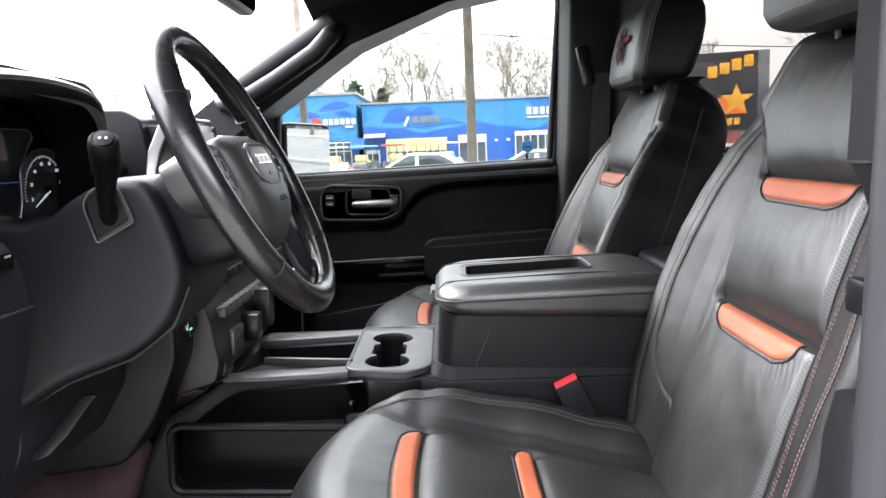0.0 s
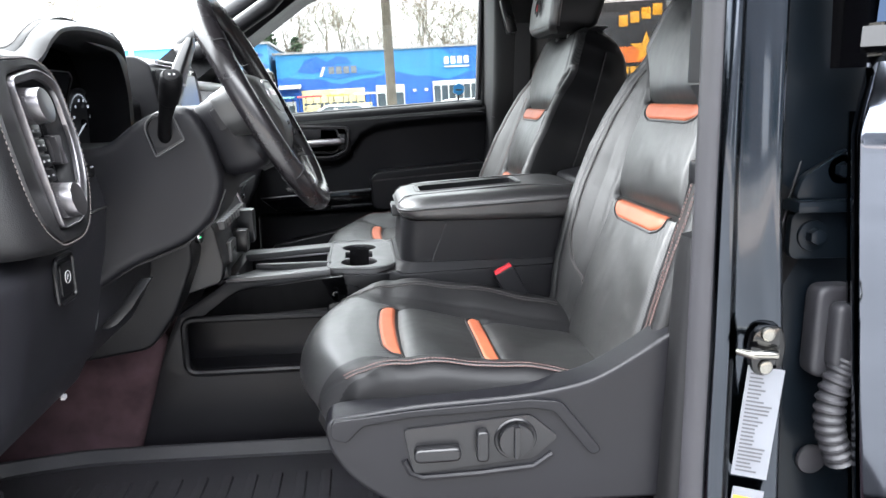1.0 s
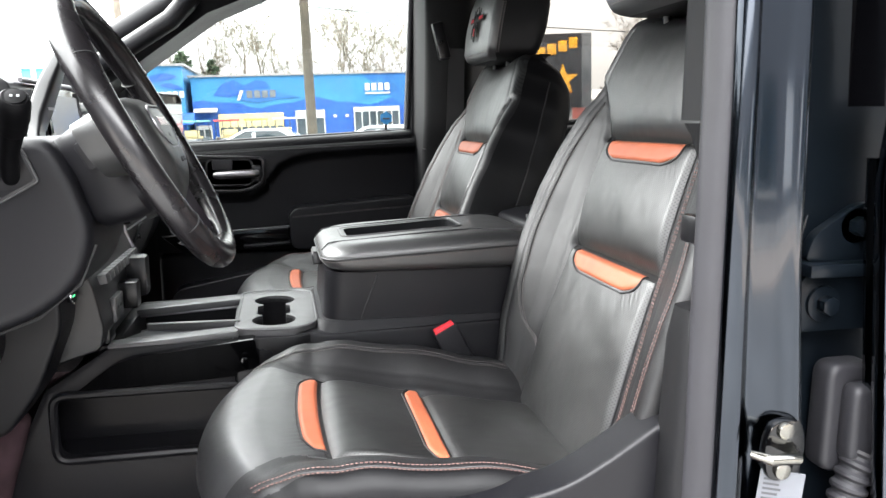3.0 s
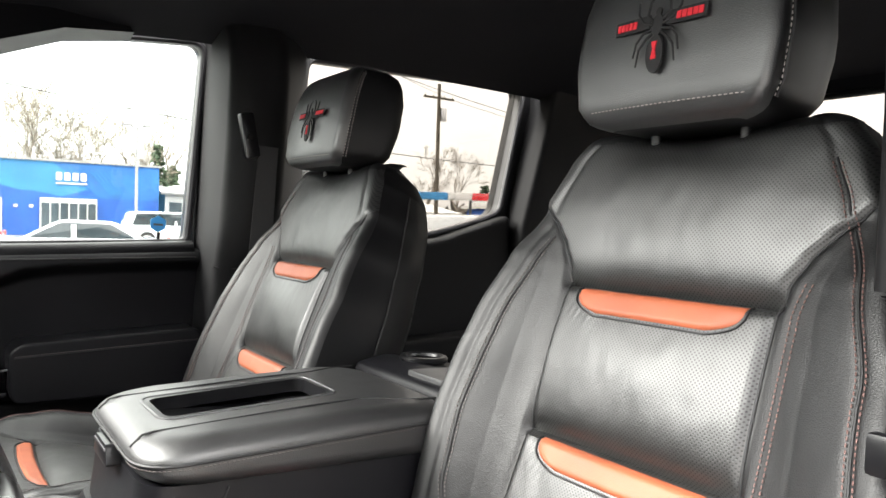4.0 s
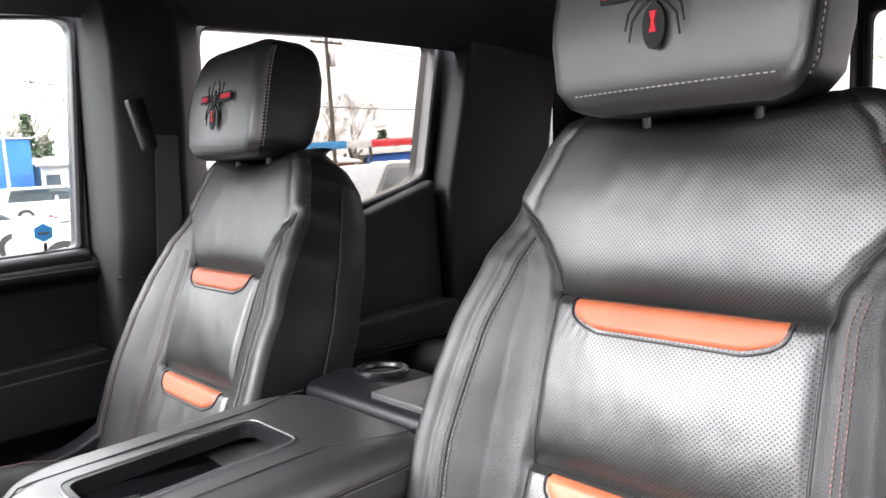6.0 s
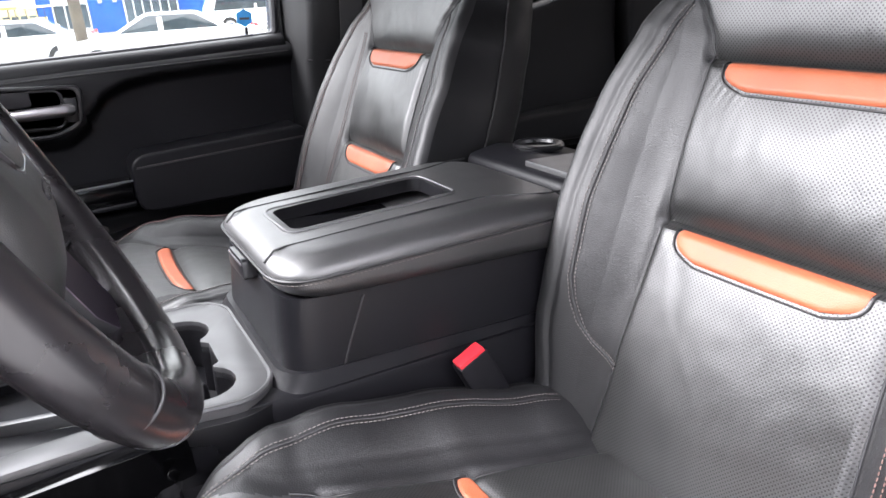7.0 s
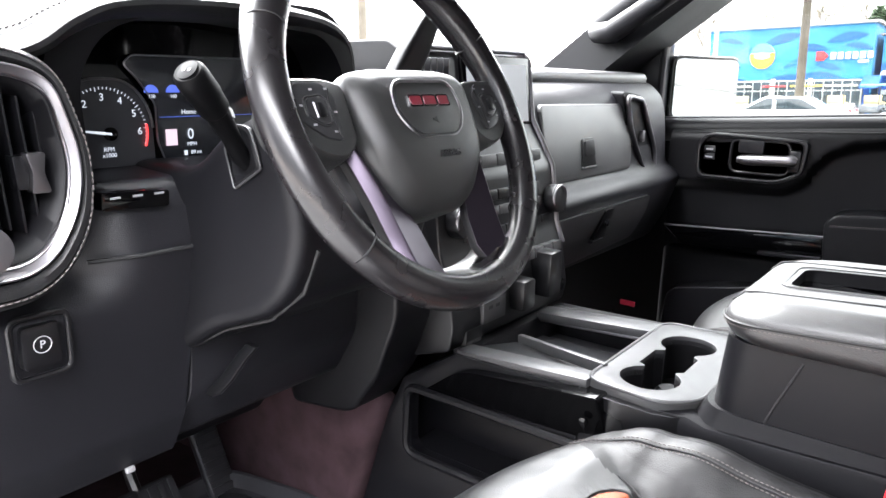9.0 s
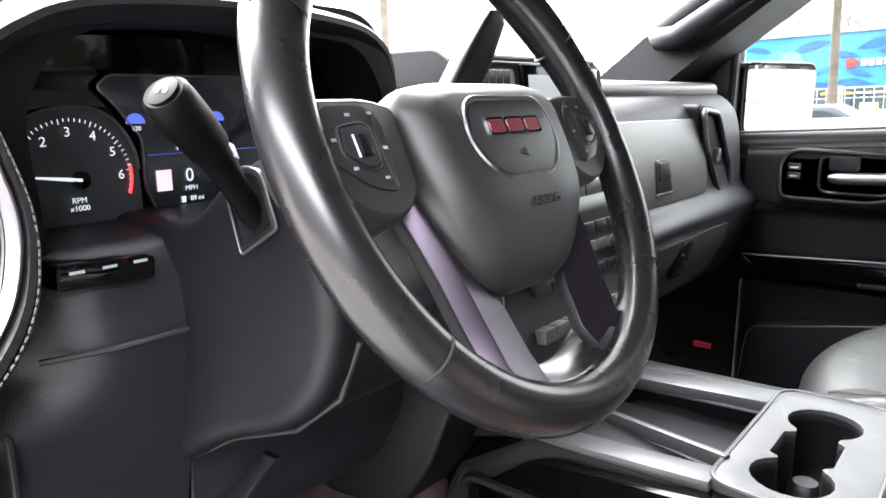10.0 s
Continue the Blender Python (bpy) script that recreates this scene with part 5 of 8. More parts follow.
part("latch", prism(rounded([(1.287, 1.322), (1.363, 1.322), (1.355, 1.345), (1.295, 1.345)], 0.005), "x", -0.016, 0.0, 0.003), PLASTIC_S, lid)
part("latch_line", box(-0.0175, -0.016, 1.295, 1.355, 1.338, 1.3405), SATIN, lid)
# rear end of the console with the second row's cup holders
part("rear_cap", prism(rounded([(0.385, 1.33), (0.385, 1.39), (0.44, 1.402), (0.56, 1.385), (0.58, 1.30), (0.45, 1.28)], 0.012, 4), "y", 1.185, 1.465, 0.012, 3), PLASTIC, console)
part("rear_cup", tube([Vector((0.475 + 0.034 * math.cos(a), 1.40 + 0.034 * math.sin(a), 1.403)) for a in [i * math.pi / 12 for i in range(24)]], 0.006, 8, True), PLASTIC_S, console)
part("rear_bezel", box(0.40, 0.55, 1.20, 1.33, 1.392, 1.402, 0.003), TRIM, console)

# ---- dashboard ----
dash = thing("dashboard", "black stitched dashboard with glove boxes, vents and screen", "dashboard")
top_prof = [(-1.18, 1.44), (-1.18, 1.505), (-1.02, 1.575), (-0.78, 1.612), (-0.62, 1.620), (-0.545, 1.612), (-0.50, 1.592), (-0.47, 1.562), (-0.47, 1.40), (-0.70, 1.40)]
part("top_pad", prism(top_prof, "y", 1.08, 2.15, 0.010, 3), SOFT, dash)
part("top_pad", prism([(-1.18, 1.44), (-1.18, 1.505), (-1.02, 1.575), (-0.78, 1.615), (-0.62, 1.618), (-0.56, 1.60), (-0.56, 1.44)], "y", 0.50, 1.09, 0.010, 3), SOFT, dash)
face = rounded([(-0.54, 1.605), (-0.485, 1.592), (-0.452, 1.562), (-0.440, 1.520), (-0.428, 1.405), (-0.398, 1.388), (-0.388, 1.372), (-0.396, 1.350), (-0.415, 1.290), (-0.455, 1.215), (-0.52, 1.185), (-0.80, 1.16), (-0.80, 1.60)], 0.018, 4)
part("passenger_face", prism(face, "y", 1.485, 2.148, 0.010, 3), DASH, dash)
part("lower_shelf", prism([(-1.15, 1.20), (-0.60, 1.20), (-0.75, 1.02), (-1.15, 0.95)], "y", 0.50, 2.15, 0.01), PLASTIC, dash)
part("leather_band", tube([(-0.500, 1.50 + 0.02 * i, 1.600) for i in range(32)], 0.016, 10), LEATHER, dash)
# upper and lower glove box
def tilt_panel(pts, x_at, d, name, mat, par, r=0.004, lab=""):
    """A panel that follows the face: pts are (y, z)."""
    bm = B()
    lo = [bm.verts.new((x_at(z) - 0.004, y, z)) for y, z in pts]
    hi = [bm.verts.new((x_at(z) + d, y, z)) for y, z in pts]
    n = len(pts)
    for i in range(n):
        bm.faces.new((lo[i], lo[(i + 1) % n], hi[(i + 1) % n], hi[i]))
    bm.faces.new(hi)
    bm.faces.new(lo[::-1])
    bmesh.ops.recalc_face_normals(bm, faces=bm.faces)
    bevel_all(bm, r, 2)
    return part(name, bm, mat, par, lab)
fx = lambda z: curve_at([(1.405, -0.428), (1.52, -0.440), (1.562, -0.452)], z)
lx = lambda z: curve_at([(1.215, -0.455), (1.29, -0.415), (1.35, -0.396)], z)
g = tilt_panel(rounded([(1.545, 1.408), (1.915, 1.408), (1.925, 1.46), (1.905, 1.548), (1.535, 1.552)], 0.016, 5), fx, 0.007, "glove_box_lid", LEATHER, dash)
tilt_panel(rounded([(1.680, 1.430), (1.742, 1.430), (1.734, 1.486), (1.688, 1.486)], 0.006), fx, 0.0095, "latch_bezel", PLASTIC_S, g, 0.001)
tilt_panel(rounded([(1.688, 1.452), (1.734, 1.452), (1.730, 1.482), (1.692, 1.482)], 0.005), fx, 0.0125, "latch", PLASTIC, g, 0.002)
tilt_panel(rounded([(1.680, 1.425), (1.742, 1.425), (1.742, 1.431), (1.680, 1.431)], 0.002), fx, 0.0105, "latch_line", TRIM, g, 0.001)
g2 = tilt_panel(rounded([(1.56, 1.222), (1.98, 1.24), (1.99, 1.30), (1.97, 1.348), (1.53, 1.348)], 0.016, 5), lx, 0.006, "glove_box_lid", LEATHER, dash)
tilt_panel(rounded([(1.728, 1.278), (1.782, 1.278), (1.776, 1.343), (1.734, 1.343)], 0.006), lx, 0.0095, "latch_bezel", PLASTIC_S, g2, 0.001)
part("lock", disc((lx(1.315) + 0.0085, 1.755, 1.315), (0.9, 0, 0.2), 0.009, 0.005, 20, 0.001), CHROME, g2)
tilt_panel(rounded([(1.728, 1.270), (1.782, 1.270), (1.782, 1.2755), (1.728, 1.2755)], 0.002), lx, 0.0105, "latch_line", TRIM, g2, 0.001)
# end vent
def vent(outline, x, n, name, parent, tilt=0.0, knob=None):
    rim = part(name, prism(outline, "x", x - 0.03, x + 0.004, 0.003, 2, [[(a * 0.86 + outline_c(outline)[0] * 0.14, b * 0.93 + outline_c(outline)[1] * 0.07) for a, b in outline]]), PLASTIC_S, parent)
    part("vent_ring", tube([Vector((x + 0.004, a, b)) for a, b in outline], 0.006, 10, True), SATIN, rim, "satin silver vent ring")
    ys = [a for a, b in outline]
    zs = [b for a, b in outline]
    for i in range(n):
        y = min(ys) + (max(ys) - min(ys)) * (i + 1) / (n + 1)
        part("slat", box(x - 0.035, x - 0.010, y - 0.0012, y + 0.0012, min(zs) + 0.02, max(zs) - 0.02, 0.0008), PLASTIC_S, rim)
    part("vent_back", prism(outline, "x", x - 0.045, x - 0.036), CORD, rim)
    return rim
def outline_c(o):
    return sum(a for a, b in o) / len(o), sum(b for a, b in o) / len(o)
ev = vent(rounded([(1.884, 1.564), (1.966, 1.556), (2.066, 1.440), (2.074, 1.388), (1.996, 1.404), (1.914, 1.496)], 0.018, 5), -0.432, 4, "vent", dash)
part("vent_slider", box(-0.444, -0.424, 1.978, 1.992, 1.462, 1.488, 0.003), SATIN, ev)
part("vent_pod", prism(rounded([(1.868, 1.576), (1.974, 1.566), (2.080, 1.444), (2.088, 1.376), (1.992, 1.392), (1.900, 1.494)], 0.02, 5), "x", -0.48, -0.433, 0.006, 3), SOFT, dash)

# centre stack
stack = thing("centre_stack", "black centre stack with touch screen, knobs and key rows", "control panel")
SY0, SY1 = 1.165, 1.495
sprof = rounded([(-0.60, 1.643), (-0.470, 1.645), (-0.447, 1.630), (-0.432, 1.53), (-0.385, 1.455), (-0.372, 1.36), (-0.358, 1.325), (-0.345, 1.255), (-0.352, 1.222), (-0.42, 1.200), (-0.60, 1.195)], 0.010, 4)
part("housing", prism(sprof, "y", SY0, SY1, 0.012, 3), PLASTIC_S, stack)
part("bezel_edge", tube([Vector((x + 0.003, SY1 - 0.004, z)) for x, z in [(-0.46, 1.639), (-0.446, 1.625), (-0.432, 1.53), (-0.388, 1.455), (-0.374, 1.36), (-0.360, 1.325)]], 0.005, 8), SATIN, stack)
part("bezel_edge", tube([Vector((-0.449, y, 1.637)) for y in (1.22, 1.30, 1.40, 1.485)], 0.004, 8), SATIN, stack)
scr = part("screen", xform(box(-0.003, 0.003, -0.098, 0.098, -0.058, 0.058, 0.002), Matrix.Translation((-0.436, 1.390, 1.572)) @ pose(0, 0, 0, 0, -7, 0)), PIANO, stack, "dark glossy touch screen")
part("screen_image", xform(box(0.003, 0.0036, -0.086, 0.086, -0.046, 0.046), Matrix.Translation((-0.436, 1.390, 1.572)) @ pose(0, 0, 0, 0, -7, 0)), material("grey_lit_screen", (0.22, 0.23, 0.25), 0.15), scr)
for i in range(5):
    part("vent_slat", box(-0.452, -0.425, 1.188 + 0.014 * i, 1.191 + 0.014 * i, 1.54, 1.622, 0.001), PLASTIC_S, stack)
sx = lambda z: curve_at([(1.222, -0.350), (1.255, -0.345), (1.325, -0.358), (1.36, -0.372), (1.455, -0.385), (1.53, -0.432)], z)
def keyrow(z, h, n, y0, y1, mat, d=0.005, gap=0.003, name="key"):
    w = (y1 - y0) / n
    for i in range(n):
        part(name, xform(box(-0.006, d, w * i + gap / 2, w * (i + 1) - gap / 2, -h / 2, h / 2, 0.0015), Matrix.Translation((sx(z), y0, z)) @ pose(0, 0, 0, 0, -8, 0)), mat, stack)
keyrow(1.475, 0.018, 5, 1.24, 1.46, TRIM)
keyrow(1.425, 0.016, 6, 1.25, 1.44, PLASTIC_S)
keyrow(1.402, 0.014, 6, 1.25, 1.44, TRIM)
keyrow(1.372, 0.012, 7, 1.22, 1.47, PLASTIC_S)
keyrow(1.325, 0.016, 9, 1.205, 1.470, TRIM, 0.012, 0.004, "toggle")
for y in (1.205, 1.475):
    k = part("temperature_knob", disc((sx(1.40), y, 1.40), (0.97, 0, 0.15), 0.024, 0.020, 36, 0.003), PLASTIC_S, stack)
    part("knob_ring", tube([Vector((sx(1.40) + 0.019, y + 0.021 * math.cos(a), 1.403 + 0.021 * math.sin(a))) for a in [i * math.pi / 16 for i in range(32)]], 0.0025, 6, True), SATIN, k)
usb = part("port_panel", xform(box(-0.004, 0.006, -0.030, 0.030, -0.021, 0.021, 0.003), Matrix.Translation((sx(1.268), 1.262, 1.268))), TRIM, stack)
for y in (1.250, 1.268):
    part("port", box(sx(1.268) + 0.0055, sx(1.268) + 0.0065, y - 0.005, y + 0.005, 1.268, 1.273), CORD, usb)
part("socket_cap", box(-0.36, -0.322, 1.312, 1.348, 1.250, 1.298, 0.006), PLASTIC_S, stack)
part("brake_controller", box(-0.37, -0.318, 1.385, 1.425, 1.255, 1.330, 0.008), PLASTIC_S, stack)
hk = part("key_block", box(-0.362, -0.345, 1.196, 1.236, 1.222, 1.246, 0.003), PLASTIC_S, stack)
for i in range(2):
    part("key_edge", box(-0.3455, -0.344, 1.199 + 0.018 * i, 1.215 + 0.018 * i, 1.226, 1.229), TRIM, hk)

# driver's side of the dashboard
hood_o = rounded([(0.716, 1.440), (1.098, 1.440), (1.096, 1.60), (1.062, 1.672), (0.82, 1.678), (0.730, 1.650), (0.706, 1.60)], [0.01, 0.01, 0.05, 0.06, 0.06, 0.05, 0.04], 6)
hood_i = rounded([(0.744, 1.486), (1.076, 1.486), (1.078, 1.59), (1.045, 1.642), (0.835, 1.655), (0.766, 1.632), (0.738, 1.59)], [0.02, 0.02, 0.05, 0.05, 0.05, 0.04, 0.04], 6)
part("cluster_hood", prism(hood_o, "x", -0.62, -0.462, 0.010, 3, [hood_i]), SOFT, dash)
def glide(pts, n):
    """A smooth line through the points, n steps to each span."""
    pts = [Vector(p) for p in pts]
    q = [2 * pts[0] - pts[1]] + pts + [2 * pts[-1] - pts[-2]]
    out = []
    for i in range(1, len(q) - 2):
        for j in range(n):
            t = j / n
            out.append(0.5 * (2 * q[i] + (q[i + 1] - q[i - 1]) * t + (2 * q[i - 1] - 5 * q[i] + 4 * q[i + 1] - q[i + 2]) * t * t + (3 * q[i] - q[i - 1] - 3 * q[i + 1] + q[i + 2]) * t ** 3))
    return out + [pts[-1]]
# the padded brow: a leather lip over the instruments that runs out behind the pod
lip = glide([(-0.470, 0.480, 1.600), (-0.462, 0.570, 1.599), (-0.448, 0.634, 1.602), (-0.441, 0.690, 1.614), (-0.440, 0.729, 1.639), (-0.440, 0.765, 1.655), (-0.440, 0.822, 1.663), (-0.442, 0.900, 1.666), (-0.448, 0.980, 1.664), (-0.456, 1.045, 1.657), (-0.463, 1.083, 1.638), (-0.468, 1.098, 1.605), (-0.470, 1.101, 1.560)], 6)
BROW = [(-0.055, -0.019), (-0.020, -0.016), (-0.004, -0.011), (0.002, -0.005), (0.002, 0.0), (-0.003, 0.004), (-0.012, 0.0068), (-0.0185, 0.0078), (-0.0200, 0.0066), (-0.0215, 0.0082), (-0.040, 0.011), (-0.075, 0.012), (-0.130, 0.008), (-0.200, -0.004), (-0.330, -0.040)]
def brow(p, dx, up):
    out = Vector((0, p.y - 0.90, (p.z - 1.43) * 1.5)).normalized()
    rise = 0.026 * smooth_step(0.76, 0.64, p.y) * smooth_step(0.0, -0.06, dx)
    return p + out * up + Vector((dx, 0, rise))
part("hood_brow", loft([[brow(p, dx, up) for p in lip] for dx, up in BROW], closed=False, caps=False), HIDE, dash)
part("stitching", stitches([brow(p, -0.0275, 0.0098) for p in lip if p.z > 1.59 and p.y > 0.60], 0.0056, 0.0040), THREAD_D, dash)
part("cluster_shell", prism(hood_o, "x", -0.66, -0.60), PLASTIC_S, dash)

cl = thing("instrument_cluster", "lit instrument cluster with rev counter and driver display", "instrument cluster")
part("cluster_face", prism(hood_i, "x", -0.545, -0.535), PIANO, cl)
CX = -0.528
def ring_seg(cy, cz, r, a0, a1, w, name, mat, x=CX, n=36):
    pts = [(cy - r * math.cos(radians(a)), cz + r * math.sin(radians(a))) for a in [a0 + (a1 - a0) * i / n for i in range(n + 1)]]
    return part(name, tube([Vector((x, y, z)) for y, z in pts], w, 6), mat, cl)
DIAL_Z, DIAL_R = 1.532, 0.047
DIAL = material("dark_dial", (0.022, 0.023, 0.026), 0.35)
for gy in (0.795, 1.045):
    rim_o = rounded([(gy - 0.055, 1.492), (gy + 0.055, 1.492), (gy + 0.053, 1.555), (gy + 0.028, 1.587), (gy - 0.024, 1.587), (gy - 0.053, 1.560)], [0.008, 0.008, 0.05, 0.02, 0.02, 0.05], 6)
    part("dial_face", prism(rim_o, "x", CX - 0.006, CX - 0.003), DIAL, cl)
    part("dial_ring", tube([Vector((CX - 0.002, y, z)) for y, z in rim_o if z > 1.53], 0.0013, 6), TRIM, cl)
    for i in range(41):
        a = radians(-14 + 210 * i / 40)
        d = Vector((0, -math.cos(a), math.sin(a)))
        L = 0.0042 if i % 6 == 0 else 0.0026
        c = Vector((CX - 0.002, gy, DIAL_Z))
        part("tick", tube([c + d * DIAL_R, c + d * (DIAL_R - L)], 0.0004, 4), LCD_WHITE, cl)
    a = radians(8 if gy < 0.9 else -28)
    c = Vector((CX + 0.002, gy + 0.004, DIAL_Z - 0.001))
    part("needle", tube([c, c + Vector((0, -0.040 * math.cos(a), 0.040 * math.sin(a)))], [0.0018, 0.0007], 6), LCD_WHITE, cl)
    part("needle_cap", disc((CX - 0.002, gy + 0.004, DIAL_Z - 0.001), (1, 0, 0), 0.007, 0.005, 24, 0.001), PIANO, cl)
def mark(body, size, y, z, mat=LCD_WHITE, x=CX + 0.001):
    return words("numeral", body, size, facing((x, y, z), (1, 0, 0)), mat, cl, 0.0002)
for i, n in enumerate("0123456"):
    a = radians(-8 + 31.2 * i)
    mark(n, 0.0105, 0.795 - 0.0365 * math.cos(a), DIAL_Z + 0.0365 * math.sin(a))
for i in range(0, 8, 1):
    a = radians(-15 + 210 * i / 7)
    mark(str(i * 20), 0.0068, 1.045 - 0.037 * math.cos(a), DIAL_Z + 0.037 * math.sin(a))
mark("RPM\nx1000", 0.0062, 0.796, 1.512)
ring_seg(0.795, DIAL_Z, 0.0455, 170, 200, 0.0013, "red_zone", LCD_RED, n=10)
disp = rounded([(0.818, 1.603), (0.828, 1.612), (1.012, 1.612), (1.022, 1.603), (1.007, 1.587), (0.988, 1.561), (0.988, 1.521), (0.977, 1.491), (0.863, 1.491), (0.852, 1.521), (0.852, 1.561), (0.833, 1.587)], 0.005, 4)
part("display", prism(disp, "x", CX - 0.004, CX - 0.001), material("dark_display", (0.012, 0.013, 0.016), 0.12, coat=0.6), cl)
part("display_frame", tube([Vector((CX, y, z)) for y, z in disp], 0.0010, 6, True), SATIN, cl)
mark("Home", 0.0075, 0.892, 1.5515)
mark("0", 0.0165, 0.893, 1.5265)
mark("MPH", 0.0062, 0.894, 1.5155)
mark("89 mi", 0.0060, 0.899, 1.5060)
mark("250", 0.0066, 0.928, 1.541)
part("rule", box(CX, CX + 0.0005, 0.856, 0.984, 1.5463, 1.5468), LCD_BLUE, cl)
part("pink_square", box(CX, CX + 0.0006, 0.862, 0.876, 1.515, 1.533), LCD_PINK, cl)
for y, t in ((0.848, "120"), (0.874, "160"), (0.899, "210"), (0.924, "260")):
    arc = [(y + 0.0085 * math.cos(radians(a)), 1.573 + 0.0085 * math.sin(radians(a))) for a in range(0, 181, 20)]
    part("mini_gauge", prism(arc, "x", CX, CX + 0.0005), LCD_BLUE, cl)
    mark(t, 0.0055, y, 1.569)
part("small_mark", box(CX, CX + 0.0005, 0.884, 0.888, 1.503, 1.5085), LCD_WHITE, cl)

# left vent pod with light controls: padded surround, satin ring, sloping throat
pod = thing("light_and_vent_pod", "stitched leather pod with satin ring, light knobs and air vent", "control panel")
POD_C = (0.652, 1.515)
pad_o = rounded([(0.500, 1.620), (0.655, 1.624), (0.708, 1.606), (0.730, 1.520), (0.716, 1.450), (0.672, 1.404), (0.610, 1.400), (0.540, 1.406), (0.512, 1.450), (0.502, 1.530)], [0.02, 0.05, 0.04, 0.05, 0.04, 0.03, 0.04, 0.03, 0.04, 0.05], 7)
ring_o = rounded([(0.588, 1.592), (0.660, 1.604), (0.700, 1.590), (0.714, 1.520), (0.702, 1.475), (0.678, 1.443), (0.655, 1.431), (0.603, 1.430), (0.597, 1.500)], [0.012, 0.03, 0.02, 0.05, 0.03, 0.02, 0.02, 0.010, 0.2], 7)
def polar(outline, n=128):
    """The outline's reach from the pod's centre at even angles."""
    out = []
    for i in range(n):
        a = 2 * math.pi * i / n
        dy, dz = math.cos(a), math.sin(a)
        best = 0.0
        for (y0, z0), (y1, z1) in zip(outline, outline[1:] + outline[:1]):
            ey, ez, qy, qz = y1 - y0, z1 - z0, y0 - POD_C[0], z0 - POD_C[1]
            den = dy * ez - dz * ey
            if abs(den) < 1e-12:
                continue
            r, f = (qy * ez - qz * ey) / den, (qy * dz - qz * dy) / den
            if r > 0 and -1e-6 <= f <= 1 + 1e-6:
                best = max(best, r)
        out.append((dy, dz, best))
    return out
pad_p, ring_p = polar(pad_o), polar(ring_o)
def pod_pad(k, x):
    return [Vector((x, POD_C[0] + a[0] * (a[2] + (b[2] - a[2]) * k), POD_C[1] + a[1] * (a[2] + (b[2] - a[2]) * k))) for a, b in zip(pad_p, ring_p)]
def pod_in(d, x):
    return [Vector((x, POD_C[0] + a[0] * (a[2] - d), POD_C[1] + a[1] * (a[2] - d))) for a in ring_p]
surround = [(0.0, -0.56), (0.0, -0.466), (0.03, -0.448), (0.10, -0.432), (0.22, -0.4210), (0.36, -0.4165), (0.455, -0.4160), (0.47, -0.4182), (0.49, -0.4182), (0.51, -0.4150), (0.75, -0.4145), (0.92, -0.4175), (1.0, -0.424)]
part("leather_pad", loft([pod_pad(k, x) for k, x in surround], caps=False), HIDE, pod)
part("stitching", stitches([p for p in pod_pad(0.42, -0.4150)] + [pod_pad(0.42, -0.4150)[0]], 0.0058, 0.0042, 0.0009), THREAD_D, pod)
part("ring", loft([pod_in(d, x) for d, x in ((0.0, -0.428), (0.0, -0.4140), (0.0008, -0.4125), (0.0020, -0.4122), (0.0028, -0.4134), (0.0086, -0.4162), (0.0096, -0.4158), (0.0106, -0.4170), (0.0106, -0.430))], caps=False), SATIN, pod, "satin silver ring")
part("throat", loft([pod_in(d, x) for d, x in ((0.0100, -0.421), (0.0125, -0.422), (0.0215, -0.437), (0.0235, -0.476))], caps=False), SOFT, pod)
part("pod_back", prism([(p.y, p.z) for p in pod_in(0.020, 0)], "x", -0.485, -0.475), CORD, pod)
part("control_plate", prism(rounded([(0.596, 1.584), (0.634, 1.590), (0.648, 1.520), (0.644, 1.440), (0.610, 1.437)], 0.006, 4), "x", -0.47, -0.428, 0.003), PLASTIC_S, pod)
for y, z, nm in ((0.612, 1.562, "light_knob"), (0.622, 1.460, "drive_mode_knob")):
    k = part(nm, disc((-0.417, y, z), (1, 0, 0.05), 0.0185, 0.021, 40, 0.002), SATIN, pod, "knurled satin silver knob")
    for i in range(44):
        a = i * math.pi / 22
        part("knurl", tube([(-0.425, y + 0.0187 * math.cos(a), z + 0.0187 * math.sin(a)), (-0.4085, y + 0.0187 * math.cos(a), z + 0.0187 * math.sin(a))], 0.0008, 4), SATIN, k)
    part("knob_face", disc((-0.4060, y, z + 0.0006), (1, 0, 0.05), 0.0148, 0.0014, 36, 0.0005), KNOB_FACE, k)
    for py, pz in ((0.004, 0.008), (-0.003, 0.003), (0.005, 0.0), (-0.002, -0.005)):
        part("knob_mark", box(-0.4053, -0.4049, y + py - 0.0016, y + py + 0.0016, z + pz - 0.0011, z + pz + 0.0011), WHITE_MARK, k)
for y, z in ((0.621, 1.536), (0.623, 1.520), (0.625, 1.503), (0.625, 1.487)):
    b_ = part("key", box(-0.432, -0.4195, y - 0.0135, y + 0.0135, z - 0.0070, z + 0.0070, 0.0022), PLASTIC_S, pod)
    for dy in (-0.006, 0.006):
        part("key_mark", box(-0.4194, -0.4190, y + dy - 0.0022, y + dy + 0.0022, z - 0.0012, z + 0.0012), GREY_MARK, b_)
for i in range(4):
    y = 0.655 + 0.0115 * i
    part("slat", box(-0.466, -0.436, y - 0.0012, y + 0.0012, 1.462 + 0.004 * abs(i - 1), 1.586 - 0.006 * i, 0.001), PLASTIC_S, pod)
slider = xform(prism(rounded([(-0.008, 0.0165), (0.008, 0.0165), (0.0045, 0.0), (0.008, -0.0165), (-0.008, -0.0165), (-0.0045, 0.0)], 0.003), "x", -0.006, 0.006, 0.003, 2), Matrix.Translation((-0.428, 0.679, 1.512)))
vs_ = part("vent_slider", slider, SATIN, pod)
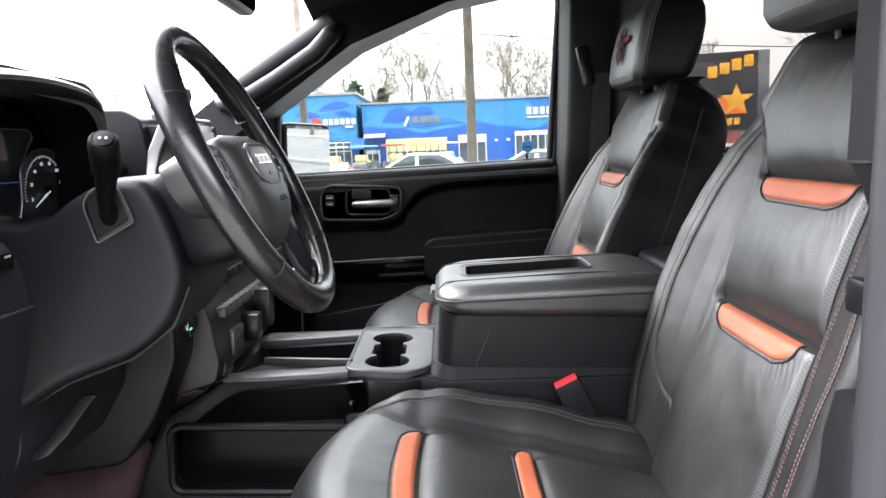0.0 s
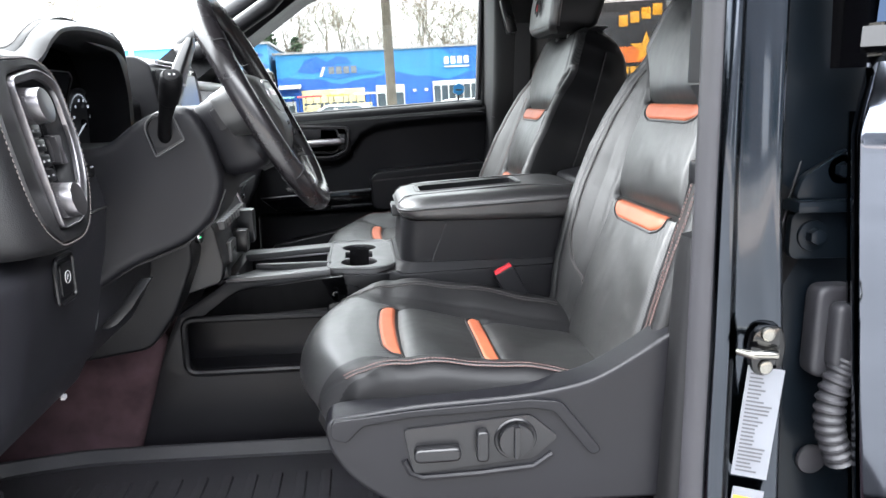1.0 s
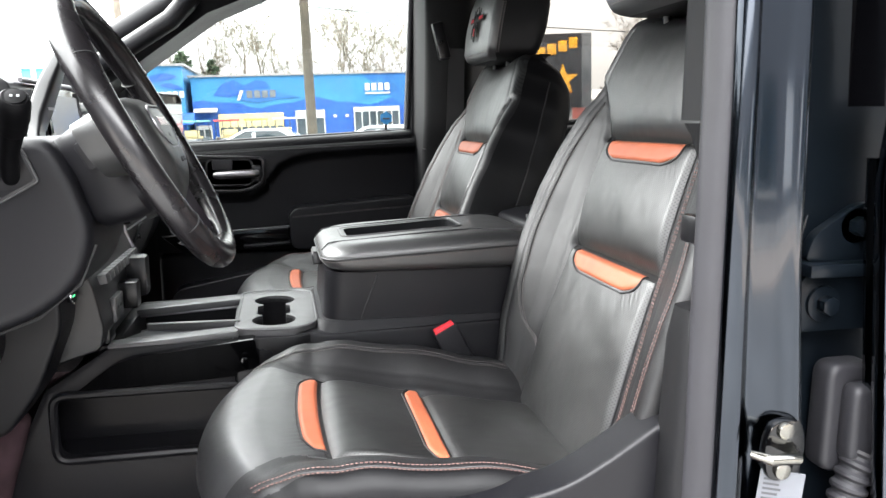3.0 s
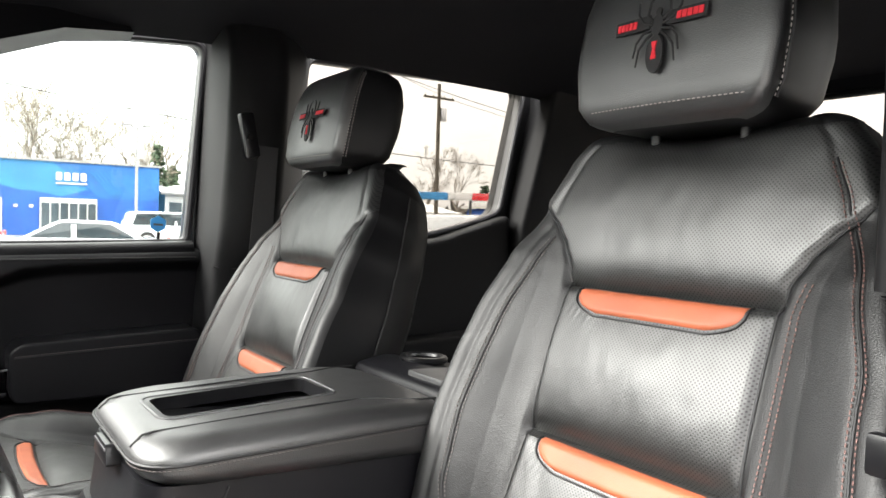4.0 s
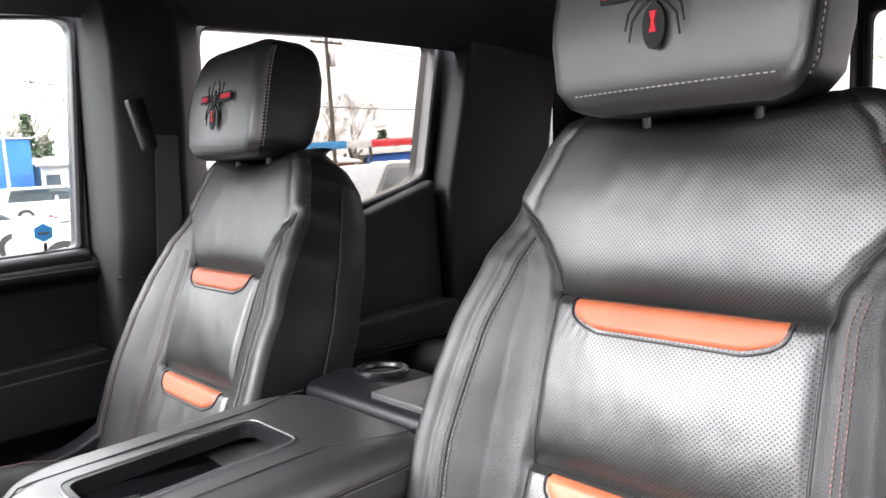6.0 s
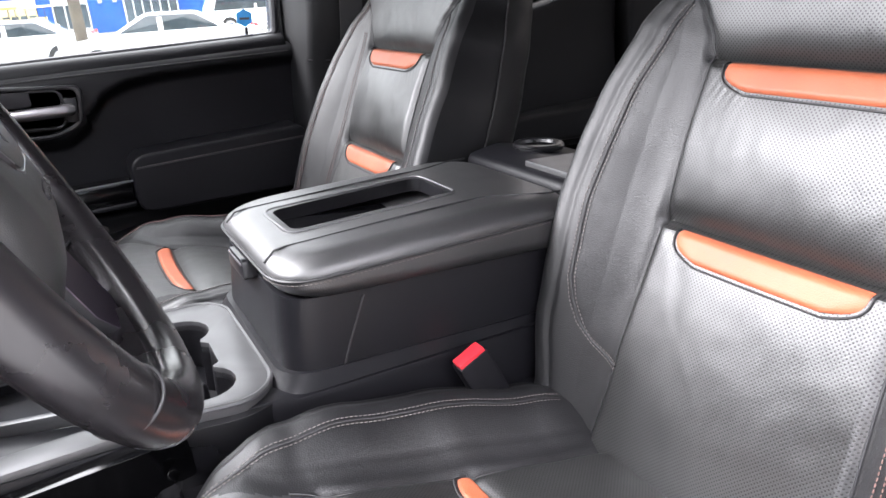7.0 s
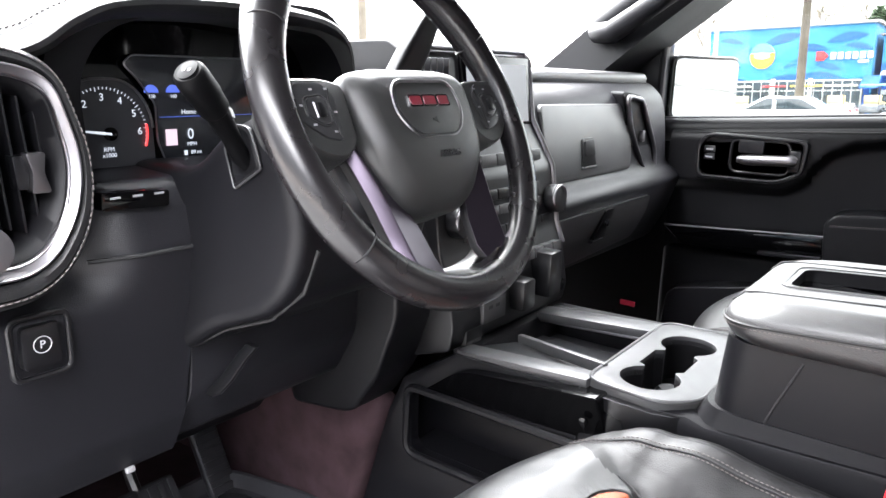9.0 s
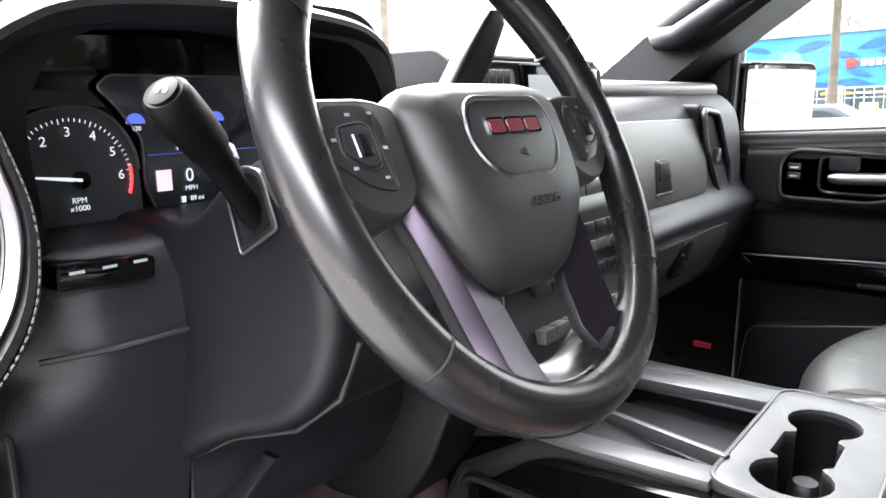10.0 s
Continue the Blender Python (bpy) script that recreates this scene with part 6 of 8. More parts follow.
part("slider_grip", box(-0.445, -0.430, 0.6635, 0.6765, 1.498, 1.526, 0.002), PLASTIC_S, vs_)

# the pod leans: its foot stands nearer the seat
for o in pod.children_recursive:
    o.data.transform(Matrix(((1, 0, -0.175, 0.175 * 1.515), (0, 1, 0, 0), (0, 0, 1, 0), (0, 0, 0, 1))))

def resample_loop(pts, step):
    out = []
    for (a, b), (c, d) in zip(pts, pts[1:] + pts[:1]):
        n = max(1, int(math.hypot(c - a, d - b) / step))
        out += [(a + (c - a) * i / n, b + (d - b) * i / n) for i in range(n)]
    return out
# knee panel and park brake
knee_prof = resample_loop(rounded([(-0.56, 1.497), (-0.452, 1.493), (-0.440, 1.475), (-0.428, 1.425), (-0.436, 1.36), (-0.470, 1.22), (-0.500, 1.165), (-0.60, 1.14), (-0.60, 1.40)], 0.012, 4), 0.008)
def knee_ring(y, grow=0.0):
    return [Vector((x - (0.034 * smooth_step(0.765, 0.70, y) * smooth_step(1.375, 1.415, z) + 0.02 * smooth_step(0.60, 0.50, y)) * (x > -0.55) - grow, y, z)) for x, z in knee_prof]
part("knee_panel", loft([knee_ring(0.500, 0.012), knee_ring(0.504, 0.004)] + [knee_ring(0.515 + 0.0125 * i) for i in range(25)] + [knee_ring(0.826, 0.0), knee_ring(0.831, 0.006)]), DASH, dash)
part("knee_panel", prism(rounded([(-0.60, 1.45), (-0.46, 1.44), (-0.45, 1.36), (-0.46, 1.25), (-0.50, 1.18), (-0.60, 1.14)], 0.014, 4), "y", 0.83, 1.10, 0.010, 3), DASH, dash)
part("panel_joint", tube([(-0.440, 0.720, 1.4240), (-0.4275, 0.766, 1.4240), (-0.4275, 0.83, 1.4240)], 0.0022, 6), CORD, dash)
part("end_panel", prism(rounded([(-1.1, 1.56), (-0.60, 1.60), (-0.50, 1.59), (-0.47, 1.42), (-0.50, 1.16), (-0.70, 1.0), (-1.1, 1.0)], 0.03, 4), "y", 0.475, 0.53, 0.016, 3), DASH, dash)
# the side of the tunnel with the start button
part("stack_cheek", prism(rounded([(-0.60, 1.46), (-0.42, 1.44), (-0.386, 1.36), (-0.384, 1.28), (-0.42, 1.19), (-0.47, 1.12), (-0.60, 1.10)], 0.02, 4), "y", 1.09, 1.18, 0.016, 3), PLASTIC, dash)
sb = part("start_button", disc((-0.388, 1.140, 1.322), (0.95, -0.15, 0.1), 0.0165, 0.010, 32, 0.002), PLASTIC_S, dash)
part("button_ring", tube([Vector((-0.380, 1.139, 1.323)) + Matrix.Rotation(0.15, 3, "Z") @ Vector((0, 0.0165 * math.cos(a), 0.0165 * math.sin(a))) for a in [i * math.pi / 16 for i in range(32)]], 0.0024, 8, True), CHROME, sb)
part("lit_line", box(-0.3775, -0.377, 1.132, 1.146, 1.3165, 1.3185), LCD_GREEN, sb)
pk = part("park_brake_switch", prism(rrect(0.652, 0.686, 1.340, 1.380, 0.006), "x", -0.440, -0.4285, 0.003), PLASTIC_S, dash)
part("switch_bezel", tube([Vector((-0.4315, y, z)) for y, z in rrect(0.644, 0.694, 1.332, 1.388, 0.010)], 0.0028, 8, True), PLASTIC_S, pk)
words("switch_letter", "P", 0.010, facing((-0.4278, 0.669, 1.362), (1, 0, 0)), WHITE_MARK, pk, 0.0002)
part("switch_mark", tube([Vector((-0.4280, 0.669 + 0.0075 * math.cos(a), 1.362 + 0.0075 * math.sin(a))) for a in [i * math.pi / 12 for i in range(24)]], 0.0005, 4, True), WHITE_MARK, pk)
dm = part("dimmer_switch", prism(rounded([(0.733, 1.470), (0.802, 1.467), (0.803, 1.484), (0.734, 1.488)], 0.004), "x", -0.47, -0.431, 0.004), PIANO, dash, "gloss black row of three switches")
for i in range(3):
    part("switch_line", box(-0.4312, -0.4304, 0.742 + 0.022 * i, 0.752 + 0.022 * i, 1.4805, 1.4825), GREY_MARK, dm)
part("hood_release_mark", box(-0.497, -0.492, 0.766, 0.776, 1.165, 1.171, 0.001), GREY_MARK, dash)
part("under_panel", prism([(-0.52, 1.17), (-1.15, 1.0), (-1.15, 1.20), (-0.55, 1.25)], "y", 0.52, 1.17, 0.01), PLASTIC, dash)

# ---- steering wheel and column ----
col = thing("steering_column", "black steering column with stalk, shifter and tilt lever", "steering column")
COL_Y = 0.920
side_prof = rounded([(-0.62, 1.500), (-0.425, 1.503), (-0.385, 1.538), (-0.335, 1.560), (-0.306, 1.556), (-0.282, 1.515), (-0.268, 1.455), (-0.285, 1.402), (-0.325, 1.366), (-0.405, 1.336), (-0.452, 1.302), (-0.62, 1.280)], [0.0, 0.03, 0.03, 0.02, 0.02, 0.02, 0.02, 0.03, 0.03, 0.03, 0.02, 0.0], 5)
bm = prism(side_prof, "y", COL_Y - 0.094, COL_Y + 0.094, 0.020, 5)
for v in bm.verts:
    v.co.y = COL_Y + (v.co.y - COL_Y) * (1 + 0.17 * 0.6 * smooth_step(-0.35, -0.43, v.co.x) * smooth_step(1.53, 1.46, v.co.z))
part("shroud", bm, PLASTIC, col)
part("boot_lip", tube([(-0.452, COL_Y - 0.088, 1.306), (-0.405, COL_Y - 0.080, 1.334), (-0.335, COL_Y - 0.074, 1.360), (-0.290, COL_Y - 0.072, 1.396), (-0.272, COL_Y - 0.070, 1.440)], 0.0022, 8), CORD, col)
bz_o = rounded([(-0.356, 1.490), (-0.316, 1.513), (-0.330, 1.549), (-0.352, 1.551), (-0.370, 1.534)], [0.004, 0.004, 0.008, 0.012, 0.012], 4)
bz_i = [(x * 0.86 - 0.345 * 0.14, z * 0.86 + 1.524 * 0.14) for x, z in bz_o]
bz = part("stalk_bezel", loft([[Vector((x, 0.8275 - d, z)) for x, z in o] for o, d in ((bz_o, 0.0), (bz_o, 0.0045), (bz_i, 0.0055), (bz_i, 0.003))]), PLASTIC_S, col)
part("bezel_line", tube([Vector((x, 0.8232, z)) for x, z in bz_o], 0.0012, 6, True), TRIM, bz)
stalk_path = [(-0.343, 0.832, 1.515), (-0.342, 0.822, 1.522), (-0.339, 0.814, 1.532), (-0.335, 0.805, 1.543), (-0.329, 0.794, 1.555), (-0.323, 0.783, 1.566)]
stalk = part("stalk", tube(stalk_path, [0.0098, 0.0090, 0.0086, 0.0088, 0.0100, 0.0112], 18), STALK, col)
part("stalk_grip", tube([(-0.3235, 0.784, 1.565), (-0.3225, 0.782, 1.567), (-0.317, 0.771, 1.577), (-0.3165, 0.770, 1.578), (-0.310, 0.755, 1.591), (-0.308, 0.7505, 1.5955), (-0.3072, 0.7485, 1.5975)], [0.0112, 0.0130, 0.0134, 0.0140, 0.0142, 0.0134, 0.0112], 24), STALK, stalk)
part("stalk_cap", disc((-0.3074, 0.7490, 1.5970), (0.15, -0.72, 0.68), 0.0094, 0.0018, 24, 0.0006), STALK, stalk)
for dx in (-0.0028, 0.0028):
    part("stalk_mark", xform(box(dx - 0.0012, dx + 0.0012, -0.0014, 0.0014, 0, 0.0003), facing((-0.3071, 0.7476, 1.5984), (0.15, -0.72, 0.68))), GREY_MARK, stalk)
for q in (0.25, 0.42):
    c = Vector((-0.3235, 0.784, 1.565)).lerp(Vector((-0.335, 0.805, 1.543)), q)
    part("stalk_mark", xform(box(-0.0035, 0.0035, -0.0012, 0.0012, 0, 0.0008), facing(c + Vector((0.0075, -0.003, 0.0055)), (0.72, -0.35, 0.6))), WHITE_MARK, stalk)
part("stalk_switch", xform(box(-0.0075, 0.0075, -0.0026, 0.0026, 0, 0.0012, 0.0005), facing((-0.3255, 0.8005, 1.5625), (0.62, 0.30, 0.72), (-0.2, 0.5, -0.6))), CORD, stalk)
part("tilt_lever", loft([[Vector((x + a, y + b, z)) for a, b in rrect(-w, w, -0.003, 0.003, 0.0025, 3)] for x, y, z, w in ((-0.398, 0.868, 1.310, 0.009), (-0.408, 0.862, 1.296, 0.009), (-0.430, 0.857, 1.266, 0.010), (-0.452, 0.855, 1.244, 0.011), (-0.460, 0.855, 1.238, 0.007))]), PLASTIC_S, col)
sh = part("shifter", loft([[Vector((c[0], c[1], c[2])) + Vector((a * 0.5, b, 0)) for a, b in rrect(-w, w, -h, h, min(w, h) * 0.5, 4)] for c, w, h in
     (((-0.37, 1.01, 1.535), 0.014, 0.012), ((-0.385, 1.06, 1.560), 0.016, 0.018), ((-0.388, 1.090, 1.585), 0.022, 0.026), ((-0.378, 1.108, 1.625), 0.022, 0.024), ((-0.366, 1.120, 1.660), 0.018, 0.018), ((-0.362, 1.123, 1.672), 0.010, 0.010))]), PLASTIC_S, col)
part("shifter_mark", xform(box(-0.010, 0.010, -0.002, 0.002, 0, 0.0006), facing((-0.373, 1.092, 1.592), (1, -0.1, 0.2))), WHITE_MARK, sh)

WHEEL = facing((-0.220, 0.920, 1.562), (math.cos(radians(28)), 0.0, math.sin(radians(28))))
wheel = thing("steering_wheel", "black leather steering wheel with satin spokes and control keys", "steering wheel", at=CAB @ WHEEL)
RIM = material("worn_wheel_leather", (0.008, 0.0072, 0.008), 0.27, spec=0.6, vary=0.08, vary_scale=14, rough_vary=0.02)
KEY_SATIN = material("dark_satin_key_plastic", (0.030, 0.030, 0.032), 0.34, metal=0.35, rough_vary=0.04, vary_scale=20)
RIM_X, RIM_Y = 0.155, 0.169


def rim_pt(a, grow=0.0):
    k = 1 - 0.012 * max(0.0, -math.sin(a)) ** 6
    return Vector(((RIM_X + grow) * math.cos(a), (RIM_Y + grow) * k * math.sin(a), 0))


def rim_radius(a):
    """Thicker at the thumb rests, above the side spokes."""
    return 0.0146 + 0.0022 * max(math.exp(-((math.degrees(a) - q) / 16) ** 2) for q in (38, 142))


def grip(angles, closed, d=0.0):
    pts = [rim_pt(a) for a in angles]
    return tube(pts, [rim_radius(a) + d for a in angles], 22, closed, flat=1.12)


# the rim's leather: two smooth arcs and two side grips, sewn together
part("rim", grip([2 * math.pi * i / 120 for i in range(120)], True), RIM, wheel)
for a in (28, 152, 219, 321):
    c = rim_pt(radians(a))
    d = c.normalized()
    q0 = rim_radius(radians(a)) + 0.0001
    part("rim_seam", tube([c + d * q0 * math.cos(q) + Vector((0, 0, 1.12 * q0 * math.sin(q))) for q in [i * math.pi / 12 for i in range(24)]], 0.0008, 5, True), CORD, wheel)
# cross stitches on the inner side of the grips
for a0, a1 in ((-36, 27), (30, 62), (153, 216), (118, 150)):
    n = int((a1 - a0) / 1.7)
    for i in range(n):
        a = radians(a0 + (a1 - a0) * i / (n - 1))
        c, t = rim_pt(a, -rim_radius(a) * 0.92), Vector((-math.sin(a), math.cos(a), 0)) * 0.0022
        bm = tube([c + t + Vector((0, 0, 0.0075)), c - t + Vector((0, 0, 0.0015))], 0.0006, 4)
        tube([c - t + Vector((0, 0, 0.0075)), c + t + Vector((0, 0, 0.0015))], 0.0006, 4, bm=bm)
        part("stitch", bm, THREAD_L, wheel)
def mirrored(half):
    """A closed outline from its right half, top to bottom."""
    return half + [(-x, y) for x, y in half[::-1]]


hub = rounded(mirrored([(0.050, 0.046), (0.076, 0.041), (0.083, 0.030), (0.080, -0.012), (0.072, -0.045), (0.054, -0.078), (0.030, -0.091)]), [0.03, 0.012, 0.012, 0.03, 0.03, 0.025, 0.03, 0.03, 0.025, 0.03, 0.03, 0.012, 0.012, 0.03], 5)
def hub_z(k, z):
    # the lower half falls back towards the column
    return [Vector((x * k, -0.018 + (y + 0.018) * k, z - 0.016 * smooth_step(-0.028, -0.095, y * k) - 0.004 * smooth_step(0.02, 0.05, y * k))) for x, y in hub]
pad = part("airbag_pad", loft([hub_z(0.97, -0.040), hub_z(1.0, -0.010), hub_z(0.992, -0.004), hub_z(0.965, 0.001), hub_z(0.80, 0.0085), hub_z(0.76, 0.0095), hub_z(0.5, 0.0115), hub_z(0.2, 0.0122)]), SOFT_PAD, wheel)
badge = rounded(mirrored([(0.040, 0.0255), (0.048, -0.002), (0.030, -0.027)]), [0.012, 0.016, 0.014, 0.014, 0.016, 0.012], 6)
part("badge_ring", tube([Vector((x, y, 0.0118 - 0.05 * max(0.0, abs(x) - 0.025) - 0.0016 * (y < -0.02))) for x, y in badge], 0.0024, 8, True, flat=0.8), SATIN, pad)
part("badge_face", prism([(x * 0.95, y * 0.94) for x, y in badge], "z", 0.004, 0.0128, 0.001), SOFT_PAD, pad)
# the maker's mark as three plain red blocks edged in chrome
for x, w in ((-0.0195, 0.0090), (0.0, 0.0098), (0.0195, 0.0088)):
    part("mark_edge", prism(rrect(x - w, x + w, 0.0005, 0.0118, 0.0022, 3), "z", 0.0125, 0.0142), CHROME, pad)
    part("mark_block", prism(rrect(x - w + 0.0015, x + w - 0.0015, 0.0020, 0.0103, 0.0015, 3), "z", 0.0138, 0.0147), MARK_RED, pad)
part("horn_mark", prism([(-0.0035, -0.0105), (-0.001, -0.0105), (0.003, -0.0085), (0.003, -0.0150), (-0.001, -0.0130), (-0.0035, -0.0130)], "z", 0.0120, 0.0132), CORD, pad)
words("airbag_word", "AIRBAG", 0.0088, Matrix.Translation((0.006, -0.0440, 0.0098)), CORD, pad, 0.0022)
for k in (-1, 1):
    flip = (lambda pts: pts) if k > 0 else (lambda pts: [(-x, y) for x, y in pts][::-1])
    pod_o = rounded([(0.078, 0.030), (0.098, 0.036), (0.140, 0.036), (0.150, 0.020), (0.149, -0.008), (0.126, -0.032), (0.100, -0.037), (0.082, -0.022)], [0.006, 0.01, 0.012, 0.02, 0.015, 0.016, 0.012, 0.008], 5)
    def pod_ring(g, z, dy=0.0):
        return [Vector((0.115 * k + (x - 0.115 * k) * g, y * g + dy, z)) for x, y in flip(pod_o)]
    part("spoke", loft([pod_ring(0.86, -0.042, 0.002), pod_ring(0.98, -0.024, -0.001), pod_ring(1.0, -0.010), pod_ring(0.985, -0.002), pod_ring(0.95, 0.0025), pod_ring(0.90, 0.004)]), SOFT_PAD, wheel)
    plate = flip(rounded([(0.096, 0.020), (0.106, 0.030), (0.136, 0.029), (0.141, 0.000), (0.118, -0.017), (0.100, -0.021)], 0.006, 4))
    sw = part("switch_plate", prism(plate, "z", 0.002, 0.0062, 0.0015, 2), KEY_SATIN, wheel)
    ring = flip(rounded([(0.106, 0.016), (0.112, 0.019), (0.130, 0.017), (0.132, 0.001), (0.118, -0.008), (0.107, -0.007)], 0.004, 4))
    part("switch_gap", tube([Vector((x, y, 0.0062)) for x, y in ring], 0.0008, 5, True), CORD, sw)
    part("switch_gap", tube([(k * 0.1005, 0.024, 0.0062), (k * 0.1045, 0.012, 0.0062), (k * 0.1035, -0.018, 0.0062)], 0.0008, 5), CORD, sw)
    part("switch_key", prism(flip(rounded([(0.1075, 0.0145), (0.113, 0.0175), (0.1285, 0.0155), (0.1305, 0.0015), (0.118, -0.0065), (0.1085, -0.0055)], 0.004, 4)), "z", 0.005, 0.0078, 0.0012, 2), KEY_SATIN, sw)
    x0, x1 = sorted((k * 0.1135, k * 0.1215))
    part("switch_roller", box(x0, x1, -0.001, 0.0115, 0.006, 0.0112, 0.0025), PLASTIC_S, sw)
    part("roller_edge", tube([(k * 0.1225, -0.001, 0.0084), (k * 0.1225, 0.0115, 0.0084)], 0.0009, 6), SATIN, sw)
    for x, y in ((0.103, 0.024), (0.119, 0.0235), (0.134, 0.010), (0.1265, -0.006), (0.107, -0.0125), (0.1005, 0.004)):
        part("switch_mark", box(k * x - 0.0016, k * x + 0.0016, y - 0.0008, y + 0.0008, 0.0060, 0.0066), GREY_MARK, sw)
    # the lower spoke: a ridged satin blade from under the pod down to the rim
    rows = []
    for y, xi, xr, xo, h in ((-0.020, 0.066, 0.086, 0.094, -0.020), (-0.040, 0.058, 0.081, 0.091, -0.018), (-0.070, 0.045, 0.075, 0.086, -0.016), (-0.100, 0.035, 0.071, 0.082, -0.0155), (-0.128, 0.031, 0.068, 0.079, -0.014), (-0.142, 0.032, 0.068, 0.078, -0.009), (-0.150, 0.034, 0.066, 0.073, -0.006)):
        ring = [(xi, y, h - 0.016), (xi, y, h - 0.012), (xi + 0.002, y, h - 0.009), (xr - 0.002, y, h - 0.0005), (xr, y, h), (xr + 0.002, y, h - 0.001), (xo - 0.001, y, h - 0.0075), (xo, y, h - 0.010), (xo, y, h - 0.016)]
        rows.append([Vector((k * x, yy, z)) for x, yy, z in (ring if k > 0 else ring[::-1])])
    blade = part("lower_spoke", loft(rows), SOFT, wheel)
    skin = []
    for r_ in rows:
        q = r_ if k > 0 else r_[::-1]
        up = Vector((0, 0, 0.0008))
        skin.append([q[2] + up, q[3] + up, q[4] + up, q[5] + up, q[6] + up, q[6] - up, q[4] - up, q[2] - up])
    part("spoke_face", loft(skin if k > 0 else [r_[::-1] for r_ in skin]), SPOKE, blade, "lilac-grey satin metal face")
    # paddle recess on the back of the cover
    part("back_key", prism(rrect(-0.012, 0.020, -0.062, -0.040, 0.006, 4), "x", *sorted((k * 0.078, k * 0.0865)), 0.002), PLASTIC, wheel)
for ob in wheel.children:
    kind = ob.name.split(".")[0]
    if kind in ("airbag_pad", "lower_spoke"):
        for o in (ob, *ob.children_recursive):
            o.data.transform(Matrix.Translation((0.005, 0, 0.006) if kind == "airbag_pad" else (0.009, 0, 0.008)))
# the foot of the spokes lies on the rim as a leather shelf
def foot(s, t):
    a = radians(244 + 52 * s)
    c = rim_pt(a, -0.012 - 0.016 * (1 - t))
    return (c.x, c.y, -0.026 + 0.030 * t ** 1.3)
bm = grid(foot, 28, 8)
up = bmesh.ops.extrude_face_region(bm, geom=bm.faces[:])
bmesh.ops.translate(bm, vec=(0, 0, -0.004), verts=[v for v in up["geom"] if isinstance(v, bmesh.types.BMVert)])
part("lower_bridge", bm, RIM, wheel)
part("back_cover", loft([[Vector((x, y, z)) for x, y in rrect(-w, w, -0.082 + d, 0.040 - d * 0.5, 0.03, 6)] for z, w, d in ((-0.096, 0.066, 0.020), (-0.085, 0.076, 0.008), (-0.050, 0.084, 0.0), (-0.034, 0.084, 0.0), (-0.026, 0.078, 0.004))]), PLASTIC, wheel)

# ---- footwell ----
def ribbed_pedal(name, label, m, half_y, half_z, ribs, across, arm):
    p = thing(name, label, "pedal")
    part("pad", xform(box(-0.008, 0.008, -half_y, half_y, -half_z, half_z, 0.007, 3), m), RUBBER, p)
    for i in range(ribs):
        f = (i + 0.5) / ribs * 2 - 1
        w = 0.6 / ribs
        if across:
            b = box(0.007, 0.0115, -half_y * 0.86, half_y * 0.86, half_z * (f - w), half_z * (f + w), 0.0015)
        else:
            b = box(0.007, 0.0115, half_y * (f - w), half_y * (f + w), -half_z * 0.84, half_z * 0.84, 0.0015)
        part("rib", xform(b, m), RUBBER, p)
    part("arm", tube(arm, 0.009, 8), PLASTIC_S, p)
ribbed_pedal("brake_pedal", "black ribbed brake pedal in the footwell", Matrix.Translation((-0.72, 0.905, 0.945)) @ pose(0, 0, 0, 0, -38, 0), 0.058, 0.040, 7, False, [(-0.728, 0.905, 0.950), (-0.80, 0.905, 1.06), (-0.83, 0.905, 1.20)])
ribbed_pedal("accelerator_pedal", "black ribbed accelerator pedal in the footwell", Matrix.Translation((-0.80, 1.075, 0.935)) @ pose(0, 0, 0, 0, -28, 0), 0.026, 0.068, 6, True, [(-0.815, 1.075, 0.95), (-0.87, 1.075, 1.10)])
mat_thing = thing("floor_mat", "black ribbed rubber floor mat in the driver's footwell", "floor mat")
mat_o = rounded([(-0.80, 0.56), (-0.06, 0.56), (-0.06, 1.13), (-0.62, 1.14), (-0.80, 1.10)], 0.05)
part("mat_sheet", prism(mat_o, "z", 0.868, 0.880, 0.004), RUBBER, mat_thing)
part("mat_lip", loft([[Vector((-0.43 + (x + 0.43) * k, 0.85 + (y - 0.85) * k, z)) for x, y in mat_o] for k, z in ((0.93, 0.881), (0.955, 0.884), (0.985, 0.905), (1.0, 0.907), (1.0, 0.870))], caps=False), RUBBER, mat_thing)
for i in range(11):
    part("mat_rib", box(-0.62 + 0.045 * i, -0.602 + 0.045 * i, 0.66, 1.04, 0.879, 0.887, 0.002), RUBBER, mat_thing)
# heel pad with a round badge field and raised bars
part("mat_badge", prism([(-0.16 + 0.045 * math.cos(a), 0.86 + 0.085 * math.sin(a)) for a in [i * math.pi / 16 for i in range(32)]], "z", 0.879, 0.888, 0.003), RUBBER, mat_thing)
part("footwell_side", prism([(-1.15, 0.82), (-0.55, 0.82), (-0.46, 1.12), (-0.60, 1.20), (-1.15, 1.2)], "y", 1.14, 1.19, 0.02, 3), CARPET, console)

# ---- outside ----
W0 = Matrix()
ASPHALT = material("asphalt", (0.135, 0.134, 0.132), 0.92, noise_scale=60, bump=0.004, vary=0.25, vary_scale=0.6)
CONCRETE = material("concrete_kerb", (0.36, 0.35, 0.33), 0.9, noise_scale=30, bump=0.003, vary=0.2, vary_scale=2)
MURAL = material("light_blue_wall_paint", (0.024, 0.155, 0.33), 0.7, vary=0.18, vary_scale=0.4, noise_scale=8, bump=0.004)
MURAL_D = material("deep_blue_wall_paint", (0.008, 0.066, 0.29), 0.7, vary=0.25, vary_scale=0.6)
MURAL_M = material("mid_blue_wall_paint", (0.013, 0.095, 0.285), 0.7, vary=0.25, vary_scale=0.6)
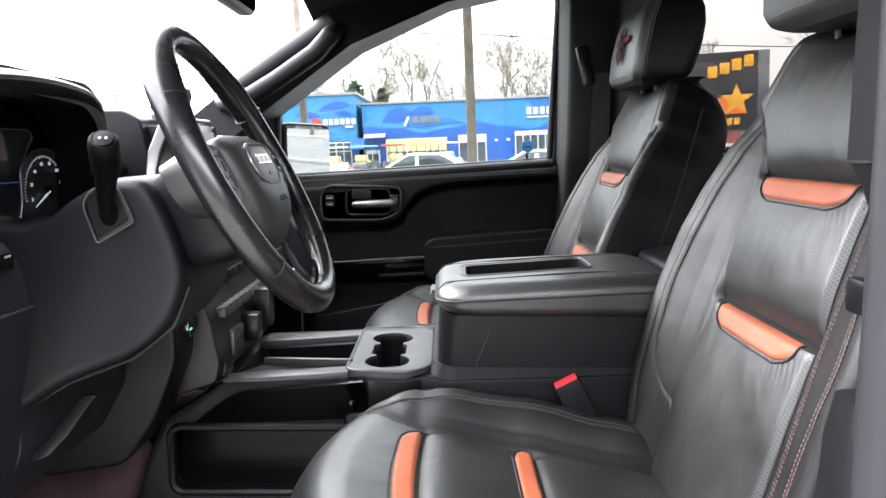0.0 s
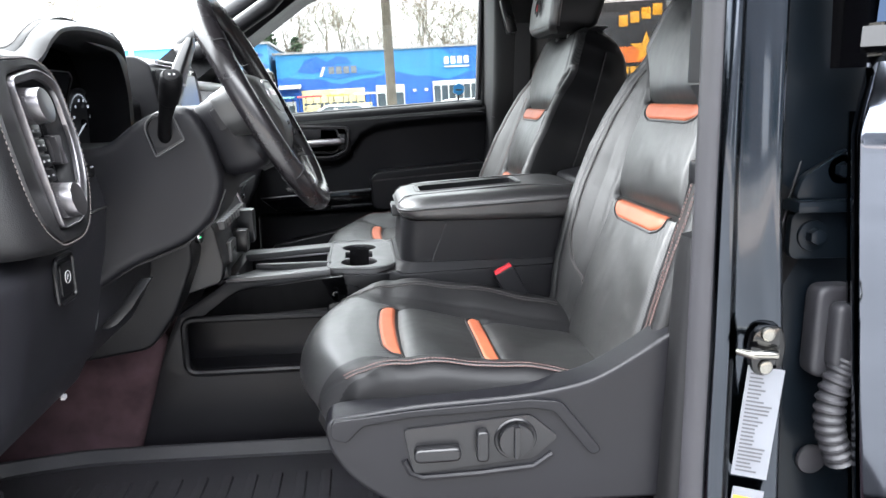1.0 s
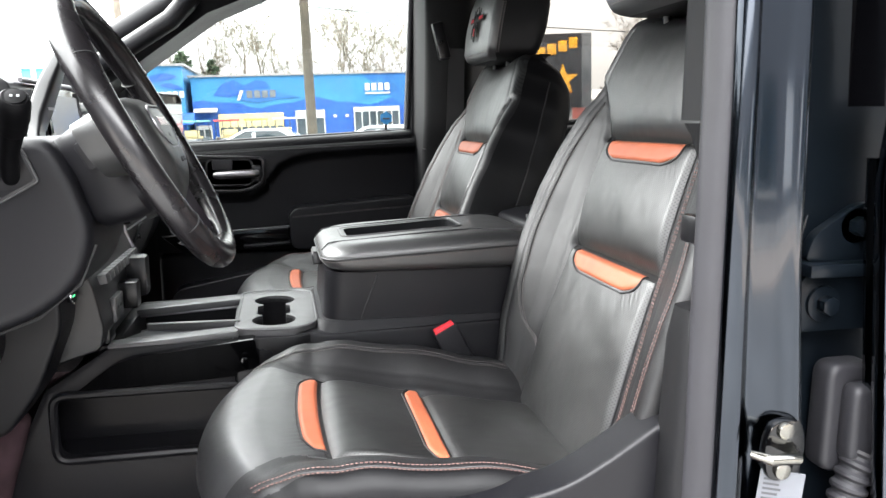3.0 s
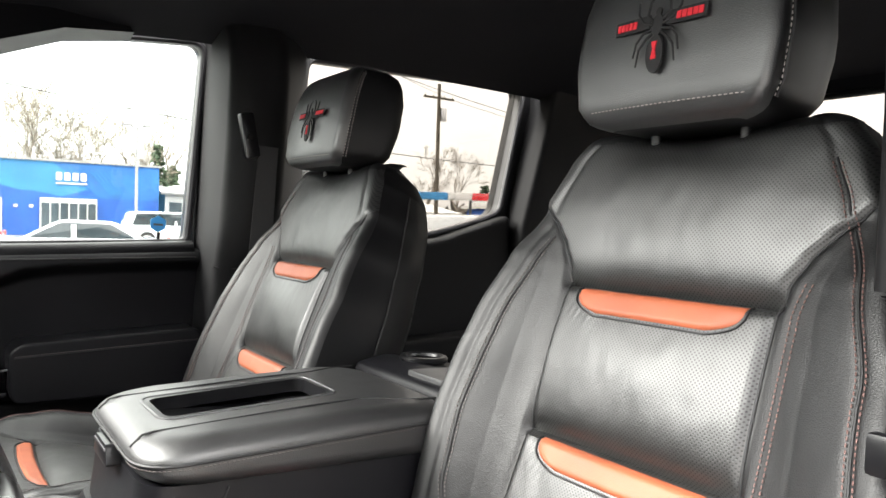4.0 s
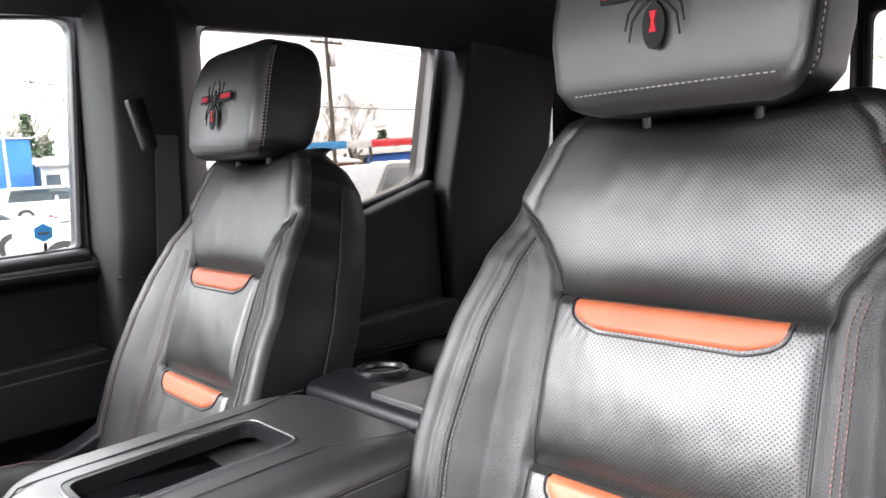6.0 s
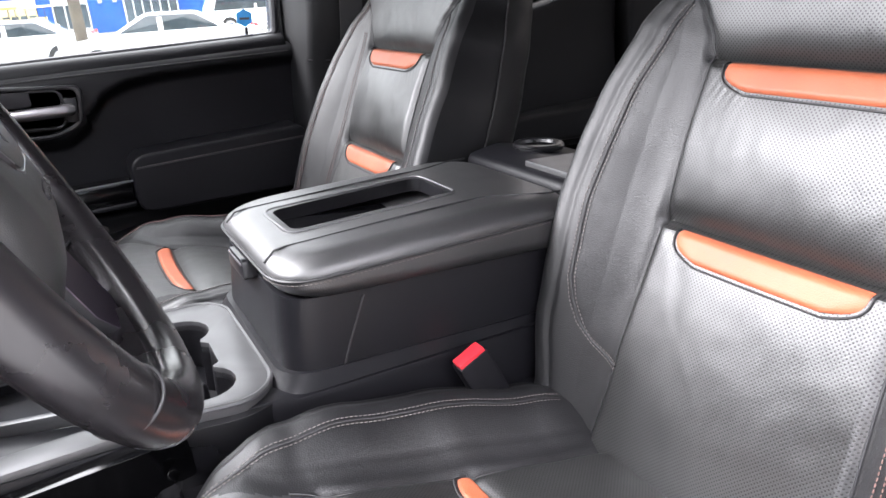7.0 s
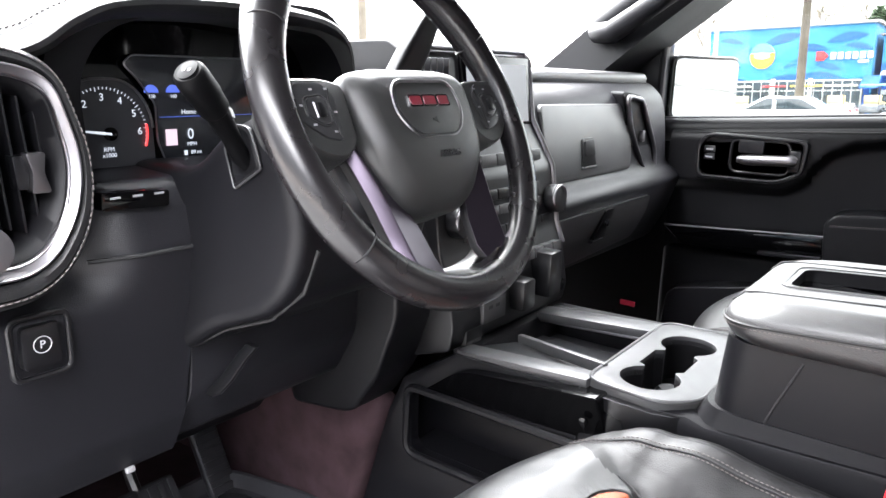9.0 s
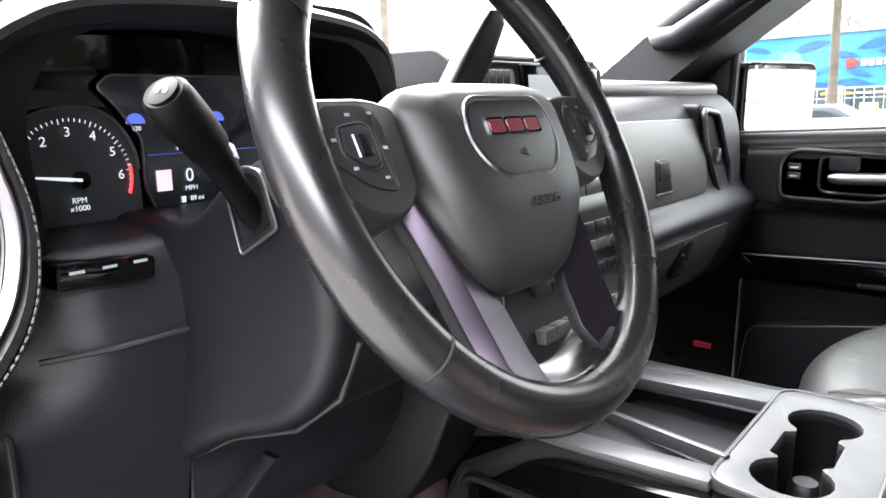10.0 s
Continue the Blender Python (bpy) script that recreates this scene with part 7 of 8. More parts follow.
WHITE_W = material("white_wall_paint", (0.42, 0.42, 0.41), 0.7, vary=0.1, vary_scale=1.2)
CREAM = material("cream_shop_front", (0.50, 0.42, 0.22), 0.7, vary=0.15, vary_scale=1.0)
SHOP_GLASS = material("dark_shop_glass", (0.05, 0.065, 0.075), 0.08, vary=0.4, vary_scale=0.7)
POLE_WOOD = material("weathered_pole_wood", (0.060, 0.050, 0.036), 0.85, noise_scale=14, bump=0.006, vary=0.3, vary_scale=2.5)
BARK = material("grey_brown_bark", (0.13, 0.11, 0.09), 0.9, noise_scale=8, bump=0.02, vary=0.3, vary_scale=2)
TWIG = material("twigs", (0.16, 0.135, 0.105), 0.9, island=0.3, vary=0.1)
NEEDLE = material("dark_evergreen", (0.035, 0.055, 0.028), 0.9, island=0.4, vary=0.2, vary_scale=3)
CAR_WHITE = material("white_car_paint", (0.62, 0.63, 0.65), 0.22, coat=1.0, vary=0.04)
CAR_GLASS = material("dark_car_glass", (0.03, 0.04, 0.045), 0.05, coat=0.5, vary=0.2, vary_scale=2)
CAR_RED = material("red_car_paint", (0.40, 0.015, 0.02), 0.25, coat=1.0, vary=0.1)
CAR_GREY = material("grey_car_paint", (0.10, 0.11, 0.12), 0.25, coat=1.0, vary=0.1)
TYRE = material("tyre_rubber", (0.02, 0.02, 0.02), 0.8, vary=0.2)
RIM_M = material("alloy_rim", (0.45, 0.45, 0.46), 0.35, metal=0.9)
ROOF_G = material("grey_roof_sheet", (0.22, 0.22, 0.22), 0.8, vary=0.2)
SIGN_B = material("black_sign_face", (0.012, 0.012, 0.015), 0.45, vary=0.2)
SIGN_Y = material("yellow_sign_paint", (0.80, 0.40, 0.02), 0.5, vary=0.08)
SIGN_O = material("orange_sign_paint", (0.75, 0.18, 0.02), 0.5, vary=0.08)
CANVAS = [material(n, c, 0.7, vary=0.12, vary_scale=2) for n, c in (("cream_canopy", (0.55, 0.50, 0.42)), ("red_canopy", (0.42, 0.03, 0.03)), ("yellow_canopy", (0.65, 0.40, 0.05)), ("teal_canopy", (0.15, 0.38, 0.36)))]
WIRE = material("dark_cable", (0.03, 0.03, 0.03), 0.7)
BRICK_RED = material("red_brown_cladding", (0.24, 0.06, 0.045), 0.8, vary=0.2, vary_scale=1)

bm = B()
bmesh.ops.create_grid(bm, x_segments=4, y_segments=4, size=900)
solo("ground", bm, ASPHALT, "grey asphalt of the lot and street", "ground", kind="structure", at=W0)
solo("kerb", box(-120, 120, 18.0, 18.25, 0, 0.15, 0.02), CONCRETE, "pale concrete kerb along the street", "kerb", kind="structure", at=W0)
solo("pavement", box(-120, 120, 44, 47, 0, 0.14, 0.02), CONCRETE, "pale concrete pavement before the shops", "pavement", kind="structure", at=W0)

def facade_shape(pts, y, d, name, mat, par, r=0.0):
    return part(name, prism(pts, "y", y - d, y, r), mat, par)

def wave(x0, x1, base, amp, k, ph, z0):
    n = 24
    top = [(x0 + (x1 - x0) * i / n, base + amp * math.sin(k * i / n + ph) + 0.4 * amp * math.sin(2.7 * k * i / n + 1.3 * ph)) for i in range(n + 1)]
    return top + [(x1, z0), (x0, z0)]

def swoosh(cx, cz, L, h, tilt):
    pts = []
    for i in range(9):
        t = i / 8
        pts.append((t - 0.5, h * math.sin(math.pi * t) ** 0.8))
    for i in range(8, -1, -1):
        t = i / 8
        pts.append((t - 0.5, -0.35 * h * math.sin(math.pi * t)))
    c, s = math.cos(tilt), math.sin(tilt)
    return [(cx + L * (a * c - b * s), cz + L * (a * s + b * c)) for a, b in pts[:9] + pts[10:-1]]

# the long blue shop
shop = thing("shop_building", "long low blue shop with a painted wave mural", "building", at=W0)
part("wall", box(-6.1, 13.0, 55, 68, 0, 5.0), MURAL, shop)
part("roof", box(-6.3, 13.2, 54.85, 68.2, 5.0, 5.14), ROOF_G, shop)
facade_shape(wave(-6.1, 13.0, 3.05, 0.28, 16, 0.6, 0.0), 55, 0.03, "mural_hill", MURAL_D, shop)
facade_shape([(-4.6, 3.7), (-4.0, 4.5), (-3.1, 4.75), (-2.4, 4.35), (-1.6, 4.72), (-0.9, 4.6), (-0.6, 4.2), (-1.6, 4.15), (-2.6, 3.75), (-3.5, 3.55)], 55, 0.05, "mural_patch", MURAL_D, shop)
facade_shape([(-2.7, 3.95), (-0.9, 4.15), (0.4, 3.7), (1.5, 3.4), (0.2, 3.35), (-1.6, 3.1), (-2.8, 3.3)], 55, 0.06, "mural_patch", MURAL_M, shop)
for i in range(4):
    facade_shape(rrect(-2.3 + 0.55 * i, -1.88 + 0.55 * i, 3.45, 3.98, 0.05, 2), 55, 0.08, "sign_bar", CAR_GREY, shop)
facade_shape([(-3.0, 3.3), (-2.72, 4.0), (-2.5, 4.0), (-2.8, 3.3)], 55, 0.09, "sign_bar", WHITE_W, shop)
facade_shape([(6.1, 5.0), (13.0, 5.0), (13.0, 2.6), (9.2, 2.6)], 55, 0.04, "mural_patch", MURAL_M, shop)
for i in range(4):
    facade_shape(rrect(6.35 + 0.5 * i, 6.72 + 0.5 * i, 3.75, 4.3, 0.06, 2), 55, 0.10, "sign_bar", WHITE_W, shop)
facade_shape(rrect(6.35, 8.25, 3.50, 3.62, 0.02, 2), 55, 0.10, "sign_bar", WHITE_W, shop)
for i in range(5):
    facade_shape([(8.4 + 0.3 * i, 4.5), (8.45 + 0.3 * i, 4.5), (9.9 + 0.2 * i, 2.9), (9.8 + 0.2 * i, 2.9)], 55, 0.07, "mural_stroke", MURAL, shop)
def shopfront(x0, x1, z1, band, mat, n, y=55):
    f = part("shop_front", box(x0, x1, y - 0.12, y - 0.01, 0.14, z1), mat, shop)
    w = (x1 - x0 - 0.1) / n
    for i in range(n):
        part("pane", box(x0 + 0.1 + w * i, x0 + w * (i + 1), y - 0.15, y - 0.121, 0.4, z1 - band), SHOP_GLASS, f)
    return f
shopfront(-4.4, 0.25, 2.35, 0.95, CREAM, 9)
shopfront(1.1, 3.25, 2.45, 0.6, WHITE_W, 3)
shopfront(5.4, 8.9, 2.55, 0.35, WHITE_W, 6)
shopfront(-6.0, -4.9, 1.6, 0.3, WHITE_W, 2)
part("canopy", xform(box(-6.0, -4.4, -1.0, 0, 0, 0.12), Matrix.Translation((0, 55, 2.7)) @ pose(0, 0, 0, 12, 0, 0)), WHITE_W, shop)
for x in (2.0, 4.0, 4.9):
    part("wall_lamp", box(x - 0.12, x + 0.12, 54.8, 54.98, 1.85, 2.05, 0.03), WHITE_W, shop)

# the taller blue shop beside it
shop2 = thing("shop_building", "blue shop with painted sea shapes and a glazed front", "building", at=W0)
part("wall", box(-16.7, -6.5, 54, 66, 0, 5.75), MURAL, shop2)
part("roof", box(-16.9, -6.3, 53.85, 66.2, 5.75, 5.92), ROOF_G, shop2)
facade_shape(wave(-16.7, -6.5, 2.55, 0.25, 9, 2.0, 0.0), 54, 0.03, "mural_hill", MURAL_D, shop2)
random.seed(12)
for cx, cz, L, t in ((-15.2, 4.95, 1.7, -0.15), (-11.9, 4.9, 2.6, 0.25), (-10.0, 4.3, 1.9, -0.1), (-14.0, 4.2, 1.5, 0.5), (-8.0, 4.85, 2.4, 0.15), (-7.3, 4.3, 1.6, -0.2), (-11.0, 3.4, 1.5, 0.4), (-14.9, 3.0, 1.2, 0.6), (-9.0, 3.1, 1.6, -0.25)):
    facade_shape(swoosh(cx, cz, L, 0.17, t), 54, 0.05, "mural_patch", MURAL_D if L > 1.55 else MURAL_M, shop2)
c_ring = [(-13.1 + 0.80 * math.cos(a), 3.95 + 0.85 * math.sin(a)) for a in [i * math.pi / 16 for i in range(32)]]
facade_shape(c_ring, 54, 0.12, "round_sign", SIGN_Y, shop2)
facade_shape([(x, z) for x, z in c_ring if z > 4.05], 54, 0.14, "round_sign_top", material("teal_sign_paint", (0.08, 0.30, 0.30), 0.6), shop2)
facade_shape([(-13.1 + 0.5 * math.cos(a), 3.95 + 0.22 * math.sin(a)) for a in [i * math.pi / 10 for i in range(20)]], 54, 0.16, "round_sign_band", WHITE_W, shop2)
facade_shape([(-9.75, 3.5), (-9.3, 3.5), (-9.0, 3.8), (-9.3, 4.1), (-9.75, 4.1)], 54, 0.12, "sign_bar", CAR_RED, shop2)
for i in range(6):
    facade_shape(rrect(-8.9 + 0.42 * i, -8.58 + 0.42 * i, 3.58, 4.02, 0.05, 2), 54, 0.12, "sign_bar", WHITE_W, shop2)
facade_shape(rrect(-7.3, -6.7, 3.32, 3.48, 0.02, 2), 54, 0.12, "sign_bar", WHITE_W, shop2)
fr = part("shop_front", box(-14.7, -6.9, 53.85, 53.99, 0.14, 2.3), WHITE_W, shop2)
for i in range(14):
    x = -14.6 + 0.55 * i
    part("pane", box(x, x + 0.47, 53.80, 53.86, 0.35, 1.55), SHOP_GLASS, fr)
    part("pane", box(x, x + 0.47, 53.80, 53.86, 1.65, 2.2), SHOP_GLASS, fr)
for x in (-12.2, -9.9):
    part("column", box(x - 0.12, x + 0.12, 53.5, 53.74, 0.14, 2.4), WHITE_W, fr)
part("awning", prism([(53.9, 2.5), (53.9, 2.15), (52.6, 1.7), (52.6, 1.75)], "x", -6.9, -5.9), MURAL_D, shop2)

# the dealer's grey building along the driver's side of the lot
dealer = thing("dealer_building", "long grey panelled building on the near side of the lot", "building", at=W0)
GREY_W = material("grey_wall_panel", (0.085, 0.090, 0.100), 0.6, vary=0.15, vary_scale=0.8)
part("wall", box(-60, 40, -24, -8.0, 0, 5.9), GREY_W, dealer)
part("roof", box(-60.3, 40.3, -24.3, -7.7, 5.9, 6.2), ROOF_G, dealer)
part("base_band", box(-60, 40, -8.0, -7.94, 0, 0.5), CONCRETE, dealer)
for i in range(22):
    x = -58.4 + 4.4 * i
    w_ = part("window", box(x, x + 2.6, -8.0, -7.92, 1.0, 2.7), WHITE_W if i % 5 == 2 else SHOP_GLASS, dealer)
    part("sill", box(x - 0.1, x + 2.7, -8.0, -7.86, 0.9, 1.0), WHITE_W, w_)
solo("pavement_near", box(-60, 40, -7.94, -5.6, 0, 0.10, 0.02), material("tan_concrete", (0.38, 0.32, 0.27), 0.9, vary=0.2, vary_scale=1.5, noise_scale=20, bump=0.003), "tan concrete apron before the grey building", "pavement", kind="structure", at=W0)

# low buildings further along the street
def shed(name, label, x0, x1, y0, y1, h, wall, roof, n):
    s = thing(name, label, "building", at=W0)
    part("wall", box(x0, x1, y0, y1, 0, h), wall, s)
    part("roof", prism([(y0 - 0.4, h), (y1 + 0.4, h), (y1 + 0.4, h + 0.15), ((y0 + y1) / 2, h + 0.9), (y0 - 0.4, h + 0.15)], "x", x0 - 0.4, x1 + 0.4), roof, s)
    w = (x1 - x0) / n
    for i in range(n):
        part("window", box(x0 + w * (i + 0.2), x0 + w * (i + 0.8), y0 - 0.05, y0 + 0.05, 0.9, h - 0.6), SHOP_GLASS, s)
    return s
shed("low_building", "low white building behind the blue shop", 14.2, 22.0, 58, 66, 3.2, WHITE_W, ROOF_G, 5)
shed("low_building", "low red-brown building with a pale roof", 19.5, 31.0, 43, 52, 2.2, BRICK_RED, WHITE_W, 7)
shed("low_building", "small blue building across the lot", 37.5, 42.0, 44, 50, 2.9, MURAL_D, WHITE_W, 3)
shed("low_building", "tan building far behind the truck", 45.0, 58.0, -4, 6, 3.6, CREAM, ROOF_G, 4)

# poles, lamps and cables
def utility_pole(x, y, h, r, label, arm=True):
    p = thing("utility_pole", label, "utility pole", "utility poles", at=Matrix.Translation((x, y, 0)))
    part("post", tube([(0, 0, -0.2), (0, 0, h * 0.5), (0, 0, h)], [r, r * 0.9, r * 0.72], 12), POLE_WOOD, p)
    if arm:
        part("cross_arm", box(-1.1, 1.1, -0.06, 0.06, h - 0.9, h - 0.78, 0.01), POLE_WOOD, p)
        part("transformer", disc((0.32, 0, h - 2.2), (0, 0, 1), 0.22, 0.8, 20, 0.03), RIM_M, p)
        for k in (-1, -0.4, 0.4, 1):
            part("insulator", disc((k, 0, h - 0.78), (0, 0, 1), 0.05, 0.16, 10, 0.01), WHITE_W, p)
    return p
utility_pole(0.86, 22, 13.0, 0.155, "thick weathered wooden pole beside the street")
utility_pole(-5.35, 28, 11.5, 0.15, "weathered wooden pole before the blue shops")
utility_pole(-18.2, 19.8, 12.5, 0.17, "weathered wooden pole seen past the windscreen")
utility_pole(24.6, 36.2, 10.0, 0.14, "wooden pole with transformer beyond the parked trucks")
def cable(a, b, sag, r=0.02):
    a, b = Vector(a), Vector(b)
    pts = []
    for i in range(17):
        t = i / 16
        q = a.lerp(b, t)
        q.z -= sag * 4 * t * (1 - t)
        pts.append(q)
    return solo("cable", tube(pts, r, 5), WIRE, "thin dark overhead cable between the poles", "cable", "overhead cables", at=W0)
cable((-18.2, 19.8, 6.6), (0.86, 22, 4.95), 0.5, 0.016)
cable((0.86, 22, 4.9), (26, 24, 4.2), 0.45, 0.016)
cable((0.86, 22, 9.6), (30, 30, 7.2), 0.7, 0.016)
cable((-18.2, 19.8, 11.9), (0.86, 22, 12.3), 0.6, 0.014)
cable((0.86, 22, 12.4), (24.6, 36.2, 9.4), 0.8, 0.014)
cable((24.6, 36.2, 9.3), (70, 44, 9.0), 1.0, 0.016)
def street_lamp(x, y, h, heads, label):
    s = thing("street_lamp", label, "street lamp", "street lamps", at=Matrix.Translation((x, y, 0)))
    part("post", tube([(0, 0, 0), (0, 0, h)], [0.11, 0.07], 10), ROOF_G, s)
    for k in heads:
        part("arm", tube([(0, 0, h - 0.1), (k * 0.7, 0, h + 0.05)], 0.035, 6), ROOF_G, s)
        part("head", box(k * 0.7 - 0.3, k * 0.7 + 0.3, -0.16, 0.16, h, h + 0.14, 0.03), ROOF_G, s)
    return s
street_lamp(10.4, 50, 7.3, (-0.85, 0.85), "grey twin-headed lamp post beside the shop")
street_lamp(-8.6, 29, 5.2, (0.9,), "grey lamp post with one head near the shops")

# black and yellow pole sign
sg = thing("pole_sign", "black roadside sign with yellow star and bars", "sign", at=Matrix.Translation((10.4, 27.5, 0)) @ pose(0, 0, 0, 0, 0, -14))
part("board", box(-1.75, 1.35, -0.18, 0.18, 1.75, 4.62, 0.03), SIGN_B, sg)
part("board_edge", box(1.35, 1.75, -0.16, 0.30, 1.75, 4.62, 0.02), CAR_GREY, sg)
for x in (-1.2, 0.9):
    part("post", box(x - 0.1, x + 0.1, -0.1, 0.1, 0, 1.8), ROOF_G, sg)
for i in range(4):
    part("letter_bar", xform(box(0, 0.34, -0.215, -0.185, 0, 0.42, 0.01), Matrix.Translation((-0.35 + 0.42 * i, 0, 3.70 + 0.115 * i)) @ Matrix.Shear("XZ", 4, (0.25, 0)) ), SIGN_Y, sg)
star = []
for i in range(10):
    a = radians(90 + 36 * i)
    r = (0.62 if i % 2 == 0 else 0.25)
    star.append((0.62 + r * math.cos(a), 2.85 + r * math.sin(a)))
part("star", prism(star, "y", -0.22, -0.185), SIGN_Y, sg)
part("band", prism([(-1.6, 2.35), (1.0, 2.35), (0.7, 2.95), (-1.6, 2.95)], "y", -0.20, -0.182), SIGN_O, sg)
for i in range(5):
    part("letter_bar", box(-0.5 + 0.26 * i, -0.3 + 0.26 * i, -0.215, -0.185, 1.95, 2.2), SIGN_Y, sg)

# coloured beam on a post above the parked trucks
bn = thing("lot_banner", "long blue, white and red beam on a thin post", "banner", at=Matrix.Translation((14.9, 20.6, 0)) @ pose(0, 0, 0, 0, 0, -36))
part("post", tube([(0.3, 0, 0), (0.3, 0, 2.55)], 0.05, 8), WIRE, bn)
for x0, x1, m in ((-1.9, -0.5, MURAL), (-0.5, 0.35, WHITE_W), (0.35, 1.75, CAR_RED)):
    part("beam", box(x0, x1, -0.12, 0.12, 2.42, 2.68, 0.02), m, bn)

# vehicles
def wheel_parts(root, x, y, r, w):
    t = part("wheel", tube([(x, y + w * k, r) for k in (-0.5, 0.5)], r, 24), TYRE, root)
    part("rim", tube([(x, y + w * k, r) for k in (-0.53, 0.53)], r * 0.62, 20), RIM_M, t)

def vehicle(name, label, kind, paint, m, group="parked vehicles"):
    """x is the length, front at +x; y the width."""
    v = thing(name, label, kind, group, at=m)
    if kind == "pickup":
        L, w, r = 5.6, 1.0, 0.42
        body = rounded([(-2.8, 0.55), (-2.8, 1.28), (2.35, 1.26), (2.72, 1.12), (2.8, 0.80), (2.75, 0.50)], 0.08, 4)
        cab = rounded([(-0.95, 1.24), (-0.80, 1.86), (0.62, 1.88), (1.28, 1.24)], 0.12, 4)
        glass = rounded([(-0.82, 1.30), (-0.72, 1.78), (0.58, 1.80), (1.08, 1.30)], 0.08, 4)
        ax = (-1.75, 1.85)
    elif kind == "suv":
        L, w, r = 4.8, 0.95, 0.38
        body = rounded([(-2.4, 0.45), (-2.42, 1.05), (2.1, 1.03), (2.38, 0.90), (2.42, 0.50)], 0.1, 4)
        cab = rounded([(-2.35, 1.0), (-2.05, 1.74), (0.55, 1.76), (1.35, 1.02)], 0.15, 4)
        glass = rounded([(-2.1, 1.08), (-1.9, 1.64), (0.5, 1.66), (1.12, 1.08)], 0.08, 4)
        ax = (-1.45, 1.5)
    else:
        L, w, r = 4.7, 0.9, 0.34
        body = rounded([(-2.35, 0.40), (-2.38, 0.92), (-1.9, 0.98), (1.2, 0.96), (2.2, 0.82), (2.35, 0.45)], 0.1, 4)
        cab = rounded([(-1.75, 0.92), (-0.95, 1.40), (0.25, 1.42), (1.15, 0.92)], 0.15, 4)
        glass = rounded([(-1.45, 0.98), (-0.88, 1.33), (0.22, 1.35), (0.92, 0.98)], 0.08, 4)
        ax = (-1.4, 1.45)
    part("body", prism(body, "y", -w, w, 0.09, 3), paint, v)
    c = part("cabin", prism(cab, "y", -w * 0.84, w * 0.84, 0.08, 3), paint, v)
    part("side_windows", prism(glass, "y", -w * 0.85, w * 0.85, 0.01), CAR_GLASS, c)
    part("pillar", prism([(-0.12, cab[0][1]), (-0.12, 1.3), (0.0, 1.3), (0.0, cab[0][1])], "y", -w * 0.86, w * 0.86), paint, c)
    front = [p for p in cab if p[0] > 0.2]
    lo, hi = max(front, key=lambda p: p[0]), max(front, key=lambda p: p[1] - 0.2 * p[0])
    d = Vector((hi[0] - lo[0], 0, hi[1] - lo[1]))
    part("windscreen", xform(box(0.06 * d.length, 0.94 * d.length, -w * 0.74, w * 0.74, -0.012, 0.012, 0.004), Matrix.Translation((lo[0] + 0.012, 0, lo[1] + 0.006)) @ d.to_track_quat("X", "Z").to_matrix().to_4x4()), CAR_GLASS, c)
    for x in ax:
        for y in (-w * 0.93, w * 0.93):
            wheel_parts(v, x, y, r, 0.22)
    for y in (-w * 0.72, w * 0.72):
        part("headlight", box(body[-1][0] - 0.12, body[-1][0] + 0.03, y - 0.18, y + 0.18, 0.72, 0.86, 0.03), WHITE_W, v)
        part("tail_light", box(-L / 2 - 0.02, -L / 2 + 0.08, y - 0.10, y + 0.10, 0.75, 1.0, 0.03), CAR_RED, v)
    part("bumper", box(L / 2 - 0.15, L / 2 + 0.06, -w * 0.95, w * 0.95, 0.42, 0.62, 0.05), RIM_M, v)
    return v
def spot(x, y, deg):
    return Matrix.Translation((x, y, 0.003)) @ pose(0, 0, 0, 0, 0, deg)
vehicle("parked_sedan", "white sedan passing before the blue shops", "sedan", CAR_WHITE, spot(-5.9, 27.5, 180))
vehicle("parked_sedan", "white sedan parked near the pole", "sedan", CAR_WHITE, spot(-0.9, 25.5, 172))
vehicle("parked_suv", "white suv parked at the end of the blue shop", "suv", CAR_WHITE, spot(9.6, 38.0, 0))
vehicle("parked_sedan", "white sedan parked across the lot", "sedan", CAR_WHITE, spot(5.4, 15.5, 160))
vehicle("parked_sedan", "pale sedan parked further across the lot", "sedan", CAR_WHITE, spot(2.6, 20.5, 170))
vehicle("parked_pickup", "white pickup parked nose out on the lot", "pickup", CAR_WHITE, spot(14.2, 17.6, 215))
vehicle("parked_pickup", "white pickup parked behind the first one", "pickup", CAR_WHITE, spot(18.6, 19.5, 215))
vehicle("parked_suv", "dark suv parked close behind the truck", "suv", CAR_GREY, spot(7.8, 11.2, 205))
vehicle("parked_sedan", "red sedan parked beside the dark one", "sedan", CAR_RED, spot(10.2, 12.4, 205))
vehicle("parked_suv", "dark suv by the glazed shop front", "suv", CAR_GREY, spot(-15.6, 48.5, 90))

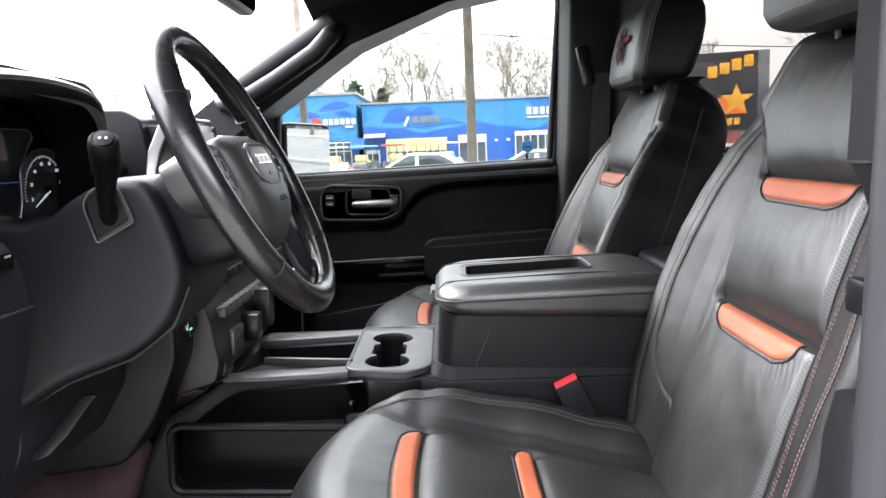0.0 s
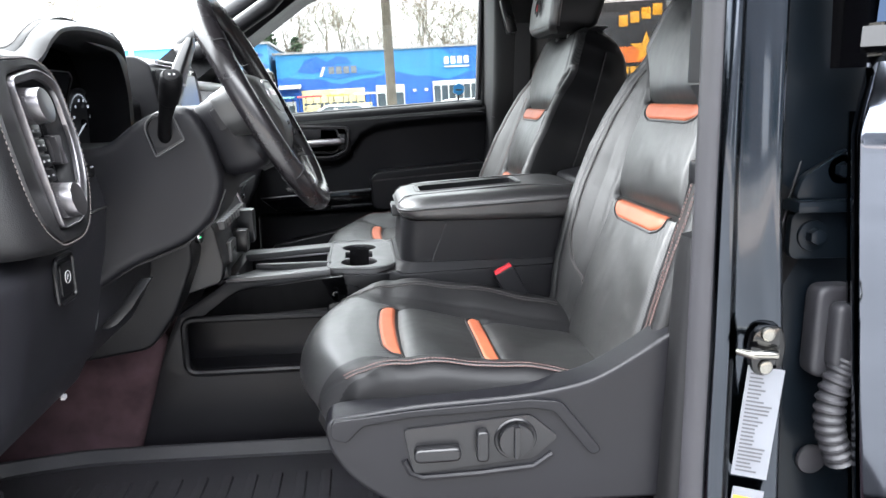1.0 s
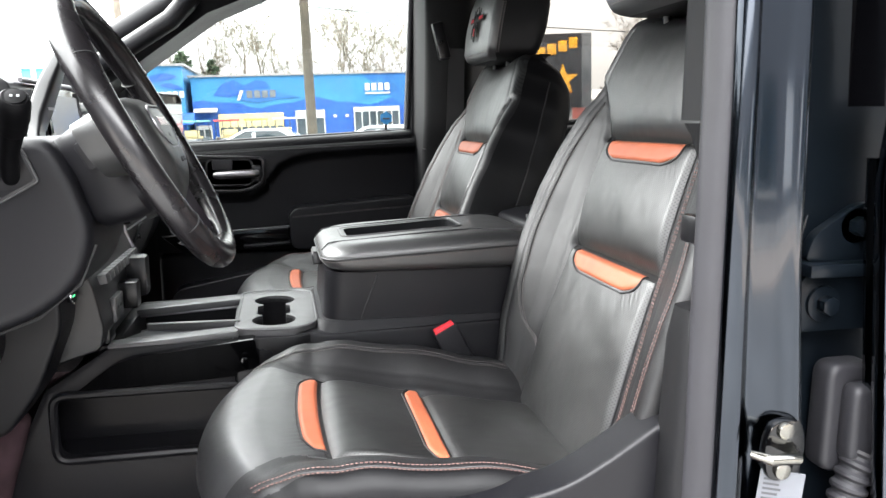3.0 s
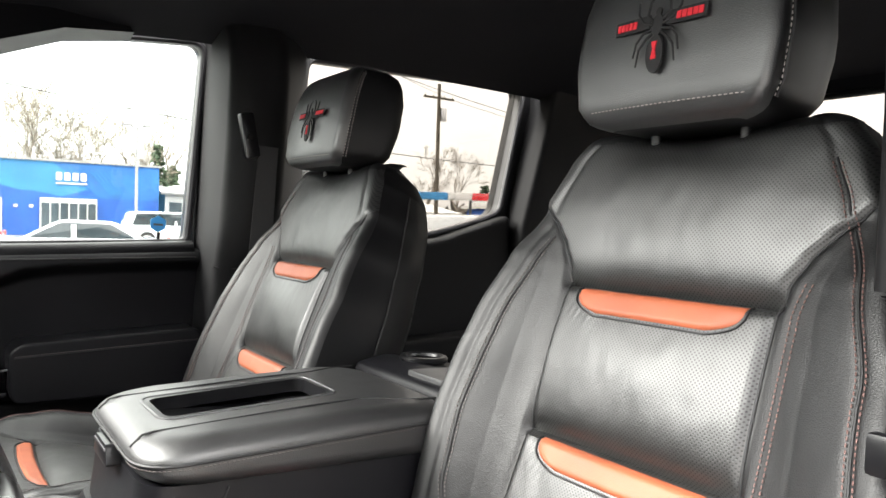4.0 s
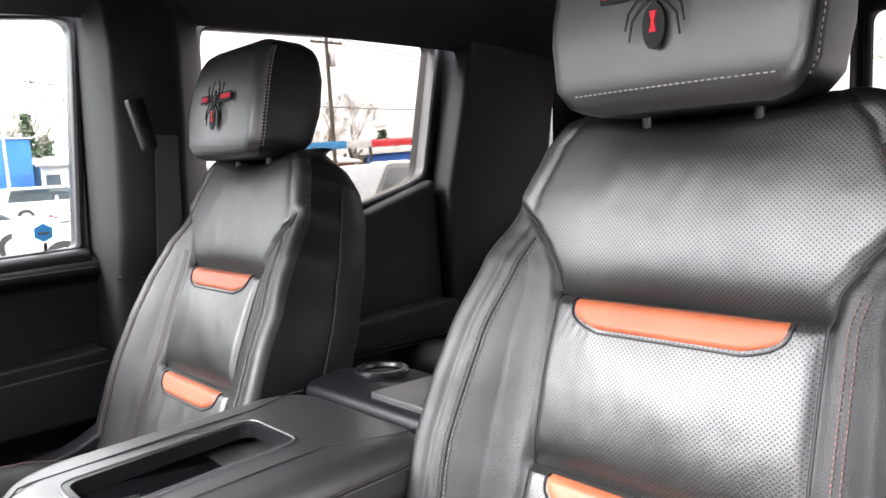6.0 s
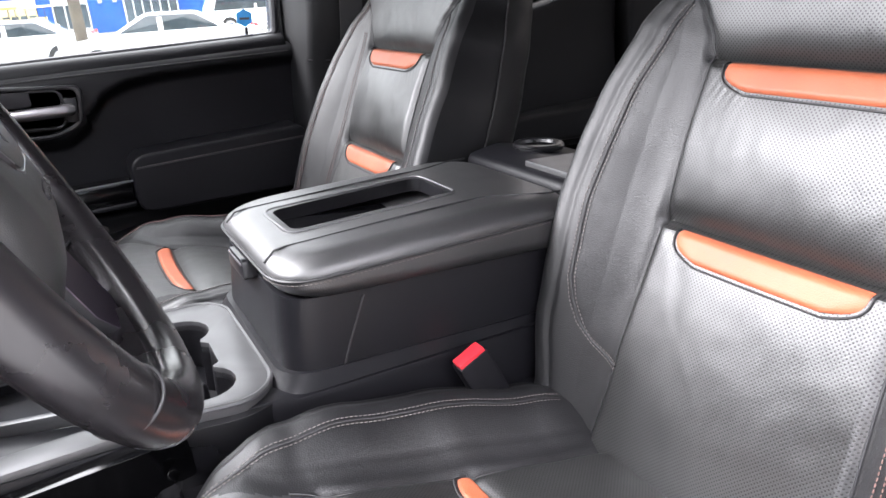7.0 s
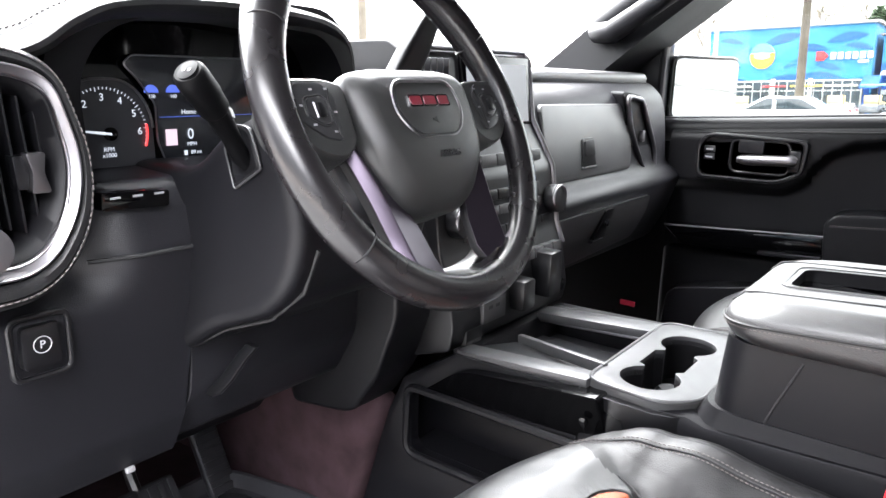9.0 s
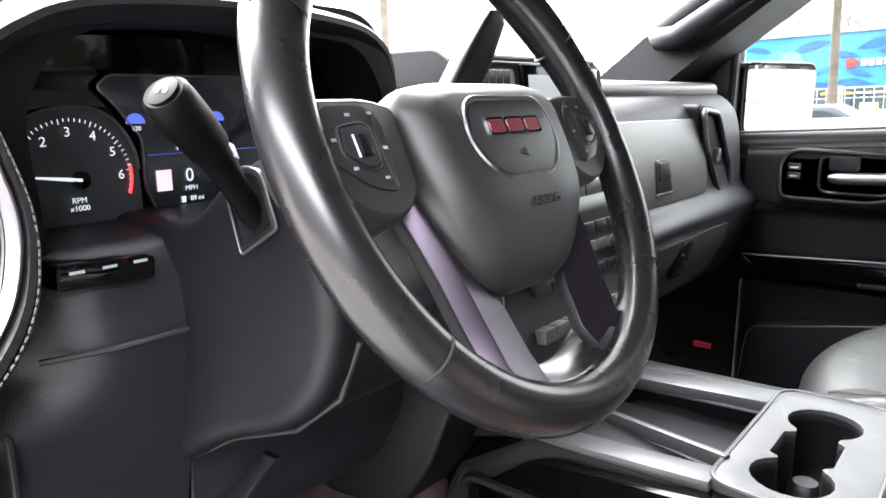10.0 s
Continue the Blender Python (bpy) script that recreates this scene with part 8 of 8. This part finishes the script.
def golf_cart(x, y, deg, canvas, label):
    g = thing("golf_cart", label, "golf cart", "golf carts", at=spot(x, y, deg))
    part("body", prism(rounded([(-1.15, 0.30), (-1.15, 0.75), (-0.45, 0.80), (-0.35, 0.45), (0.55, 0.42), (0.75, 0.85), (1.2, 0.62), (1.2, 0.30)], 0.06, 3), "y", -0.55, 0.55, 0.04), CAR_GREY if canvas % 2 else CAR_WHITE, g)
    part("seat", box(-0.65, -0.15, -0.5, 0.5, 0.75, 0.92, 0.04), CREAM, g)
    part("backrest", box(-0.72, -0.60, -0.5, 0.5, 0.9, 1.3, 0.04), CREAM, g)
    part("canopy", box(-1.05, 0.95, -0.6, 0.6, 1.82, 1.93, 0.05), CANVAS[canvas], g)
    for a in (-0.95, 0.85):
        for b in (-0.5, 0.5):
            part("post", tube([(a, b, 0.6), (a * 0.95, b, 1.84)], 0.025, 6), WIRE, g)
    for a in (-0.8, 0.85):
        for b in (-0.5, 0.5):
            part("wheel", tube([(a, b - 0.09, 0.23), (a, b + 0.09, 0.23)], 0.23, 14), TYRE, g)
    return g
random.seed(21)
names = ("cream", "red", "yellow", "teal")
for i in range(9):
    k = (0, 0, 1, 2, 0, 3, 1, 2, 0)[i]
    golf_cart(-15.2 + 1.95 * i, 49.5 + random.uniform(-0.6, 0.6), random.choice((70, 80, 95, 110)), k, "small golf cart with a %s canopy before the shops" % names[k])

# bare winter trees
def bare_tree(seed, h):
    rng = random.Random(seed)
    trunk, twig = B(), B()
    def grow(p, d, L, r, depth):
        n = 3
        pts, rs = [p], [r]
        q, dd = p.copy(), d.copy()
        for i in range(n):
            dd = (dd + Vector((rng.uniform(-0.16, 0.16), rng.uniform(-0.16, 0.16), rng.uniform(-0.02, 0.10)))).normalized()
            q = q + dd * (L / n)
            pts.append(q.copy())
            rs.append(max(0.013, r * (1 - 0.35 * (i + 1) / n)))
        tube(pts, rs, 7 if depth == 0 else 5 if depth < 3 else 3, bm=trunk if depth < 3 else twig)
        if depth >= 6:
            return
        kids = rng.choice((3, 3, 4)) if depth < 3 else rng.choice((2, 3, 3))
        for i in range(kids):
            t = rng.uniform(0.45, 1.0) if i else 1.0
            k = min(n - 1, int(t * n))
            base = pts[k].lerp(pts[k + 1], t * n - k) if k < n else pts[-1]
            ang = rng.uniform(0.30, 0.75)
            az = rng.uniform(0, 2 * math.pi)
            side = dd.orthogonal().normalized()
            side = Matrix.Rotation(az, 3, dd) @ side
            nd = (dd * math.cos(ang) + side * math.sin(ang)).normalized()
            grow(base, nd, L * rng.uniform(0.55, 0.78), max(0.014, rs[-1] * rng.uniform(0.55, 0.75)), depth + 1)
    grow(Vector((0, 0, -0.1)), Vector((0, 0, 1)), h * 0.34, h * 0.020, 0)
    t = thing("bare_tree", "leafless grey-brown winter tree behind the shops", "tree", "bare trees", at=W0)
    part("trunk", trunk, BARK, t)
    part("crown", twig, TWIG, t)
    return t
kinds = [bare_tree(s, h) for s, h in ((3, 12.0), (8, 10.5), (15, 11.0), (27, 9.5))]
random.seed(5)
places = [(5.2, 66), (8.6, 70), (-8.5, 72), (-4.5, 71), (-1.0, 69), (1.5, 74), (11.5, 69), (15.5, 73), (-12, 70), (-16.5, 73), (-20.5, 66), (-24, 71), (-29, 64), (-35, 60), (-42, 57), (-50, 52), (-58, 46), (-66, 40), (19, 76), (24, 72), (34, 66), (40, 60), (48, 66), (58, 60), (66, 50), (72, 36), (78, 20), (80, 2), (76, -16),
          (3.4, 70), (6.8, 72), (10.2, 66), (-2.8, 66.5), (0.2, 71), (-6.4, 69.5), (13.5, 66), (-20.0, 54.5), (-60, 20), (-66, 4), (-64, -14)]
for i, (x, y) in enumerate(places):
    m = Matrix.Translation((x, y, 0)) @ pose(0, 0, 0, 0, 0, random.uniform(0, 360)) @ Matrix.Scale(random.uniform(0.95, 1.25), 4)
    if i < len(kinds):
        kinds[i].matrix_world = m
    else:
        c = copy_thing(kinds[i % len(kinds)], m)
        c.scale = [m.to_scale()[0]] * 3

# evergreens: many small tufts round a trunk
def evergreen(x, y, h, w, seed):
    rng = random.Random(seed)
    t = thing("evergreen_tree", "dark evergreen tree standing behind the low buildings", "tree", "evergreen trees", at=Matrix.Translation((x, y, 0)))
    part("trunk", tube([(0, 0, 0), (0, 0, h * 0.9)], [0.16, 0.04], 7), BARK, t)
    bm = B()
    for i in range(520):
        f = rng.random() ** 0.8
        z = h * (0.12 + 0.86 * f)
        rad = w * (1 - f) ** 0.7 * rng.uniform(0.35, 1.0) * (0.8 + 0.3 * math.sin(5 * f + seed))
        a = rng.uniform(0, 2 * math.pi)
        c = Vector((rad * math.cos(a), rad * math.sin(a), z))
        s = rng.uniform(0.18, 0.42)
        vs = [bm.verts.new(c + Vector((rng.uniform(-s, s), rng.uniform(-s, s), rng.uniform(-s, s) * 0.7))) for _ in range(4)]
        for q in ((0, 1, 2), (0, 1, 3), (1, 2, 3), (0, 2, 3)):
            bm.faces.new([vs[j] for j in q])
    part("crown", bm, NEEDLE, t, smooth=False)
for x, y, h, w, s in ((14.6, 62, 7.4, 2.6, 1), (16.8, 66, 6.0, 2.4, 2), (29.5, 55, 5.6, 2.6, 3), (31.5, 57, 4.8, 2.2, 4), (-8.0, 67, 8.0, 3.4, 5), (-5.6, 68, 7.4, 3.0, 6), (41, 52, 5.2, 2.4, 7), (-70, 30, 8, 4, 8), (66, -6, 8, 4, 9), (-58, 56, 7, 3.6, 10)):
    evergreen(x, y, h, w, s)
# far woods on the horizon
bm = B()
random.seed(9)
for i in range(1500):
    a = random.uniform(0, 2 * math.pi)
    R = random.uniform(150, 190)
    x, y = R * math.cos(a), R * math.sin(a)
    h = random.uniform(3, 8)
    s = random.uniform(2, 5)
    vs = [bm.verts.new((x + random.uniform(-s, s), y + random.uniform(-s, s), z)) for z in (0, 0, h * 0.7, h)]
    for q in ((0, 1, 2), (0, 1, 3), (1, 2, 3), (0, 2, 3)):
        bm.faces.new([vs[j] for j in q])
solo("far_woods", bm, material("far_bare_woods", (0.055, 0.048, 0.04), 0.95, island=0.35, vary=0.2), "grey-brown winter woods along the horizon", "woods", kind="stuff", at=W0, smooth=False)

# ---- door mirror of the truck ----
mir = thing("door_mirror", "black door mirror outside the passenger window", "mirror", at=CAB @ Matrix.Translation((-0.475, 2.275, 0)) @ pose(0, 0, 0, 0, 0, -22) @ Matrix.Translation((0.41, -2.345, 0)))
def mir_ring(x, k, r=0.03):
    return [Vector((x, 2.455 + (a - 2.455) * k, 1.575 + (b - 1.575) * k)) for a, b in rrect(2.335, 2.60, 1.495, 1.665, r, 5)]
part("housing", loft([mir_ring(-0.49, 0.72), mir_ring(-0.47, 0.88), mir_ring(-0.43, 0.98), mir_ring(-0.412, 1.0), mir_ring(-0.408, 0.97)]), PIANO, mir)
g = part("mirror_glass", prism([(a, b) for a, b in rrect(2.345, 2.590, 1.505, 1.655, 0.022, 5)], "x", -0.409, -0.4045), material("mirror_glass", (0.58, 0.60, 0.61), 0.02, metal=1.0), mir, "silvered mirror glass")
part("arm", box(-0.47, -0.43, 2.29, 2.40, 1.485, 1.52, 0.012), PIANO, mir)
